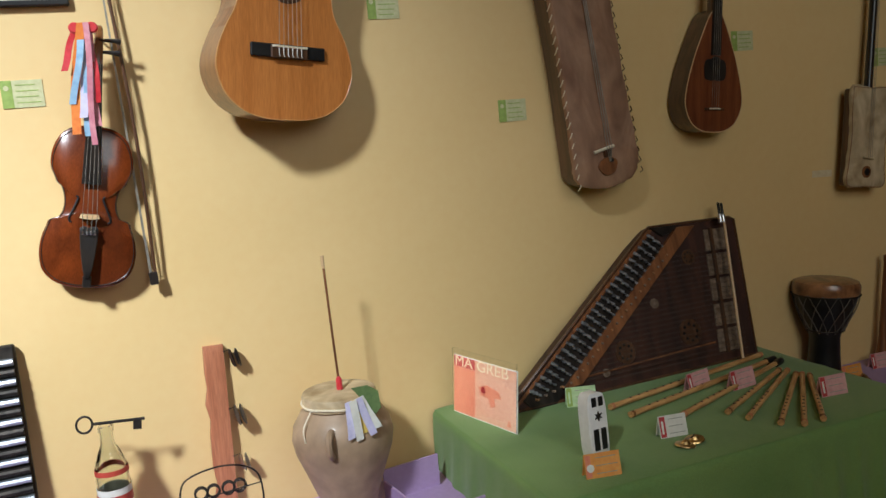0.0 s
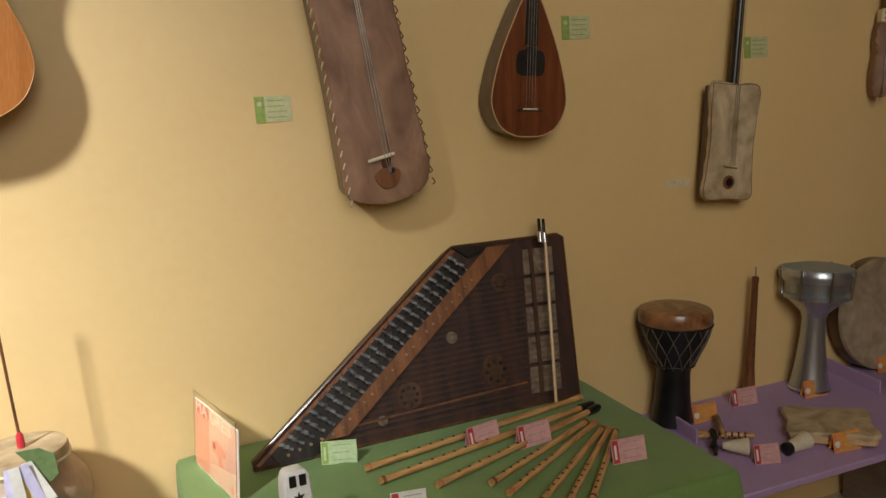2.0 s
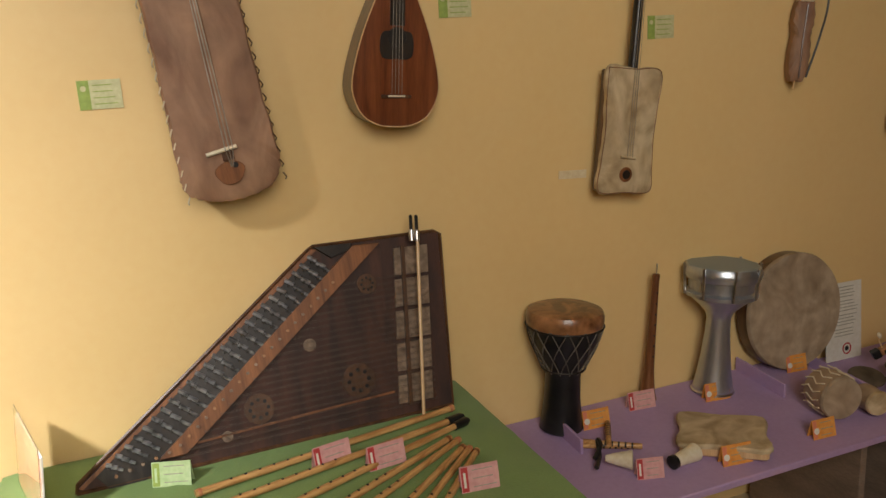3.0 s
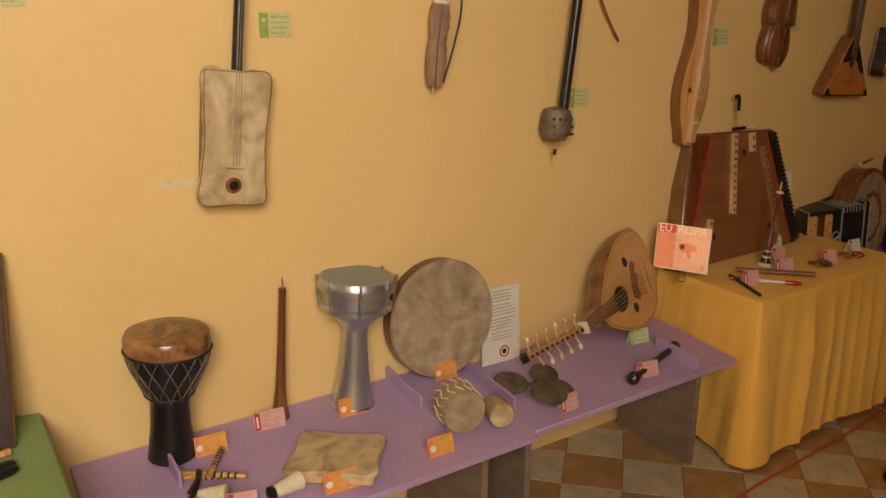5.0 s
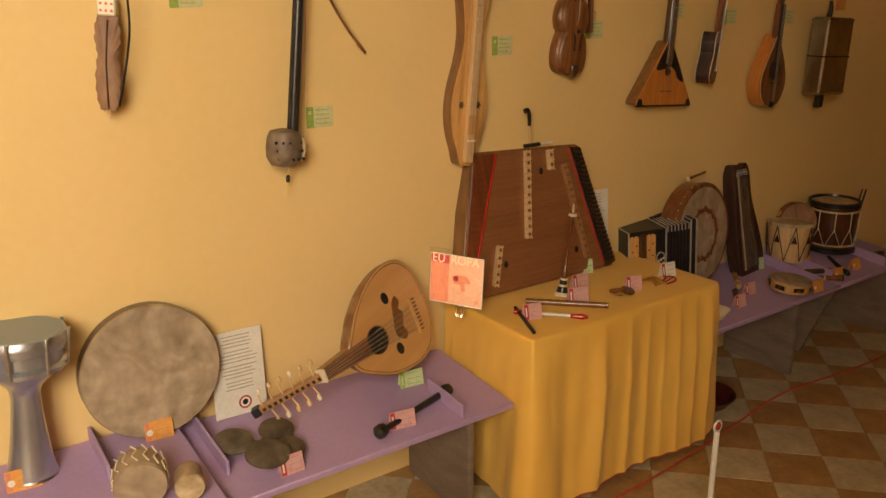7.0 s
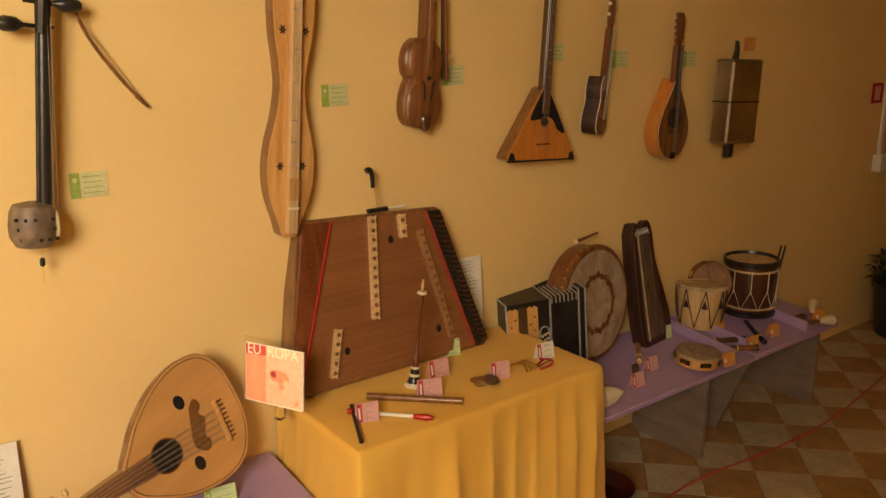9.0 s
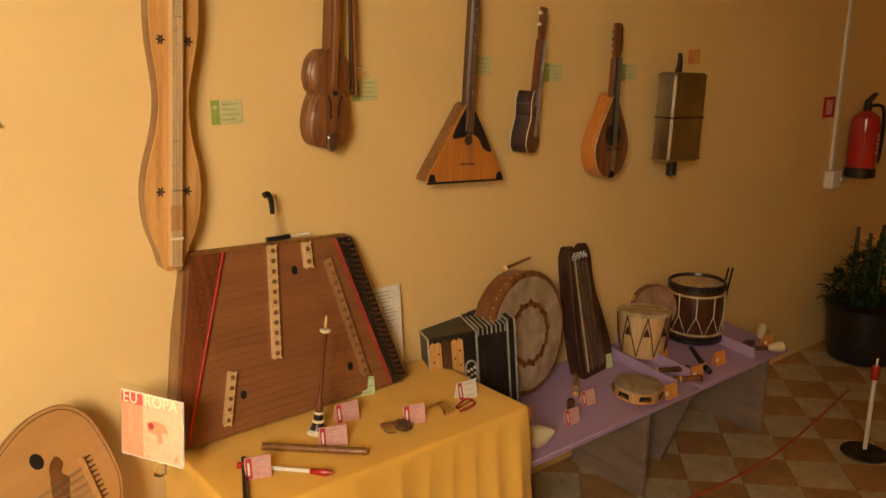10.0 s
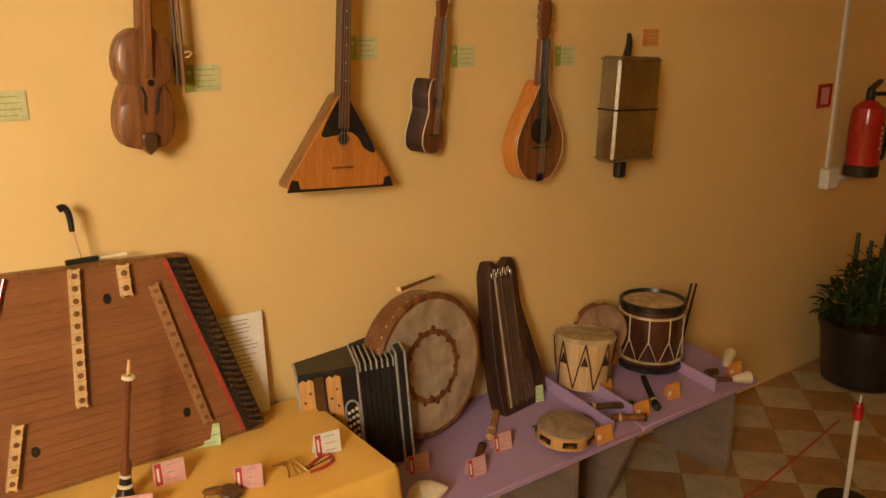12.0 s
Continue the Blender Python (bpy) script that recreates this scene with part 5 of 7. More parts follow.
FLUTES = ((0.96, -0.306, 1.574, -0.189, 8), (0.97, -0.381, 1.562, -0.246, 8), (1.071, -0.457, 1.565, -0.272, 7), (1.172, -0.503, 1.507, -0.330, 6), (1.185, -0.56, 1.522, -0.345, 6), (1.22, -0.628, 1.517, -0.381, 6), (1.258, -0.662, 1.527, -0.392, 6), (1.316, -0.663, 1.535, -0.410, 5))
for i, (xa, ya, xb, yb, n) in enumerate(FLUTES):
    L, ang = math.hypot(xb - xa, yb - ya), math.degrees(math.atan2(yb - ya, xb - xa))
    fl = thing("cane_flute", "slender golden cane flute lying fanned out on green cloth", "flute", pose(xa, ya, GZ + 0.010, 0, 0, ang), "fanned cane flutes")
    r = 0.0074 - 0.0004 * (i > 2)
    seg = [(r * (1.08 if k % 4 == 0 else 1), L * k / 16) for k in range(17)]
    part("tube", lathe(seg, 12, m=pose(0, 0, 0, 0, 90, 0)), M_BAMBOO, fl)
    for k in range(n):
        x = L * (0.12 + 0.4 * k / n)
        part("finger_hole", lathe([(0.0032, 0), (0.0032, 0.0012)], 8, m=pose(x, 0, r - 0.0004)), M_BLACK, fl)
    for x in (0.006, L - 0.012):
        part("binding", lathe([(r + 0.0012, 0), (r + 0.0012, 0.007)], 12, m=pose(x, 0, 0, 0, 90, 0)), M_CARVED if i % 2 else M_REDWOOD, fl)
    if i in (1, 2):
        part("black_mouthpiece", lathe([(r + 0.003, 0), (r + 0.003, 0.035), (0.006, 0.045)], 12, m=pose(L - 0.03, 0, 0, 0, 90, 0)), M_BLACK, fl)

ac = thing("toy_concertina", "small white metal instrument with black slots standing on the green cloth", "concertina", pose(0.770, -0.548, GZ + 0.002, -6, 2, 8))
part("case", slab([(0.027 * math.copysign(abs(math.cos(a)) ** 0.42, math.cos(a)), 0.075 + 0.075 * math.copysign(abs(math.sin(a)) ** (0.3 if math.sin(a) < 0 else 0.55), math.sin(a))) for a in [2 * math.pi * k / 40 for k in range(40)]], -0.012, 0.024, 0.003), M_WHITE, ac)
for lo, hi in (((-0.018, 0.022), (-0.003, 0.070)), ((0.003, 0.022), (0.018, 0.070)), ((-0.016, 0.120), (-0.003, 0.141)), ((0.003, 0.120), (0.016, 0.141))):
    part("slot", bar((lo[0], -0.0145, lo[1]), (hi[0], -0.0118, hi[1]), 0.001), M_BLACK, ac)
part("star_emblem", slab([((0.012 if k % 2 else 0.005) * math.cos(math.pi * k / 6), 0.098 + (0.012 if k % 2 else 0.005) * math.sin(math.pi * k / 6)) for k in range(12)], -0.0145, -0.0118, 0.0004), M_IRON, ac)
fc = thing("finger_cymbals", "pair of small dark brass finger cymbals lying on the green cloth", "cymbals", pose(0.968, -0.598, GZ + 0.003))
for dx_, a in ((0, 8), (0.034, -6)):
    part("cymbal", lathe([(0.024, 0), (0.022, 0.003), (0.012, 0.004), (0.008, 0.010), (0.002, 0.012)], 20, m=pose(dx_, dx_ * 0.3, 0.001 + dx_ * 0.05, 0, a, 0)), M_BRASS, fc)
part("cord", rod(curve_pts([(0, 0, 0.014), (0.012, -0.006, 0.018), (0.034, 0.01, 0.016)], 4), 0.0012, 5), M_WALNUT, fc)

# ---- first lilac bench ----
BA, BB, BC = 0.415, 0.385, 0.372
dk = thing("goblet_drum", "black goblet drum with worn brown skin and grey lacing", "drum", pose(1.930, -0.082, on(BA, -0.082), 0, 3.5, 0) @ Matrix.Diagonal((0.95, 0.95, 0.90, 1)))
part("shell", lathe([(0.058, 0), (0.062, 0.004), (0.060, 0.02), (0.052, 0.10), (0.050, 0.17), (0.056, 0.20), (0.078, 0.245), (0.096, 0.29), (0.104, 0.33), (0.105, 0.352)], 36), M_BLACK, dk)
part("skin", lathe([(0.100, 0.325), (0.1075, 0.333), (0.1095, 0.348), (0.1095, 0.362), (0.104, 0.376), (0.09, 0.382), (0.04, 0.383), (0.002, 0.383)], 36), M_HEAD, dk)
def shell_r(z):
    return float(np.interp(z, (0.19, 0.245, 0.29, 0.33), (0.056, 0.080, 0.098, 0.1065)))
for k in range(14):
    for s in (-1, 1):
        pts = []
        for j in range(9):
            z = 0.19 + 0.145 * j / 8
            a = 2 * math.pi * (k / 14) + s * 0.42 * math.pi / 4 * j / 4
            pts.append((math.cos(a) * (shell_r(z) + 0.002), math.sin(a) * (shell_r(z) + 0.002), z))
        part("lace", rod(pts, 0.0018, 5), M_LACE, dk)
for z in (0.198, 0.330):
    part("cord_ring", rod([((shell_r(z) + 0.003) * math.cos(a), (shell_r(z) + 0.003) * math.sin(a), z) for a in [2 * math.pi * k / 36 for k in range(37)]], 0.0028, 6), M_IRON, dk)

hn = thing("wooden_oboe", "slim red brown wooden reed pipe standing on lilac bench", "reed pipe", pose(2.235, -0.05, on(BA, -0.05), 0, 4.5, 0) @ Matrix.Diagonal((1, 1, 1.04, 1)))
part("pipe", lathe([(0.026, 0), (0.027, 0.004), (0.020, 0.03), (0.014, 0.09), (0.0115, 0.20), (0.0095, 0.34), (0.0105, 0.352), (0.0105, 0.36), (0.006, 0.362)], 20), M_CARVED, hn)
part("reed", lathe([(0.0018, 0.36), (0.0022, 0.385), (0.0015, 0.39)], 8), M_STEEL, hn)
bm = bmesh.new()
for k in range(7):
    disc(0, 0.13 + 0.03 * k, 0.003, -0.0148 + 0.0006 * k, 0.003, 8, bm)
part("finger_holes", bm, M_BLACK, hn)

da = thing("metal_goblet_drum", "silver aluminium goblet drum with grey head on lilac bench", "drum", pose(2.442, -0.085, on(BA, -0.085), 0, 4, 0) @ Matrix.Diagonal((0.94, 0.94, 0.99, 1)))
part("shell", lathe([(0.062, 0), (0.064, 0.006), (0.060, 0.02), (0.052, 0.06), (0.044, 0.12), (0.038, 0.18), (0.036, 0.225), (0.042, 0.245), (0.060, 0.264), (0.084, 0.284), (0.096, 0.305), (0.099, 0.352)], 44), M_ALU, da)
part("foot_bead", lathe([(0.063, 0.0), (0.067, 0.004), (0.063, 0.009)], 44, cap=False), M_STEEL, da)
part("rim", lathe([(0.098, 0.345), (0.112, 0.350), (0.117, 0.362), (0.117, 0.374), (0.110, 0.388), (0.104, 0.388)], 12, m=pose(0, 0, 0, 0, 0, 15), cap=False), M_ALU, da)
part("head", lathe([(0.109, 0.383), (0.106, 0.3895), (0.002, 0.390)], 12, m=pose(0, 0, 0, 0, 0, 15)), M_DRUMTOP, da)
part("lower_ring", lathe([(0.094, 0.292), (0.108, 0.297), (0.110, 0.308), (0.098, 0.316)], 12, m=pose(0, 0, 0, 0, 0, 15), cap=False), M_ALU, da)
for k in range(8):
    a = 2 * math.pi * (k + 0.5) / 8
    part("tension_bolt", rod([(0.110 * math.cos(a), 0.110 * math.sin(a), 0.300), (0.117 * math.cos(a), 0.117 * math.sin(a), 0.392)], 0.0042, 8), M_STEEL, da)

fd = thing("frame_drum", "large round frame drum with mottled skin leaning on wall", "drum", pose(2.765, -0.045, on(BA, -0.045) + 0.178, -5, 0, 0) @ Matrix.Diagonal((0.96, 1, 0.96, 1)))
part("frame", lathe([(0.183, 0.0), (0.189, 0.004), (0.189, 0.05), (0.183, 0.054), (0.178, 0.03)], 48, m=pose(0, 0.03, 0, 90, 0, 0), cap=False), M_WALNUT, fd)
part("skin", lathe([(0.190, 0.045), (0.1905, 0.052), (0.187, 0.058), (0.12, 0.0585), (0.002, 0.058)], 48, m=pose(0, 0.03, 0, 90, 0, 0)), M_SKIND, fd)

ns = thing("notice_sheet", "white printed notice with red ring mark on lilac bench", "notice", pose(3.005, -0.045, on(BB, -0.045) + 0.001, -6, 2, 2))
def notice(t, w, h, sign=True):
    part("board", bar((-w / 2, -0.004, 0), (w / 2, 0.0, h), 0.0008), M_PAPER, t)
    bm, rnd = bmesh.new(), random.Random(4)
    for k in range(15):
        z = h - 0.016 - 0.0105 * k - 0.004 * (k // 4)
        s = rnd.uniform(0.55, 0.95) * w * 0.42
        bar((-s, -0.0046, z), (s, -0.004, z + 0.0024), 0, bm)
    part("text_lines", bm, M_INK, t, smooth=0)
    if sign:
        part("ring", ring(0.012, 0.036, 0.015, 0.0195, -0.0052, 0.001), M_RED, t)
        part("figure", disc(0.012, 0.036, 0.009, -0.0048, 0.0006, 9), M_BLACK, t)
notice(ns, 0.158, 0.255)
n2 = thing("notice_sheet", "white printed notice leaning on the ochre wall behind the hammered zither", "notice", pose(4.425, -0.035, YZ + 0.002, -5, 1, 0))
notice(n2, 0.165, 0.272, False)

sq = thing("square_drum", "flat square drum with stitched pale hide lying on the lilac bench", "drum", pose(2.275, -0.322, on(BA, -0.322) - 0.002, 0, 0, -38) @ Matrix.Diagonal((1.1, 1.08, 1, 1)))
part("frame", bar((-0.098, -0.085, 0.002), (0.098, 0.085, 0.034), 0.006), M_PINE, sq)
bm = slab(wavy(curve_pts([(-0.1, -0.087), (0, -0.084), (0.1, -0.087), (0.098, 0), (0.1, 0.087), (0, 0.085), (-0.1, 0.087), (-0.098, 0)], 4, True), 0.0012, 4), -0.038, -0.026, 0.004)
bmesh.ops.rotate(bm, verts=bm.verts, cent=(0, 0, 0), matrix=Matrix.Rotation(radians(-90), 3, "X"))
part("hide", bm, M_SKINL, sq)

bo_ = thing("clay_bongos", "pair of small patterned clay drums lying on lilac bench", "drum", pose(2.665, -0.365, on(BA, -0.365) + 0.004))
m1 = pose(-0.03, 0.0, 0.062, 0, 0, -12) @ pose(0, 0, 0, 90, 0, 0) @ pose(0, 0, -0.05)
part("large_pot", lathe([(0.040, -0.045), (0.056, -0.03), (0.062, 0.0), (0.060, 0.05), (0.058, 0.056)], 30, m=m1), M_CLAY, bo_)
part("large_head", lathe([(0.060, 0.050), (0.0615, 0.054), (0.058, 0.062), (0.002, 0.064)], 30, m=m1), M_SKIND, bo_)
bm = bmesh.new()
for k in range(16):
    a = 2 * math.pi * k / 16
    pts = [m1 @ Vector((0.0635 * math.cos(a + d), 0.0635 * math.sin(a + d), z)) for d, z in ((0, 0.046), (0.18, 0.02), (0, -0.005), (0.18, -0.028))]
    rod(pts, 0.0022, 5, bm)
part("painted_zigzag", bm, M_BONE, bo_)
m2 = pose(0.074, -0.030, 0.036, 0, 0, -14) @ pose(0, 0, 0, 90, 0, 0) @ pose(0, 0, -0.04)
part("small_pot", lathe([(0.024, -0.035), (0.032, -0.02), (0.035, 0.0), (0.033, 0.046)], 26, m=m2), M_CLAY, bo_)
part("small_head", lathe([(0.034, 0.040), (0.036, 0.044), (0.033, 0.052), (0.002, 0.053)], 26, m=m2), M_SKINL, bo_)

lf = thing("metal_clappers", "cluster of dark spoon-shaped metal clappers lying on the lilac bench", "clappers", pose(2.98, -0.275, on(BB, -0.275) + 0.002))
for x, y, z, a, s in ((-0.062, 0.070, 0.022, -30, 1.25), (0.050, 0.050, 0.030, 10, 1.2), (-0.020, -0.060, 0.034, -12, 1.35), (0.052, -0.030, 0.010, 20, 1.1)):
    bm = lathe([(0.004, -0.002), (0.030, 0.0), (0.044, 0.008), (0.043, 0.012), (0.028, 0.016), (0.004, 0.018)], 22)
    bmesh.ops.transform(bm, verts=bm.verts, matrix=pose(x, y, z, 22, 6, a) @ Matrix.Diagonal((s, 0.80 * s, 1.5, 1)))
    part("clapper_cup", bm, M_SHELL, lf)
part("linking_bar", rod(curve_pts([(-0.03, 0.07, 0.02), (0.0, 0.03, 0.03), (0.05, 0.06, 0.035), (0.09, 0.0, 0.02)], 4), 0.006, 8), M_SHELL, lf)

sh = thing("rattle_stick", "dark rattle with round knobs lying on lilac bench", "rattle", pose(3.43, -0.318, on(BB, -0.318) + 0.018, 0, 0, 18))
part("stick", rod([(-0.14, 0, 0), (0.14, 0, 0.0)], 0.009, 10, r2=0.011), M_EBONY, sh)
for s in (-1, 1):
    part("knob", lathe([(0.008, -0.02), (0.019, -0.012), (0.021, 0.0), (0.018, 0.014), (0.006, 0.02)], 16, m=pose(s * 0.152, 0, 0.002, 0, 90, 0)), M_EBONY, sh)

# oud, lying against the yellow table with its neck forward
od = thing("oud", "honey-topped oud with three dark holes leaning on the wall", "oud", Matrix())
neck_way, up_way = Vector((-0.889, -0.335, -0.313)).normalized(), Vector((-0.394, 0.209, 0.895))
up_way = (up_way - neck_way * up_way.dot(neck_way)).normalized()
back_way = neck_way.cross(up_way)
od.matrix_world = Matrix(((up_way.x, back_way.x, neck_way.x, 3.383), (up_way.y, back_way.y, neck_way.y, -0.191), (up_way.z, back_way.z, neck_way.z, 0.604), (0, 0, 0, 1)))
right = [(0, 0.120), (0.040, 0.108), (0.078, 0.066), (0.114, 0.020), (0.147, -0.045), (0.165, -0.115), (0.162, -0.170), (0.140, -0.216), (0.085, -0.244), (0, -0.242)]
left = [(0, 0.120), (0.036, 0.106), (0.080, 0.062), (0.120, 0.012), (0.146, -0.045), (0.160, -0.100), (0.156, -0.150), (0.130, -0.190), (0.075, -0.226), (0, -0.242)]
face = [tuple(q) for q in curve_pts(right, 8)] + [(-q[0], q[1]) for q in reversed(curve_pts(left, 8)[1:-1])]
part("soundboard", slab(face, -0.004, 0.0, 0.001), M_OUDTOP, od)
cx, cz = 0.0, -0.08
rows = []
bm = bmesh.new()
for j in range(10):
    f = math.cos(math.pi / 2 * j / 9.6)
    rows.append([bm.verts.new((cx + (x - cx) * f, 0.0005 + 0.125 * math.sin(math.pi / 2 * j / 9), cz + (z - cz) * f)) for x, z in face])
for a, b in zip(rows, rows[1:]):
    for i in range(len(a)):
        bm.faces.new((a[i], a[(i + 1) % len(a)], b[(i + 1) % len(b)], b[i]))
bm.faces.new(rows[-1])
bowl = part("ribbed_bowl", bm, M_SIDE, od)
bowl.data.materials.append(M_CARVED)
for p_ in bowl.data.polygons:
    p_.material_index = (p_.index % len(face)) // 6 % 2
part("rim_binding", rod([(x, -0.001, z) for x, z in face + face[:1]], 0.0022, 6), M_SIDE, od)
bm = bmesh.new()
for i in range(0, len(face)):
    for u in (0.0, 0.5):
        x, z = face[i][0] * (1 - u) + face[(i + 1) % len(face)][0] * u, face[i][1] * (1 - u) + face[(i + 1) % len(face)][1] * u
        x, z = cx + (x - cx) * 0.955, cz + (z - cz) * 0.955
        disc(x, z, 0.0018, -0.0046, 0.0008, 5, bm)
part("edge_inlay", bm, M_WALNUT, od)


def turned(bm, a=11):
    """Leans what lies along the strings by the angle of the neck."""
    bmesh.ops.rotate(bm, verts=bm.verts, cent=(0, 0, 0), matrix=Matrix.Rotation(radians(a), 3, "Y"))
    return bm


def under(bm, m):
    bmesh.ops.transform(bm, verts=bm.verts, matrix=m)
    return bm


def egg(x, z, a, b, y, d):
    return slab([(x + a * math.cos(2 * math.pi * k / 28), z + b * math.sin(2 * math.pi * k / 28)) for k in range(28)], y, y + d, 0.0004)


part("large_hole", egg(0, 0.002, 0.040, 0.040, -0.0052, 0.001), M_BLACK, od)
part("hole_ring", ring(0, 0.002, 0.040, 0.0435, -0.0056, 0.001), M_CARVED, od)
for x, z in ((0.081, -0.098), (-0.075, -0.056)):
    part("small_hole", egg(x, z, 0.019, 0.014, -0.0052, 0.001), M_BLACK, od)
part("pick_guard", slab(curve_pts([(0.064, -0.134), (0.054, -0.112), (0.034, -0.100), (0.012, -0.088), (-0.012, -0.076), (-0.036, -0.070), (-0.054, -0.078), (-0.067, -0.096), (-0.052, -0.112), (-0.030, -0.108), (-0.012, -0.120), (0.008, -0.132), (0.026, -0.124), (0.042, -0.140)], 4, True), -0.0058, -0.0042, 0.0004), M_SIDE, od)
part("bridge", turned(bar((-0.058, -0.013, -0.172), (0.058, -0.004, -0.160), 0.002)), M_MAPLE, od)
bm = bmesh.new()
for k in range(9):
    rod([(-0.05 + 0.0125 * k, -0.006, -0.176), (-0.050 + 0.0125 * k, -0.006, -0.190)], 0.0020, 5, bm)
part("bridge_inlay", turned(bm), M_WALNUT, od)
part("neck", turned(slab([(-0.018, 0.225), (0.018, 0.225), (0.027, 0.100), (-0.027, 0.100)], -0.006, 0.024, 0.005)), M_SIDE, od)
part("fingerboard", turned(slab([(-0.017, 0.225), (0.017, 0.225), (0.027, 0.040), (-0.027, 0.040)], -0.009, -0.0055, 0.0008)), M_CARVED, od)
for k in range(10):
    u = (k // 2) / 4 - 0.5 + (0.03 if k % 2 else -0.03)
    part("string", turned(rod([(0.026 * u, -0.0115, 0.225), (0.072 * u, -0.014, -0.162)], 0.0007, 5)), M_STRING, od)
part("nut", turned(bar((-0.019, -0.014, 0.222), (0.019, 0.02, 0.231), 0.001)), M_BONE, od)
end = Vector((2.999, -0.161, 0.470))
start = od.matrix_world @ Matrix.Rotation(radians(11), 4, "Y") @ Vector((0.0, 0.008, 0.226))
ln = (end - start).length
ax = (start - end).normalized()
sideways = ax.cross(Vector((0, 0, 1))).normalized()
topway = sideways.cross(ax)
pgw = Matrix(((ax.x, -sideways.x, topway.x, end.x), (ax.y, -sideways.y, topway.y, end.y), (ax.z, -sideways.z, topway.z, end.z), (0, 0, 0, 1)))
pgb = od.matrix_world.inverted() @ pgw
part("pegbox", under(bar((0.02, -0.013, -0.011), (ln, 0.013, 0.011), 0.003), pgb), M_TAN, od)
part("pegbox_end", under(bar((-0.004, -0.014, -0.013), (0.021, 0.014, 0.013), 0.003), pgb), M_BLACK, od)
bm = bmesh.new()
for k in range(11):
    bar((0.03 + 0.0175 * k, -0.0142, -0.005), (0.039 + 0.0175 * k, -0.0128, 0.005), 0, bm)
part("pegbox_inlay", under(bm, pgb), M_BLACK, od)
for k in range(11):
    s = -1 if k % 2 else 1
    m = pgb @ pose(0.032 + 0.0165 * k, -0.004, 0.0, -12, 0, 0)
    part("peg", under(rod([(0, 0, s * 0.010), (0.004, 0, s * 0.036), (0.006, 0, s * 0.041)], 0.0024, 8, r2=0.0032), m), M_PINE, od)
    part("peg_head", under(lathe([(0.003, 0.040), (0.0062, 0.044), (0.0072, 0.051), (0.004, 0.058)], 10), m @ pose(0.006, 0, 0, 0 if s > 0 else 180, 6, 0)), M_PINE if k % 3 else M_BONE, od)

# ---- on the yellow table ----
sa = thing("hammered_zither", "large reddish brown hammered zither with pierced bridges on yellow cloth", "zither", pose(3.775, -0.11, YZ + 0.003, -10, 0, 0))
sp = [(-0.028, 0.0), (0.672, 0.0), (0.684, 0.02), (0.552, 0.458), (0.535, 0.468), (0.085, 0.487), (0.070, 0.476)]
part("case", slab(sp, -0.006, 0.060, 0.002), M_SIDE, sa)
part("soundboard", slab([(0.0, 0.010), (0.63, 0.012), (0.495, 0.460), (0.165, 0.474)], -0.010, -0.0055, 0.001), M_ZITHER, sa)
part("hitch_block", slab([(-0.024, 0.006), (0.004, 0.008), (0.166, 0.474), (0.082, 0.478)], -0.014, -0.0055, 0.002), M_MAHOG, sa)
part("pin_block", slab([(0.632, 0.006), (0.678, 0.014), (0.549, 0.456), (0.502, 0.460)], -0.017, -0.0055, 0.003), M_EBONY, sa)
bm = bmesh.new()
for k in range(26):
    u = (k + 0.5) / 26
    for j in range(3):
        x, z = 0.641 - 0.131 * u + 0.013 * j, 0.02 + 0.43 * u + 0.003 * j
        rod([(x, -0.015, z), (x, -0.030, z + 0.001)], 0.0024, 6, bm)
part("tuning_pins", bm, M_IRON, sa)
bm = bmesh.new()
for k in range(26):
    u = (k + 0.5) / 26
    rod([(0.640 - 0.131 * u, -0.020, 0.022 + 0.43 * u), (0.677 - 0.131 * u, -0.020, 0.014 + 0.43 * u)], 0.0042, 6, bm)
part("pin_ridging", bm, M_WALNUT, sa)
part("red_side_rod", rod([(0.006, -0.0165, 0.012), (0.168, -0.0165, 0.474)], 0.0036, 8), M_REDP, sa)
part("red_felt", slab([(0.619, 0.012), (0.632, 0.012), (0.502, 0.460), (0.491, 0.460)], -0.012, -0.006, 0.001), M_REDEDGE, sa)


def pierced(a, b, w, n, name="pierced_bridge"):
    """A pale bridge with a row of round holes."""
    L = math.hypot(b[0] - a[0], b[1] - a[1])
    ux_, uz_ = (b[0] - a[0]) / L, (b[1] - a[1]) / L
    q = lambda s, o: (a[0] + ux_ * s + uz_ * o, a[1] + uz_ * s - ux_ * o)
    pts = [q(s, o) for s, o in ((0, -w / 2), (0, w / 2), (L, w / 2), (L, -w / 2))]
    br = part(name, slab(pts, -0.024, -0.0095, 0.001), M_TAN if name == "slanted_bridge" else M_PINE, sa)
    for k in range(n):
        c = q(L * (k + 0.5) / n, 0)
        part("bridge_hole", disc(c[0], c[1], w * 0.30, -0.0255, 0.001, 10), M_SIDE, br)
    bm = bmesh.new()
    for k in range(n + 1):
        for o in (-w * 0.42, w * 0.42):
            c = q(L * k / n, o)
            disc(c[0], c[1], w * 0.16, -0.0255, 0.001, 6, bm)
    part("bridge_scalloping", bm, M_PINE if name != "slanted_bridge" else M_TAN, br)


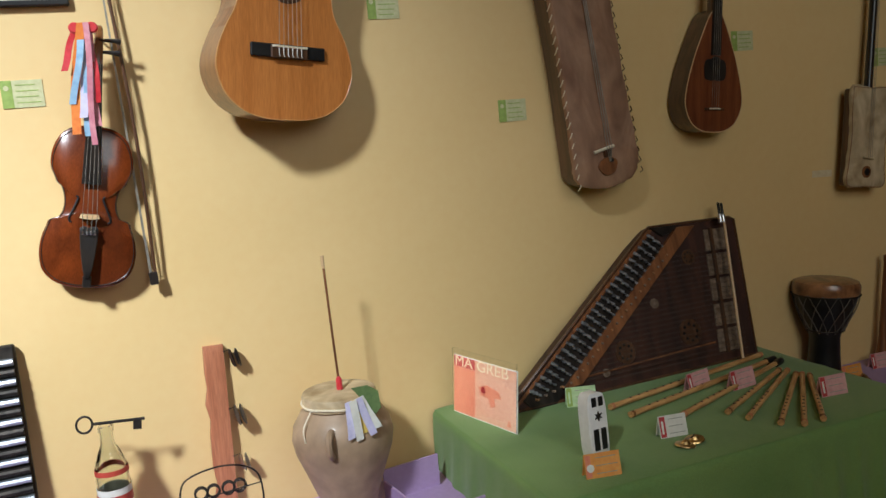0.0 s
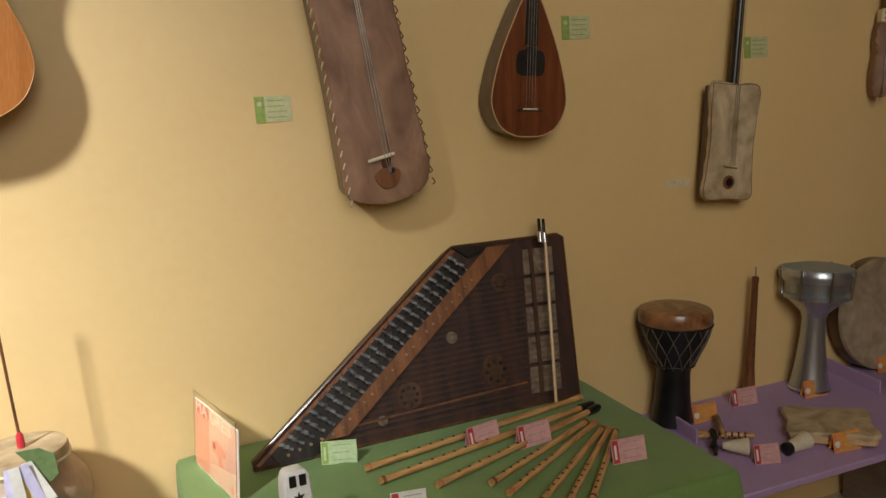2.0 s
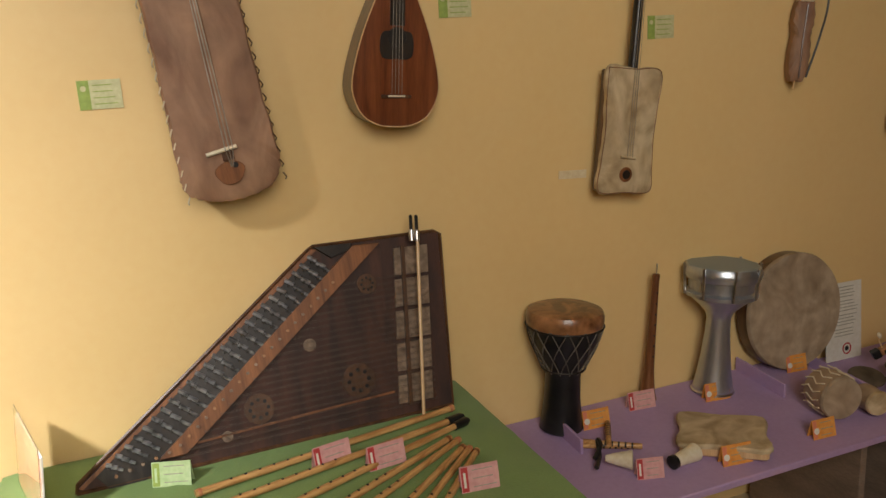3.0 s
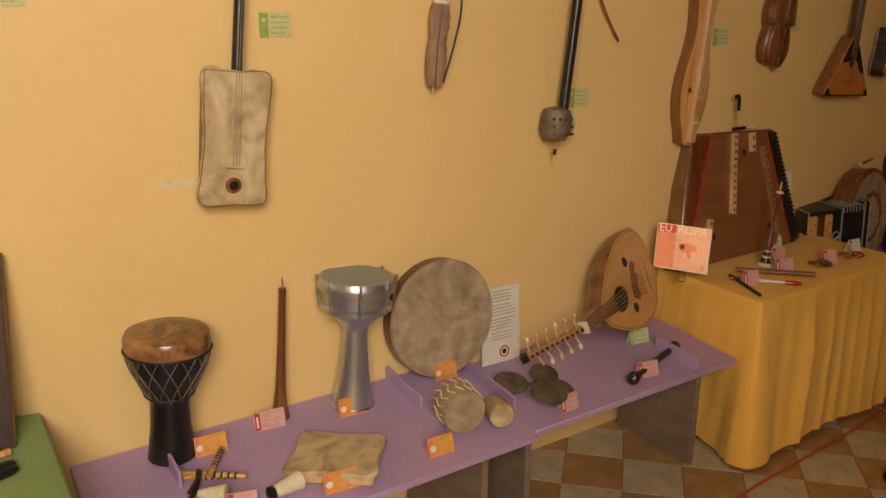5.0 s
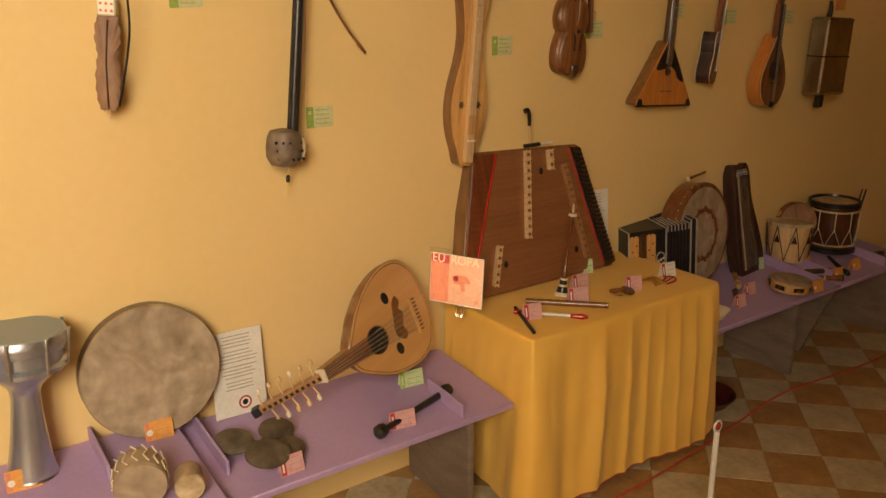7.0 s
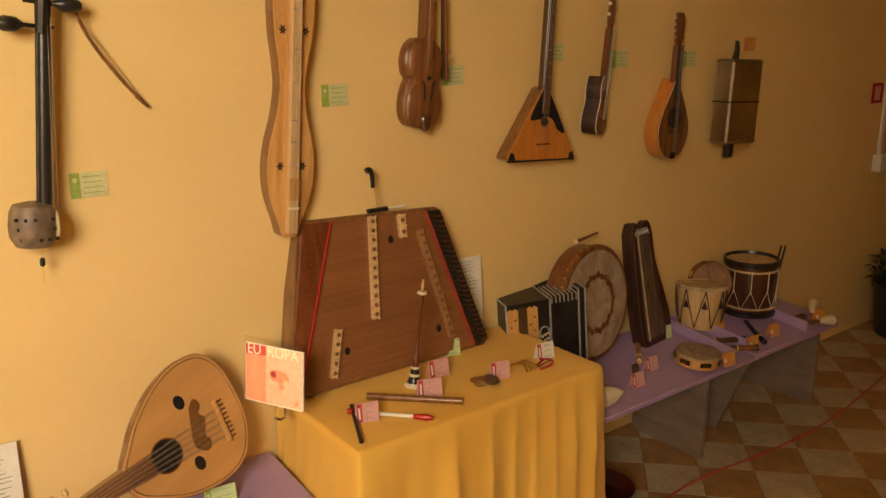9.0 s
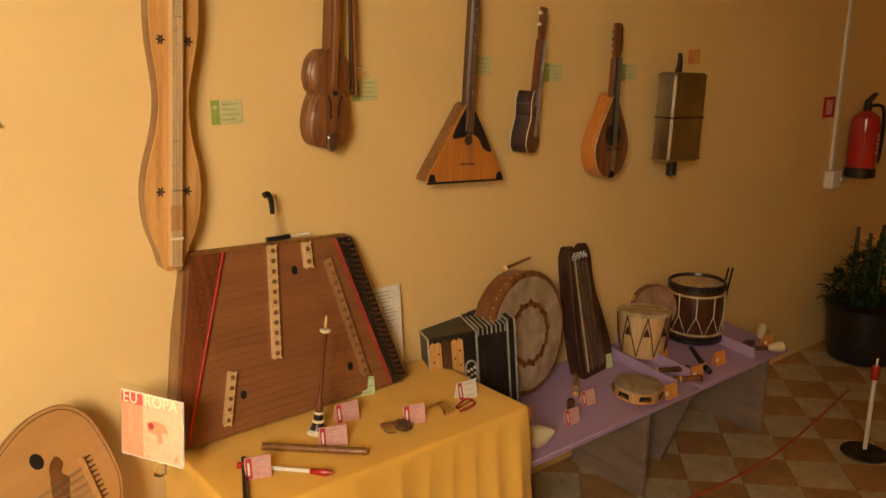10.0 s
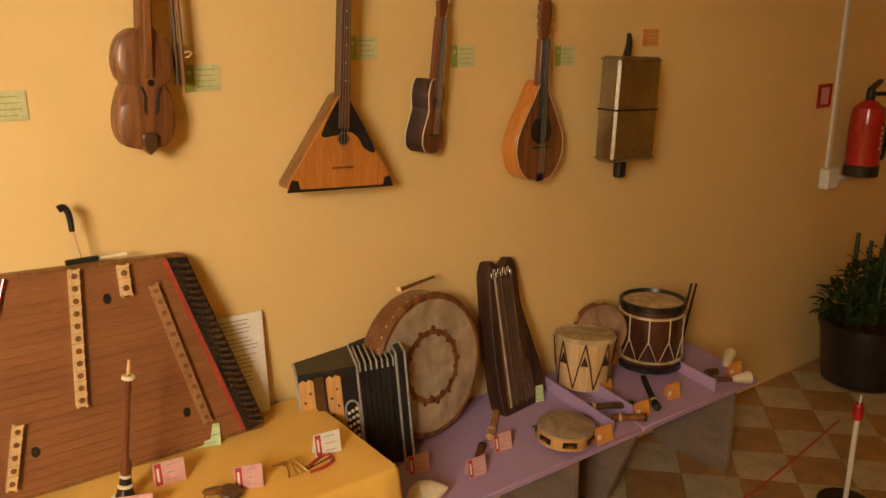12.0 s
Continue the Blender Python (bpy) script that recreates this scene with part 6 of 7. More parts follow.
pierced((0.273, 0.173), (0.302, 0.470), 0.022, 11)
pierced((0.112, 0.036), (0.146, 0.168), 0.020, 5)
pierced((0.402, 0.394), (0.403, 0.462), 0.024, 2)
pierced((0.538, 0.060), (0.462, 0.405), 0.020, 13, "slanted_bridge")
for x, z in ((0.362, 0.393), (0.170, 0.099), (0.496, 0.093)):
    part("sound_hole", slab([(x + 0.009 * math.cos(a), z + 0.012 * math.sin(a)) for a in [2 * math.pi * k / 16 for k in range(16)]], -0.0115, -0.0102, 0.0003), M_BLACK, sa)
for k in range(22):
    z = 0.025 + 0.43 * k / 21
    part("string", rod([(-0.012 + 0.12 * k / 21, -0.0265, z), (0.636 - 0.128 * k / 21, -0.0265, z)], 0.0004, 4), M_WALNUT, sa)
bm = bmesh.new()
for i in range(4):
    for k in range(20):
        disc(-0.014 + 0.104 * k / 20 + (0.004 + 0.016 * k / 20) * (i + 0.3), 0.03 + 0.021 * k, 0.0022, -0.0152, 0.001, 5, bm)
part("hitch_pins", bm, M_REDEDGE, sa)

hk = thing("tuning_hammer", "small tuning key with black grip standing on hammered zither", "tuning key", pose(4.075, -0.035, YZ + 0.478))
part("grip", rod(curve_pts([(-0.012, -0.01, 0.125), (0.0, -0.01, 0.128), (0.008, -0.01, 0.11), (0.010, -0.01, 0.075)], 5), 0.0085, 10, r2=0.006), M_BLACK, hk)
part("shank", rod([(0.010, -0.01, 0.08), (0.020, -0.01, 0.012)], 0.003, 8), M_PINE, hk)
part("cross_bar", rod([(-0.012, -0.012, 0.008), (0.055, -0.012, 0.008)], 0.007, 8), M_BLACK, hk)
part("pale_bar", rod([(0.055, -0.012, 0.008), (0.115, -0.012, 0.008)], 0.0025, 8, r2=0.005), M_BONE, hk)

sm = thing("ringed_reed_pipe", "slender dark reed pipe with white rings on yellow cloth", "reed pipe", pose(4.082, -0.235, YZ + 0.002, 0, 7.5, 0))
part("bell", lathe([(0.028, 0), (0.029, 0.004), (0.024, 0.010), (0.012, 0.016)], 24), M_BONE, sm)
part("lower_body", lathe([(0.021, 0.010), (0.017, 0.02), (0.013, 0.04), (0.011, 0.06)], 20), M_EBONY, sm)
for z, r in ((0.030, 0.0165), (0.052, 0.0125), (0.075, 0.010), (0.272, 0.014)):
    part("white_ring", lathe([(r * 0.8, z), (r, z + 0.002), (r, z + 0.007), (r * 0.8, z + 0.009)], 20), M_BONE, sm)
part("upper_body", lathe([(0.011, 0.06), (0.012, 0.085), (0.0055, 0.10), (0.0055, 0.24), (0.008, 0.25), (0.006, 0.272), (0.003, 0.285)], 18), M_MAHOG, sm)
part("reed", lathe([(0.003, 0.28), (0.0045, 0.295), (0.003, 0.312), (0.0035, 0.315)], 10), M_PINE, sm)

for a, b, r, mm, lab, nm, holes in (((3.93, -0.225), (4.12, -0.415), 0.0095, M_SIDE, "brown wooden side-blown flute lying on the yellow cloth", "wooden_flute", 6),
                                    ((3.87, -0.245), (3.785, -0.435), 0.006, M_EBONY, "short black pipe lying on the yellow cloth", "black_pipe", 4)):
    L, ang = math.hypot(b[0] - a[0], b[1] - a[1]), math.degrees(math.atan2(b[1] - a[1], b[0] - a[0]))
    w_ = thing(nm, lab, "flute", pose(a[0], a[1], YZ + r + 0.002, 0, 0, ang))
    part("tube", lathe([(r * 0.6, 0), (r, 0.001), (r, L - 0.001), (r * 0.6, L)], 14, m=pose(0, 0, 0, 0, 90, 0)), mm, w_)
    for k in range(holes):
        part("finger_hole", lathe([(0.0028, 0), (0.0028, 0.001)], 8, m=pose(L * (0.2 + 0.6 * k / holes), 0, r - 0.0003)), M_BLACK, w_)
wf = thing("white_whistle", "thin white whistle with red ends lying on the yellow cloth", "whistle", pose(3.865, -0.29, YZ + 0.008, 0, 0, -48))
part("tube", lathe([(0.0045, 0), (0.0055, 0.02), (0.0055, 0.15), (0.005, 0.17)], 12, m=pose(0, 0, 0, 0, 90, 0)), M_WHITE, wf)
part("red_mouthpiece", lathe([(0.008, -0.03), (0.0065, 0.0), (0.0062, 0.015)], 12, m=pose(0, 0, 0, 0, 90, 0)), M_REDP, wf)
part("red_tip", lathe([(0.0065, 0.15), (0.0095, 0.185), (0.004, 0.205)], 12, m=pose(0, 0, 0, 0, 90, 0)), M_REDP, wf)

sc = thing("spoon_castanets", "pair of small carved wooden shell castanets lying on the yellow cloth", "castanets", pose(4.265, -0.36, YZ + 0.006))
for x, y, a, mm in ((0, 0.0, 10, M_WALNUT), (-0.025, 0.022, -20, M_CARVED)):
    part("shell", lathe([(0.004, 0), (0.022, 0.002), (0.026, 0.008), (0.022, 0.013), (0.003, 0.014)], 18, m=pose(x, y, 0.002, a, 6, 0)), mm, sc)
part("cord", rod(curve_pts([(-0.02, 0.02, 0.016), (-0.045, 0.02, 0.01), (-0.05, 0.0, 0.004), (-0.03, -0.01, 0.002)], 5), 0.0015, 5), M_CARVED, sc)
jh = thing("mouth_harp", "small dark metal mouth harps lying on the yellow cloth", "mouth harp", pose(4.49, -0.355, YZ + 0.004))
part("frame_loop", rod(curve_pts([(-0.04, -0.02, 0), (-0.01, -0.022, 0.002), (0.018, -0.012, 0.002), (0.030, 0.01, 0.002), (0.020, 0.026, 0.002), (0.0, 0.02, 0.002), (-0.03, 0.006, 0)], 6), 0.0036, 8), M_RED, jh)
part("tongue", rod([(0.03, 0.01, 0.002), (-0.04, -0.008, 0.002), (-0.045, -0.008, 0.012)], 0.0016, 6), M_IRON, jh)
jg = thing("jingle_string", "small bunch of bent brass wires lying on the yellow cloth", "jingles", pose(4.42, -0.335, YZ + 0.005))
for k in range(4):
    part("wire", rod(curve_pts([(-0.03 + 0.012 * k, 0.03, 0.002), (-0.01 + 0.006 * k, 0.0, 0.012 + 0.006 * (k % 2)), (-0.02 + 0.015 * k, -0.035, 0.002)], 4), 0.0028, 6), M_BRASS, jg)

# ---- benches in the far part ----
an = thing("concertina", "black and pale wood button concertina with opened bellows on the bench", "concertina", pose(4.775, -0.085, on(BC, -0.115) - 0.006, 0, -4, -21) @ Matrix.Diagonal((0.88, 0.85, 0.90, 1)))
part("left_case", bar((-0.20, -0.085, 0.0), (-0.02, 0.10, 0.345), 0.004), M_BLACK, an)
part("right_case", bar((0.10, -0.085, 0.0), (0.128, 0.10, 0.365), 0.004), M_BLACK, an)
for x in (-0.20, -0.02, 0.10, 0.128):
    h = 0.345 if x < 0.05 else 0.365
    part("silver_edge", rod([(x, -0.087, 0.001), (x, -0.087, h), (x, 0.10, h)], 0.0040, 6), M_NICKEL, an)
for x0, x1 in ((-0.196, -0.152), (-0.118, -0.072)):
    part("wood_panel", slab([(x0, 0.02), (x1, 0.02), (x1, 0.322), ((x0 + x1) / 2 + 0.008, 0.330), ((x0 + x1) / 2, 0.322), ((x0 + x1) / 2 - 0.008, 0.330), (x0, 0.322)], -0.090, -0.0855, 0.001), M_MAPLE, an)
    bm = bmesh.new()
    for k in range(9):
        disc((x0 + x1) / 2 + 0.009 * (-1) ** k, 0.07 + 0.027 * k, 0.0042, -0.0915, 0.002, 8, bm)
    part("panel_holes", bm, M_WALNUT, an)
part("hand_strap", bar((-0.150, -0.102, 0.02), (-0.120, -0.0855, 0.335), 0.004), M_WALNUT, an)
for k in range(7):
    x = -0.019 + 0.017 * k
    part("bellows_fold", slab([(x, 0.004), (x + 0.0085, 0.0), (x + 0.017, 0.004), (x + 0.017, 0.342), (x + 0.0085, 0.352), (x, 0.342)], -0.082, 0.095, 0.003), M_BLACK, an)
    part("fold_corner", rod([(x + 0.0085, 0.06, 0.3525), (x + 0.0085, -0.084, 0.352), (x + 0.0085, -0.084, 0.325)], 0.0030, 6), M_NICKEL, an)
for i in range(7):
    for k in range(3):
        part("button", disc(-0.058 + 0.012 * k, 0.07 + 0.022 * i + 0.005 * k, 0.0052, -0.093, 0.006, 8), M_BONE, an)
part("button_frame", rod(curve_pts([(-0.068, -0.089, 0.04), (-0.068, -0.089, 0.20), (-0.058, -0.088, 0.235), (-0.036, -0.088, 0.235), (-0.026, -0.088, 0.20), (-0.026, -0.088, 0.04)], 4), 0.0034, 6), M_NICKEL, an)
part("folded_strap", rod(curve_pts([(-0.02, 0.06, 0.350), (0.04, 0.065, 0.362), (0.10, 0.06, 0.362)], 5), 0.009, 8), M_EBONY, an)

bh = thing("framed_bass_drum", "deep round drum with red brown shell and painted wreath", "drum", pose(4.965, -0.085, on(BC, -0.085) + 0.220, -5, 0, 6) @ Matrix.Diagonal((0.92, 0.9, 1.0, 1)))
part("shell", lathe([(0.205, 0.0), (0.208, 0.004), (0.208, 0.085)], 48, m=pose(0, 0.06, 0, 90, 0, 0), cap=False), M_MAHOG, bh)
part("skin", lathe([(0.205, 0.0), (0.2, 0.002), (0.002, 0.002)], 48, m=pose(0, 0.06, 0, 90, 0, 0), cap=False), M_SKIND, bh)
part("hoop", lathe([(0.208, 0.070), (0.214, 0.074), (0.214, 0.092), (0.206, 0.098), (0.19, 0.098)], 48, m=pose(0, 0.06, 0, 90, 0, 0), cap=False), M_CARVED, bh)
part("front_skin", lathe([(0.205, 0.096), (0.19, 0.099), (0.10, 0.0995), (0.002, 0.0995)], 48, m=pose(0, 0.06, 0, 90, 0, 0)), M_SKIND, bh)
part("wreath", ring(0, 0, 0.094, 0.110, -0.0415, 0.0015), M_CARVED, bh)
bm, rnd = bmesh.new(), random.Random(9)
for k in range(26):
    a = 2 * math.pi * k / 26
    r = 0.103 + 0.008 * (-1) ** k
    disc(r * math.cos(a), r * math.sin(a), rnd.uniform(0.005, 0.011), -0.0425, 0.002, 7, bm)
part("wreath_leaves", bm, M_MAHOG, bh)
bm = bmesh.new()
for k in range(40):
    a = 2 * math.pi * k / 40
    lathe([(0.0032, 0), (0.0032, 0.002)], 6, bm, pose(0.2135 * math.cos(a), -0.024, 0.2135 * math.sin(a), 0, 90 - math.degrees(a), 0))
part("tacks", bm, M_BRASS, bh)
bt = thing("drum_beater", "pale wooden beater lying on top of the round drum", "beater", pose(4.925, -0.08, on(BC, -0.08) + 0.462, 0, -3, 10) @ Matrix.Diagonal((0.8, 1, 1, 1)))
part("stick", rod([(-0.05, 0, 0), (0.12, 0, 0.0)], 0.006, 8, r2=0.004), M_CARVED, bt)
part("head", lathe([(0.003, -0.008), (0.011, 0), (0.003, 0.01)], 10, m=pose(-0.055, 0, 0, 0, 90, 0)), M_PINE, bt)

zt = thing("wing_zither", "tall dark zither with looped pins leaning on the wall", "zither", pose(5.225, -0.135, on(BC, -0.135) + 0.002, -12, 2, 6) @ Matrix.Diagonal((0.84, 1, 0.96, 1)))
part("case", slab(curve_pts([(0.0, 0.0), (0.19, 0.0), (0.225, 0.08), (0.195, 0.20), (0.15, 0.34), (0.145, 0.46), (0.12, 0.50), (0.07, 0.47), (0.0, 0.465)], 5, True), -0.010, 0.045, 0.003), M_DARK, zt)
part("soundboard", slab([(0.02, 0.02), (0.17, 0.03), (0.12, 0.44), (0.02, 0.44)], -0.014, -0.009, 0.001), M_WALNUT, zt)
for x in (0.03, 0.062, 0.115):
    part("long_rib", rod([(x, -0.016, 0.02), (x - 0.01, -0.016, 0.45)], 0.004, 6), M_SKIND if x < 0.05 else M_WALNUT, zt)
part("sound_hole", disc(0.15, 0.17, 0.014, -0.0155, 0.001), M_BLACK, zt)
bm = bmesh.new()
for k in range(9):
    x = 0.004 + 0.012 * k
    rod([(x + 0.006 * math.cos(a), -0.02, 0.455 + 0.006 * (k % 2) * 2 + 0.008 * math.sin(a)) for a in [2 * math.pi * j / 10 for j in range(11)]], 0.0016, 5, bm)
part("looped_pins", bm, M_STEEL, zt)
strings(zt, 10, (0.055, -0.0185, 0.44), (0.085, -0.0185, 0.03), 0.07, 0.10, 0.0005)

wd = thing("rope_drum", "pale wooden rope drum with dark leather tabs standing on the bench", "drum", pose(5.58, -0.125, on(BC, -0.125) + 0.004, -3, 5, 0) @ Matrix.Diagonal((0.92, 0.92, 0.82, 1)))
part("shell", lathe([(0.088, 0), (0.090, 0.006), (0.098, 0.10), (0.104, 0.20), (0.104, 0.205)], 36), M_PINE, wd)
part("skin_hoop", lathe([(0.105, 0.196), (0.110, 0.198), (0.110, 0.214), (0.104, 0.217), (0.10, 0.213), (0.002, 0.213)], 36), M_SKINL, wd)
bm = bmesh.new()
for k in range(8):
    for s in (-1, 1):
        a0, a1 = 2 * math.pi * k / 8, 2 * math.pi * (k + 0.5 * s) / 8
        rod([(0.111 * math.cos(a0), 0.111 * math.sin(a0), 0.20), (0.105 * math.cos((a0 + a1) / 2), 0.105 * math.sin((a0 + a1) / 2), 0.105), (0.093 * math.cos(a1), 0.093 * math.sin(a1), 0.01)], 0.0024, 5, bm)
part("rope", bm, M_WALNUT, wd)
for k in range(8):
    a = 2 * math.pi * (k + 0.0) / 8
    tab = part("leather_tab", slab([(-0.014, -0.02), (0.014, -0.02), (0.0, 0.022)], -0.002, 0.002, 0.001), M_DARK, wd)
    tab.matrix_basis = pose(0.1045 * math.cos(a), 0.1045 * math.sin(a), 0.13, 0, 0, math.degrees(a) + 90)

ut = thing("small_tambourine", "small tambourine with jingles standing on edge behind the pale drum", "tambourine", pose(5.725, -0.060, on(BC, -0.060) + 0.135, -6, 0, 0) @ pose(0, 0, 0, 0, 0, -30) @ Matrix.Diagonal((0.92, 1, 0.95, 1)))
part("frame", lathe([(0.092, 0), (0.099, 0.0), (0.099, 0.042), (0.092, 0.042)], 36, m=pose(0, 0.02, 0, 90, 0, 0), cap=False), M_CARVED, ut)
part("skin", lathe([(0.099, 0.04), (0.095, 0.0435), (0.002, 0.0435)], 36, m=pose(0, 0.02, 0, 90, 0, 0)), M_SKIN, ut)
for k in range(6):
    a = 2 * math.pi * (k + 0.5) / 6
    part("jingle", lathe([(0.016, -0.002), (0.004, 0.002), (0.016, 0.004)], 12, m=pose(0.097 * math.cos(a), 0.0, 0.097 * math.sin(a), 0, 90 - math.degrees(a), 0)), M_BRASS, ut)

sn = thing("side_drum", "dark red-brown side drum with a pale head and black rims", "drum", pose(5.905, -0.135, on(BC, -0.135) + 0.003) @ Matrix.Diagonal((0.78, 0.78, 0.78, 1)))
part("shell", lathe([(0.136, 0.03), (0.137, 0.035), (0.137, 0.27), (0.136, 0.275)], 44), M_DRUMRED, sn)
for z in (0.0, 0.278):
    part("black_hoop", lathe([(0.138, z), (0.147, z + 0.002), (0.147, z + 0.026), (0.138, z + 0.030), (0.134, z + 0.016)], 44, cap=False), M_EBONY, sn)
for z in (0.044, 0.248):
    part("silver_hoop", lathe([(0.139, z), (0.147, z + 0.002), (0.147, z + 0.010), (0.139, z + 0.012)], 44, cap=False), M_SKINL, sn)
part("head", lathe([(0.137, 0.288), (0.134, 0.291), (0.002, 0.291)], 44), M_SKINL, sn)
part("lower_head", lathe([(0.136, 0.026), (0.002, 0.024)], 44), M_SKINL, sn)
for k in range(10):
    a = 2 * math.pi * k / 10
    part("tension_rod", rod([(0.146 * math.cos(a), 0.146 * math.sin(a), 0.262), (0.146 * math.cos(a), 0.146 * math.sin(a), 0.14)], 0.0030, 6), M_BONE, sn)
    b = a + 0.31
    part("cord", rod([(0.144 * math.cos(a), 0.144 * math.sin(a), 0.15), (0.144 * math.cos(b), 0.144 * math.sin(b), 0.045), (0.144 * math.cos(a + 0.628), 0.144 * math.sin(a + 0.628), 0.15)], 0.0022, 5), M_BONE, sn)
ds = thing("drum_sticks", "pair of black drumsticks standing beside the side drum", "drumsticks", pose(6.045, -0.165, on(BC, -0.215)))
for d in (0.0, 0.012):
    part("stick", rod([(-0.02 - d, d, 0.0), (0.03 - d, -0.02 + d, 0.285)], 0.0055, 8, r2=0.004), M_EBONY, ds)

ft = thing("tambourine", "flat tambourine with pale skin lying on lilac bench", "tambourine", pose(5.31, -0.318, on(BC, -0.318) + 0.004, 4, 3, 20) @ Matrix.Diagonal((0.9, 0.8, 0.9, 1)))
part("frame", lathe([(0.098, 0), (0.104, 0.0), (0.104, 0.044), (0.098, 0.044)], 40, cap=False), M_MAPLE, ft)
part("skin", lathe([(0.1045, 0.040), (0.1045, 0.046), (0.098, 0.0475), (0.002, 0.0475)], 40), M_SKIND, ft)
for k in range(7):
    a = 2 * math.pi * k / 7 + 0.2
    sl = part("jingle_slot", bar((-0.026, -0.002, 0.012), (0.026, 0.001, 0.032), 0.002), M_BLACK, ft)
    sl.matrix_basis = pose(0.1045 * math.cos(a), 0.1045 * math.sin(a), 0, 0, 0, math.degrees(a) + 90)
    jn = part("jingle", lathe([(0.002, 0.019), (0.018, 0.022), (0.002, 0.025)], 14), M_BRASS, ft)
    jn.matrix_basis = pose(0.1035 * math.cos(a), 0.1035 * math.sin(a), 0)

for x, y, L, ang, mm, nm, lab in ((4.97, -0.31, 0.13, 40, M_CARVED, "wooden_clapper", "brown wooden clapper lying on the bench"), (5.10, -0.22, 0.20, 42, M_BAMBOO, "cane_rattle", "slim cane rattle lying on the bench"),
                                  (5.67, -0.37, 0.23, 52, M_IRON, "metal_scraper", "grey metal scraper lying on the bench"), (5.46, -0.24, 0.17, -30, M_WALNUT, "dark_stick", "dark wooden stick lying on the bench"),
                                  (5.50, -0.33, 0.11, -35, M_CARVED, "brown_pipe", "small brown pipe lying on the bench")):
    it = thing(nm, lab, "small instrument", pose(x, y, on(BC, y) + 0.014, 0, 0, ang))
    part("body", lathe([(0.005, 0), (0.012, 0.004), (0.010, L * 0.5), (0.013, L * 0.9), (0.006, L)], 12, m=pose(0, 0, 0, 0, 90, 0)), mm, it)
    part("binding", lathe([(0.013, L * 0.2), (0.013, L * 0.26)], 12, m=pose(0, 0, 0, 0, 90, 0)), M_PINE, it)
    part("end_cap", lathe([(0.013, L * 0.92), (0.014, L * 0.97), (0.006, L * 1.01)], 12, m=pose(0, 0, 0, 0, 90, 0)), M_BLACK, it)
ww = thing("maraca_pair", "two white headed rattles with dark cords lying on bench", "rattle", pose(6.055, -0.345, on(BC, -0.345) + 0.028) @ Matrix.Diagonal((0.8, 0.8, 0.8, 1)))
for m, L in ((pose(0.035, 0.02, 0.022, 0, 82, 25), 0.085), (pose(-0.025, -0.075, 0.0, 0, 90, -25), 0.06)):
    part("white_bell", lathe([(0.010, -0.02), (0.018, 0.0), (0.024, L * 0.6), (0.027, L), (0.018, L + 0.002)], 18, m=m), M_BONE, ww)
    part("dark_mouth", lathe([(0.020, L + 0.0025), (0.002, L + 0.003)], 18, m=m), M_BLACK, ww)
part("dark_body", rod(curve_pts([(-0.03, 0.02, 0.0), (-0.09, 0.03, 0.005), (-0.105, -0.02, 0.0), (-0.05, -0.07, 0.0)], 5), 0.016, 8, r2=0.010), M_WALNUT, ww)
sc2 = thing("sea_shell", "pale ridged sea shell resting on the bench beside the yellow cloth", "shell", pose(4.785, -0.345, on(BC, -0.345) + 0.016))
bm = lathe([(0.003, -0.05), (0.022, -0.035), (0.036, -0.01), (0.030, 0.02), (0.016, 0.045), (0.004, 0.06)], 18, m=pose(0, 0, 0.012, 0, 80, -25))
for v in bm.verts:
    v.co += v.co.normalized() * 0.004 * noise.noise(v.co * 60)
part("shell", bm, M_BONE, sc2)
# horn and crossed pipes on the first bench
bn = thing("bone_mouthpiece", "short bone coloured horn with dark ring on lilac bench", "horn", pose(2.075, -0.375, on(BA, -0.375) + 0.021, 0, 0, 12))
part("horn", lathe([(0.010, 0), (0.016, 0.02), (0.022, 0.07), (0.024, 0.085), (0.016, 0.088)], 20, m=pose(0, 0, 0, 0, 90, 0)), M_BONE, bn)
part("dark_ring", lathe([(0.012, -0.004), (0.018, 0.0), (0.018, 0.010), (0.012, 0.012)], 18, m=pose(0, 0, 0, 0, 90, 0)), M_BLACK, bn)
xp = thing("double_hornpipe", "crossed cane pipes tied with dark cord on lilac bench", "reed pipe", pose(1.985, -0.235, on(BA, -0.235) + 0.014))
for a, L, x, y, z in ((-38, 0.17, -0.07, 0.055, 0.006), (58, 0.13, -0.015, -0.02, 0.014), (-30, 0.15, -0.06, 0.035, 0.0)):
    m = pose(x, y, z, 0, 0, a) @ pose(0, 0, 0, 0, 90, 0)
    part("cane", lathe([(0.006, 0), (0.0072, 0.003), (0.0072, L), (0.006, L + 0.002)], 12, m=m), M_BAMBOO, xp)
    bm = bmesh.new()
    for k in range(6):
        lathe([(0.0078, L * (0.35 + 0.1 * k)), (0.0078, L * (0.35 + 0.1 * k) + 0.005)], 12, bm, m)
    part("cane_banding", bm, M_EBONY, xp)
part("pale_horn", lathe([(0.008, 0), (0.014, 0.02), (0.024, 0.065), (0.020, 0.067)], 16, m=pose(-0.055, -0.065, 0.010, 0, 0, -35) @ pose(0, 0, 0, 0, 90, 0)), M_BONE, xp)
part("cord", rod(curve_pts([(-0.07, -0.04, 0.0), (-0.04, -0.02, 0.02), (-0.03, 0.01, 0.02), (-0.05, -0.03, 0.0), (-0.09, -0.08, 0.0)], 5), 0.006, 7), M_BLACK, xp)

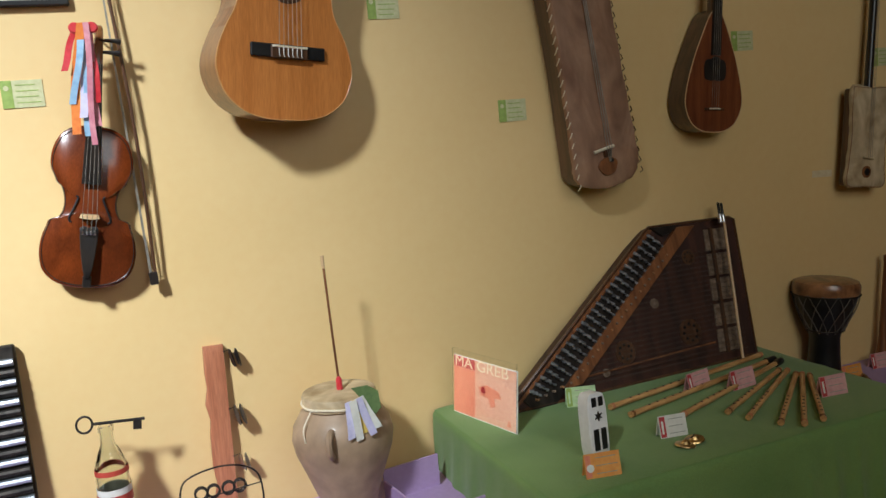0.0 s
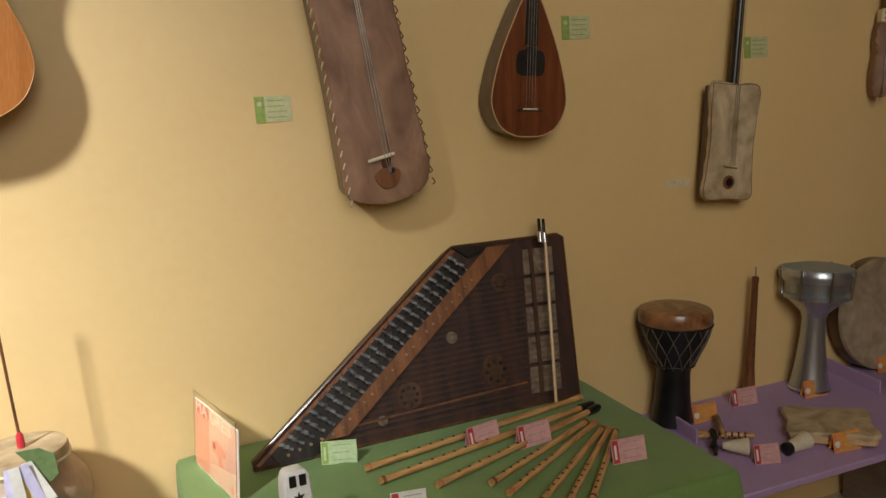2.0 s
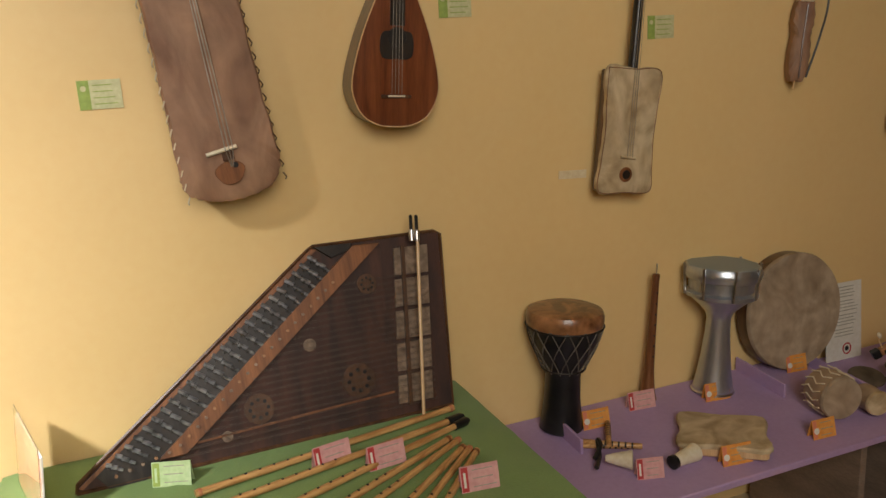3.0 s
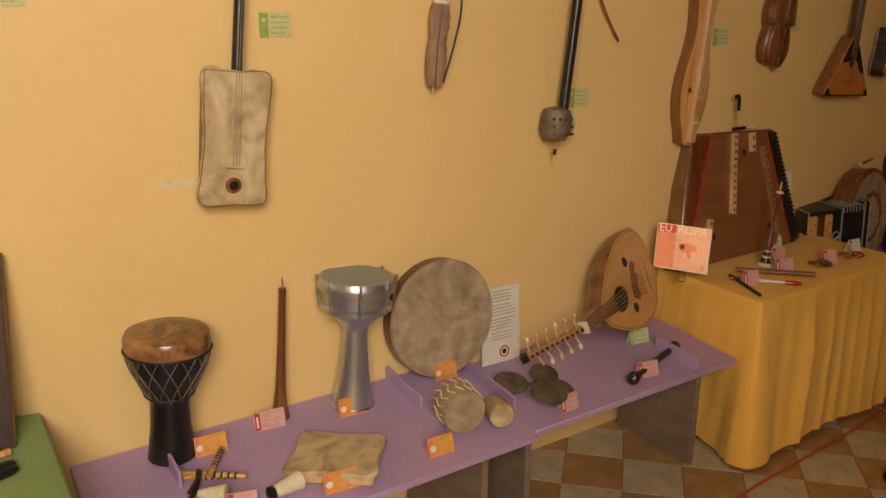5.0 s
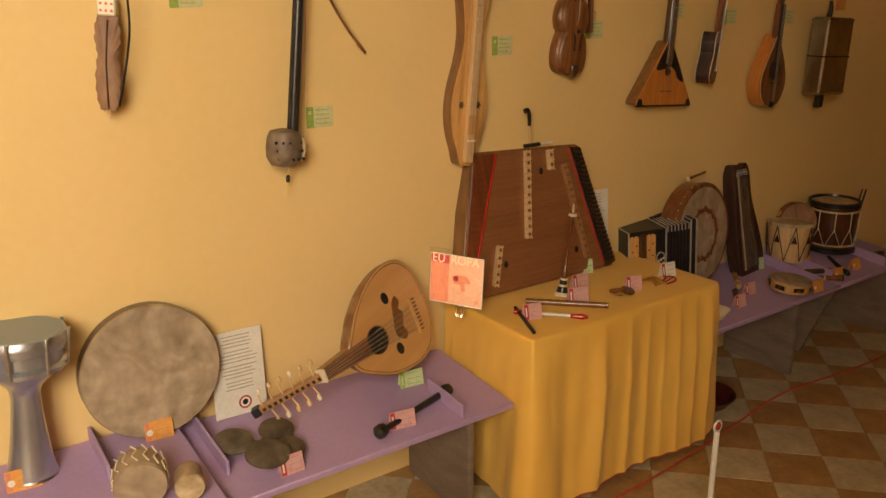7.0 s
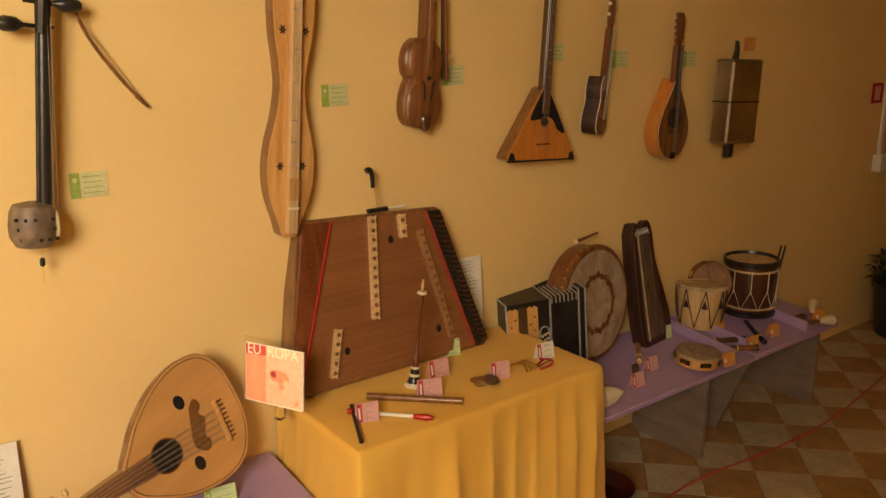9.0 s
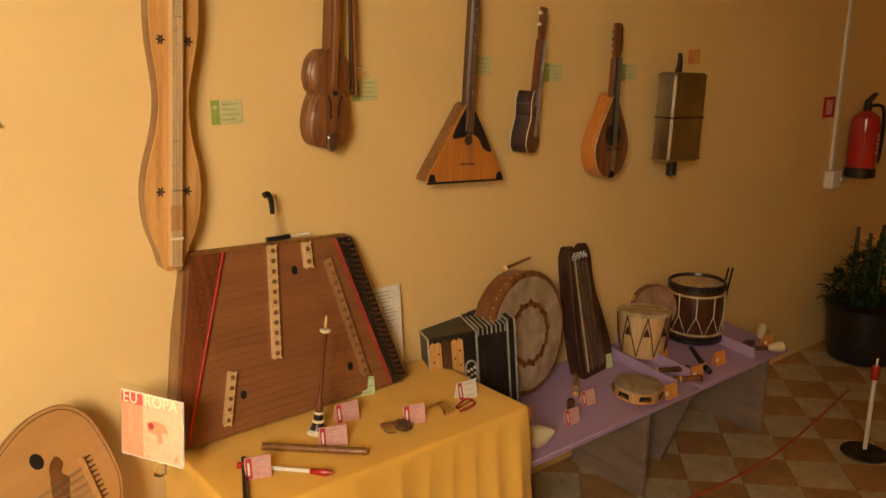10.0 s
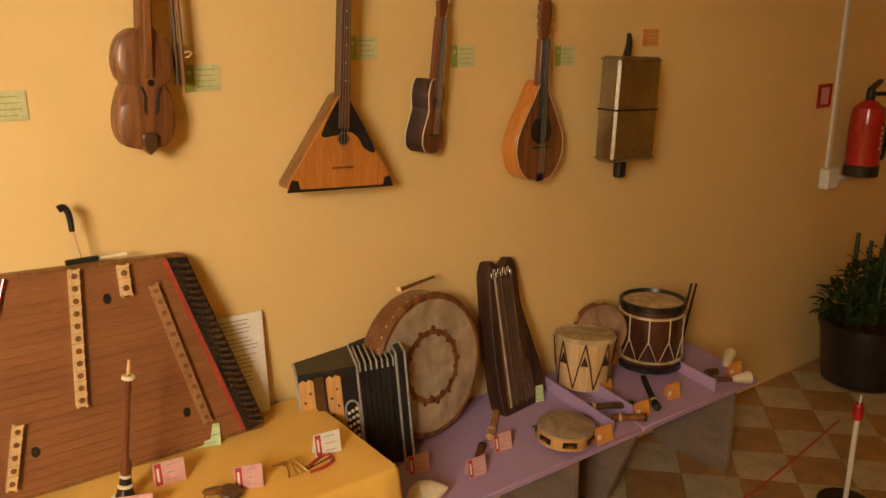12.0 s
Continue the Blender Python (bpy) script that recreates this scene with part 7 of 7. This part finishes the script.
# ---- barrier posts, cord, plant ----
for x, y, h, lab in ((4.125, -0.86, 0.36, "thin white metal barrier post with red lined eye"), (6.25, -0.72, 0.36, "thin white metal barrier post with a red tip on the floor")):
    bp = thing("barrier_post", lab, "barrier post", pose(x, y, 0.004))
    part("base", lathe([(0.085, 0), (0.088, 0.003), (0.086, 0.008), (0.03, 0.012), (0.012, 0.02)], 32), M_IRON, bp)
    part("post", rod([(0, 0, 0.01), (0.0, 0, h)], 0.0085, 12), M_WHITE, bp)
    if x < 5:
        part("eye", lathe([(0.016, -0.004), (0.020, 0.0), (0.016, 0.004), (0.012, 0.0)], 20, m=pose(0, 0, h + 0.014, 90, 0, 0), cap=False), M_WHITE, bp)
        part("red_lining", lathe([(0.0115, -0.005), (0.0125, 0.0), (0.0115, 0.005)], 16, m=pose(0, 0, h + 0.014, 90, 0, 0)), M_REDL, bp)
    else:
        part("red_tip", lathe([(0.014, h - 0.045), (0.017, h - 0.03), (0.017, h), (0.012, h + 0.012)], 16), M_REDP, bp)
        part("pin", rod([(0, 0, h), (0.004, 0, h + 0.04)], 0.004, 8), M_WHITE, bp)
co2 = thing("floor_rope", "thin dark red cord lying slack along the floor before the tables", "cord")
part("cord", rod(curve_pts([(2.6, -0.60, 0.008), (3.3, -0.61, 0.008), (3.75, -0.585, 0.008), (4.3, -0.555, 0.008), (4.75, -0.50, 0.008), (5.15, -0.455, 0.008), (5.6, -0.50, 0.008), (6.05, -0.50, 0.008), (6.8, -0.40, 0.008)], 8), 0.0038, 6), M_REDL, co2)
pk = thing("dark_red_basin", "dark red round basin on the floor behind the yellow tablecloth", "basin", pose(4.80, -0.32, 0.003))
part("bowl", lathe([(0.06, 0), (0.085, 0.01), (0.115, 0.05), (0.12, 0.055), (0.112, 0.056), (0.08, 0.015), (0.002, 0.012)], 32), surface("dark_red_plastic", (0.05, 0.008, 0.006), (0.08, 0.012, 0.008), 0.4, 8), pk)

pl = thing("potted_plant", "dark leafy succulent in wide black pot on tiled floor", "plant", pose(7.26, -0.24, 0.003) @ Matrix.Diagonal((0.78, 0.78, 0.86, 1)))
part("pot", lathe([(0.19, 0), (0.205, 0.01), (0.225, 0.18), (0.24, 0.30), (0.255, 0.305), (0.255, 0.335), (0.24, 0.34), (0.225, 0.32), (0.002, 0.31)], 36), M_BLACK, pl)
part("soil", lathe([(0.225, 0.31), (0.1, 0.325), (0.002, 0.33)], 30, cap=False), M_DARK, pl)
rnd = random.Random(12)
bm = bmesh.new()
for k in range(9):
    a, r = rnd.uniform(0, 6.28), rnd.uniform(0.0, 0.15)
    h = rnd.uniform(0.28, 0.52)
    x, y = r * math.cos(a), r * math.sin(a)
    rod([(x + 0.05, y, 0.32), (x * 1.1 + 0.06, y * 1.1, 0.32 + h * 0.5), (x * 1.15 + 0.07, y * 1.15, 0.32 + h)], 0.022, 8, bm, r2=0.011)
part("upright_stem", bm, M_LEAF, pl)
def leaf(bm, p, a, tilt, L, w):
    m = Matrix.Translation(p) @ Matrix.Rotation(a, 4, "Z") @ Matrix.Rotation(tilt, 4, "Y")
    rows = []
    for i in range(5):
        u = i / 4
        ww_ = w * math.sin(math.pi * (0.12 + 0.86 * u))
        rows.append([bm.verts.new(m @ Vector((L * u, s * ww_, -0.25 * L * u * u + (0.15 * ww_ if s else 0)))) for s in (-1, 0, 1)])
    for r0, r1 in zip(rows, rows[1:]):
        for j in (0, 1):
            bm.faces.new((r0[j], r0[j + 1], r1[j + 1], r1[j]))
bm = bmesh.new()
for k in range(620):
    a, r = rnd.uniform(0, 6.28), rnd.uniform(0.02, 0.26) ** 1.0
    z = 0.34 + rnd.uniform(0, 0.34) * (1.1 - r / 0.3) + rnd.uniform(0, 0.05)
    leaf(bm, (r * math.cos(a), r * math.sin(a), z), a + rnd.uniform(-0.9, 0.9), rnd.uniform(-1.1, 0.5), rnd.uniform(0.035, 0.075), rnd.uniform(0.010, 0.018))
part("crown", bm, M_LEAF, pl)

# ---- tiled floor ----
floor = block("floor", (-3.2, -3.6, -0.12), (8.8, 0.25, -0.006), M_GROUT, "diagonal chequered floor of terracotta and cream tiles")
T = 0.2
c45, s45 = math.cos(radians(-46)), math.sin(radians(-46))
T0 = (4.547, -0.804)
meshes = []
for mat in (M_TERRA, M_CREAM):
    bm = bar((-T / 2 + 0.0008, -T / 2 + 0.0008, -0.006), (T / 2 - 0.0008, T / 2 - 0.0008, 0.0), 0.001)
    me = bpy.data.meshes.new("tile")
    bm.to_mesh(me)
    bm.free()
    me.materials.append(mat)
    meshes.append(me)
rest = [bmesh.new(), bmesh.new()]
rnd = random.Random(21)
for i in range(-60, 60):
    for j in range(-60, 60):
        u, v = (i + 0.5) * T, (j + 0.5) * T
        x, y = T0[0] + u * c45 - v * s45, T0[1] + u * s45 + v * c45
        if not (-3.1 < x < 8.7 and -3.5 < y < 0.1):
            continue
        k = (i + j) % 2
        if 3.0 < x < 7.6 and y > -1.2:
            ob = new("tile", meshes[k])
            ob.parent = floor
            ob.matrix_basis = Matrix.Translation((x, y, rnd.uniform(-0.0006, 0.0006))) @ Matrix.Rotation(radians(-46), 4, "Z")
        else:
            b = rest[k]
            vs = [b.verts.new((x + (p * c45 - q * s45) * (T / 2 - 0.001), y + (p * s45 + q * c45) * (T / 2 - 0.001), 0)) for p, q in ((-1, -1), (1, -1), (1, 1), (-1, 1))]
            b.faces.new(vs)
for b, mat in zip(rest, (M_TERRA, M_CREAM)):
    ob = part("distant_tiles", b, mat, floor, smooth=0)
    ob["kind"] = "stuff"
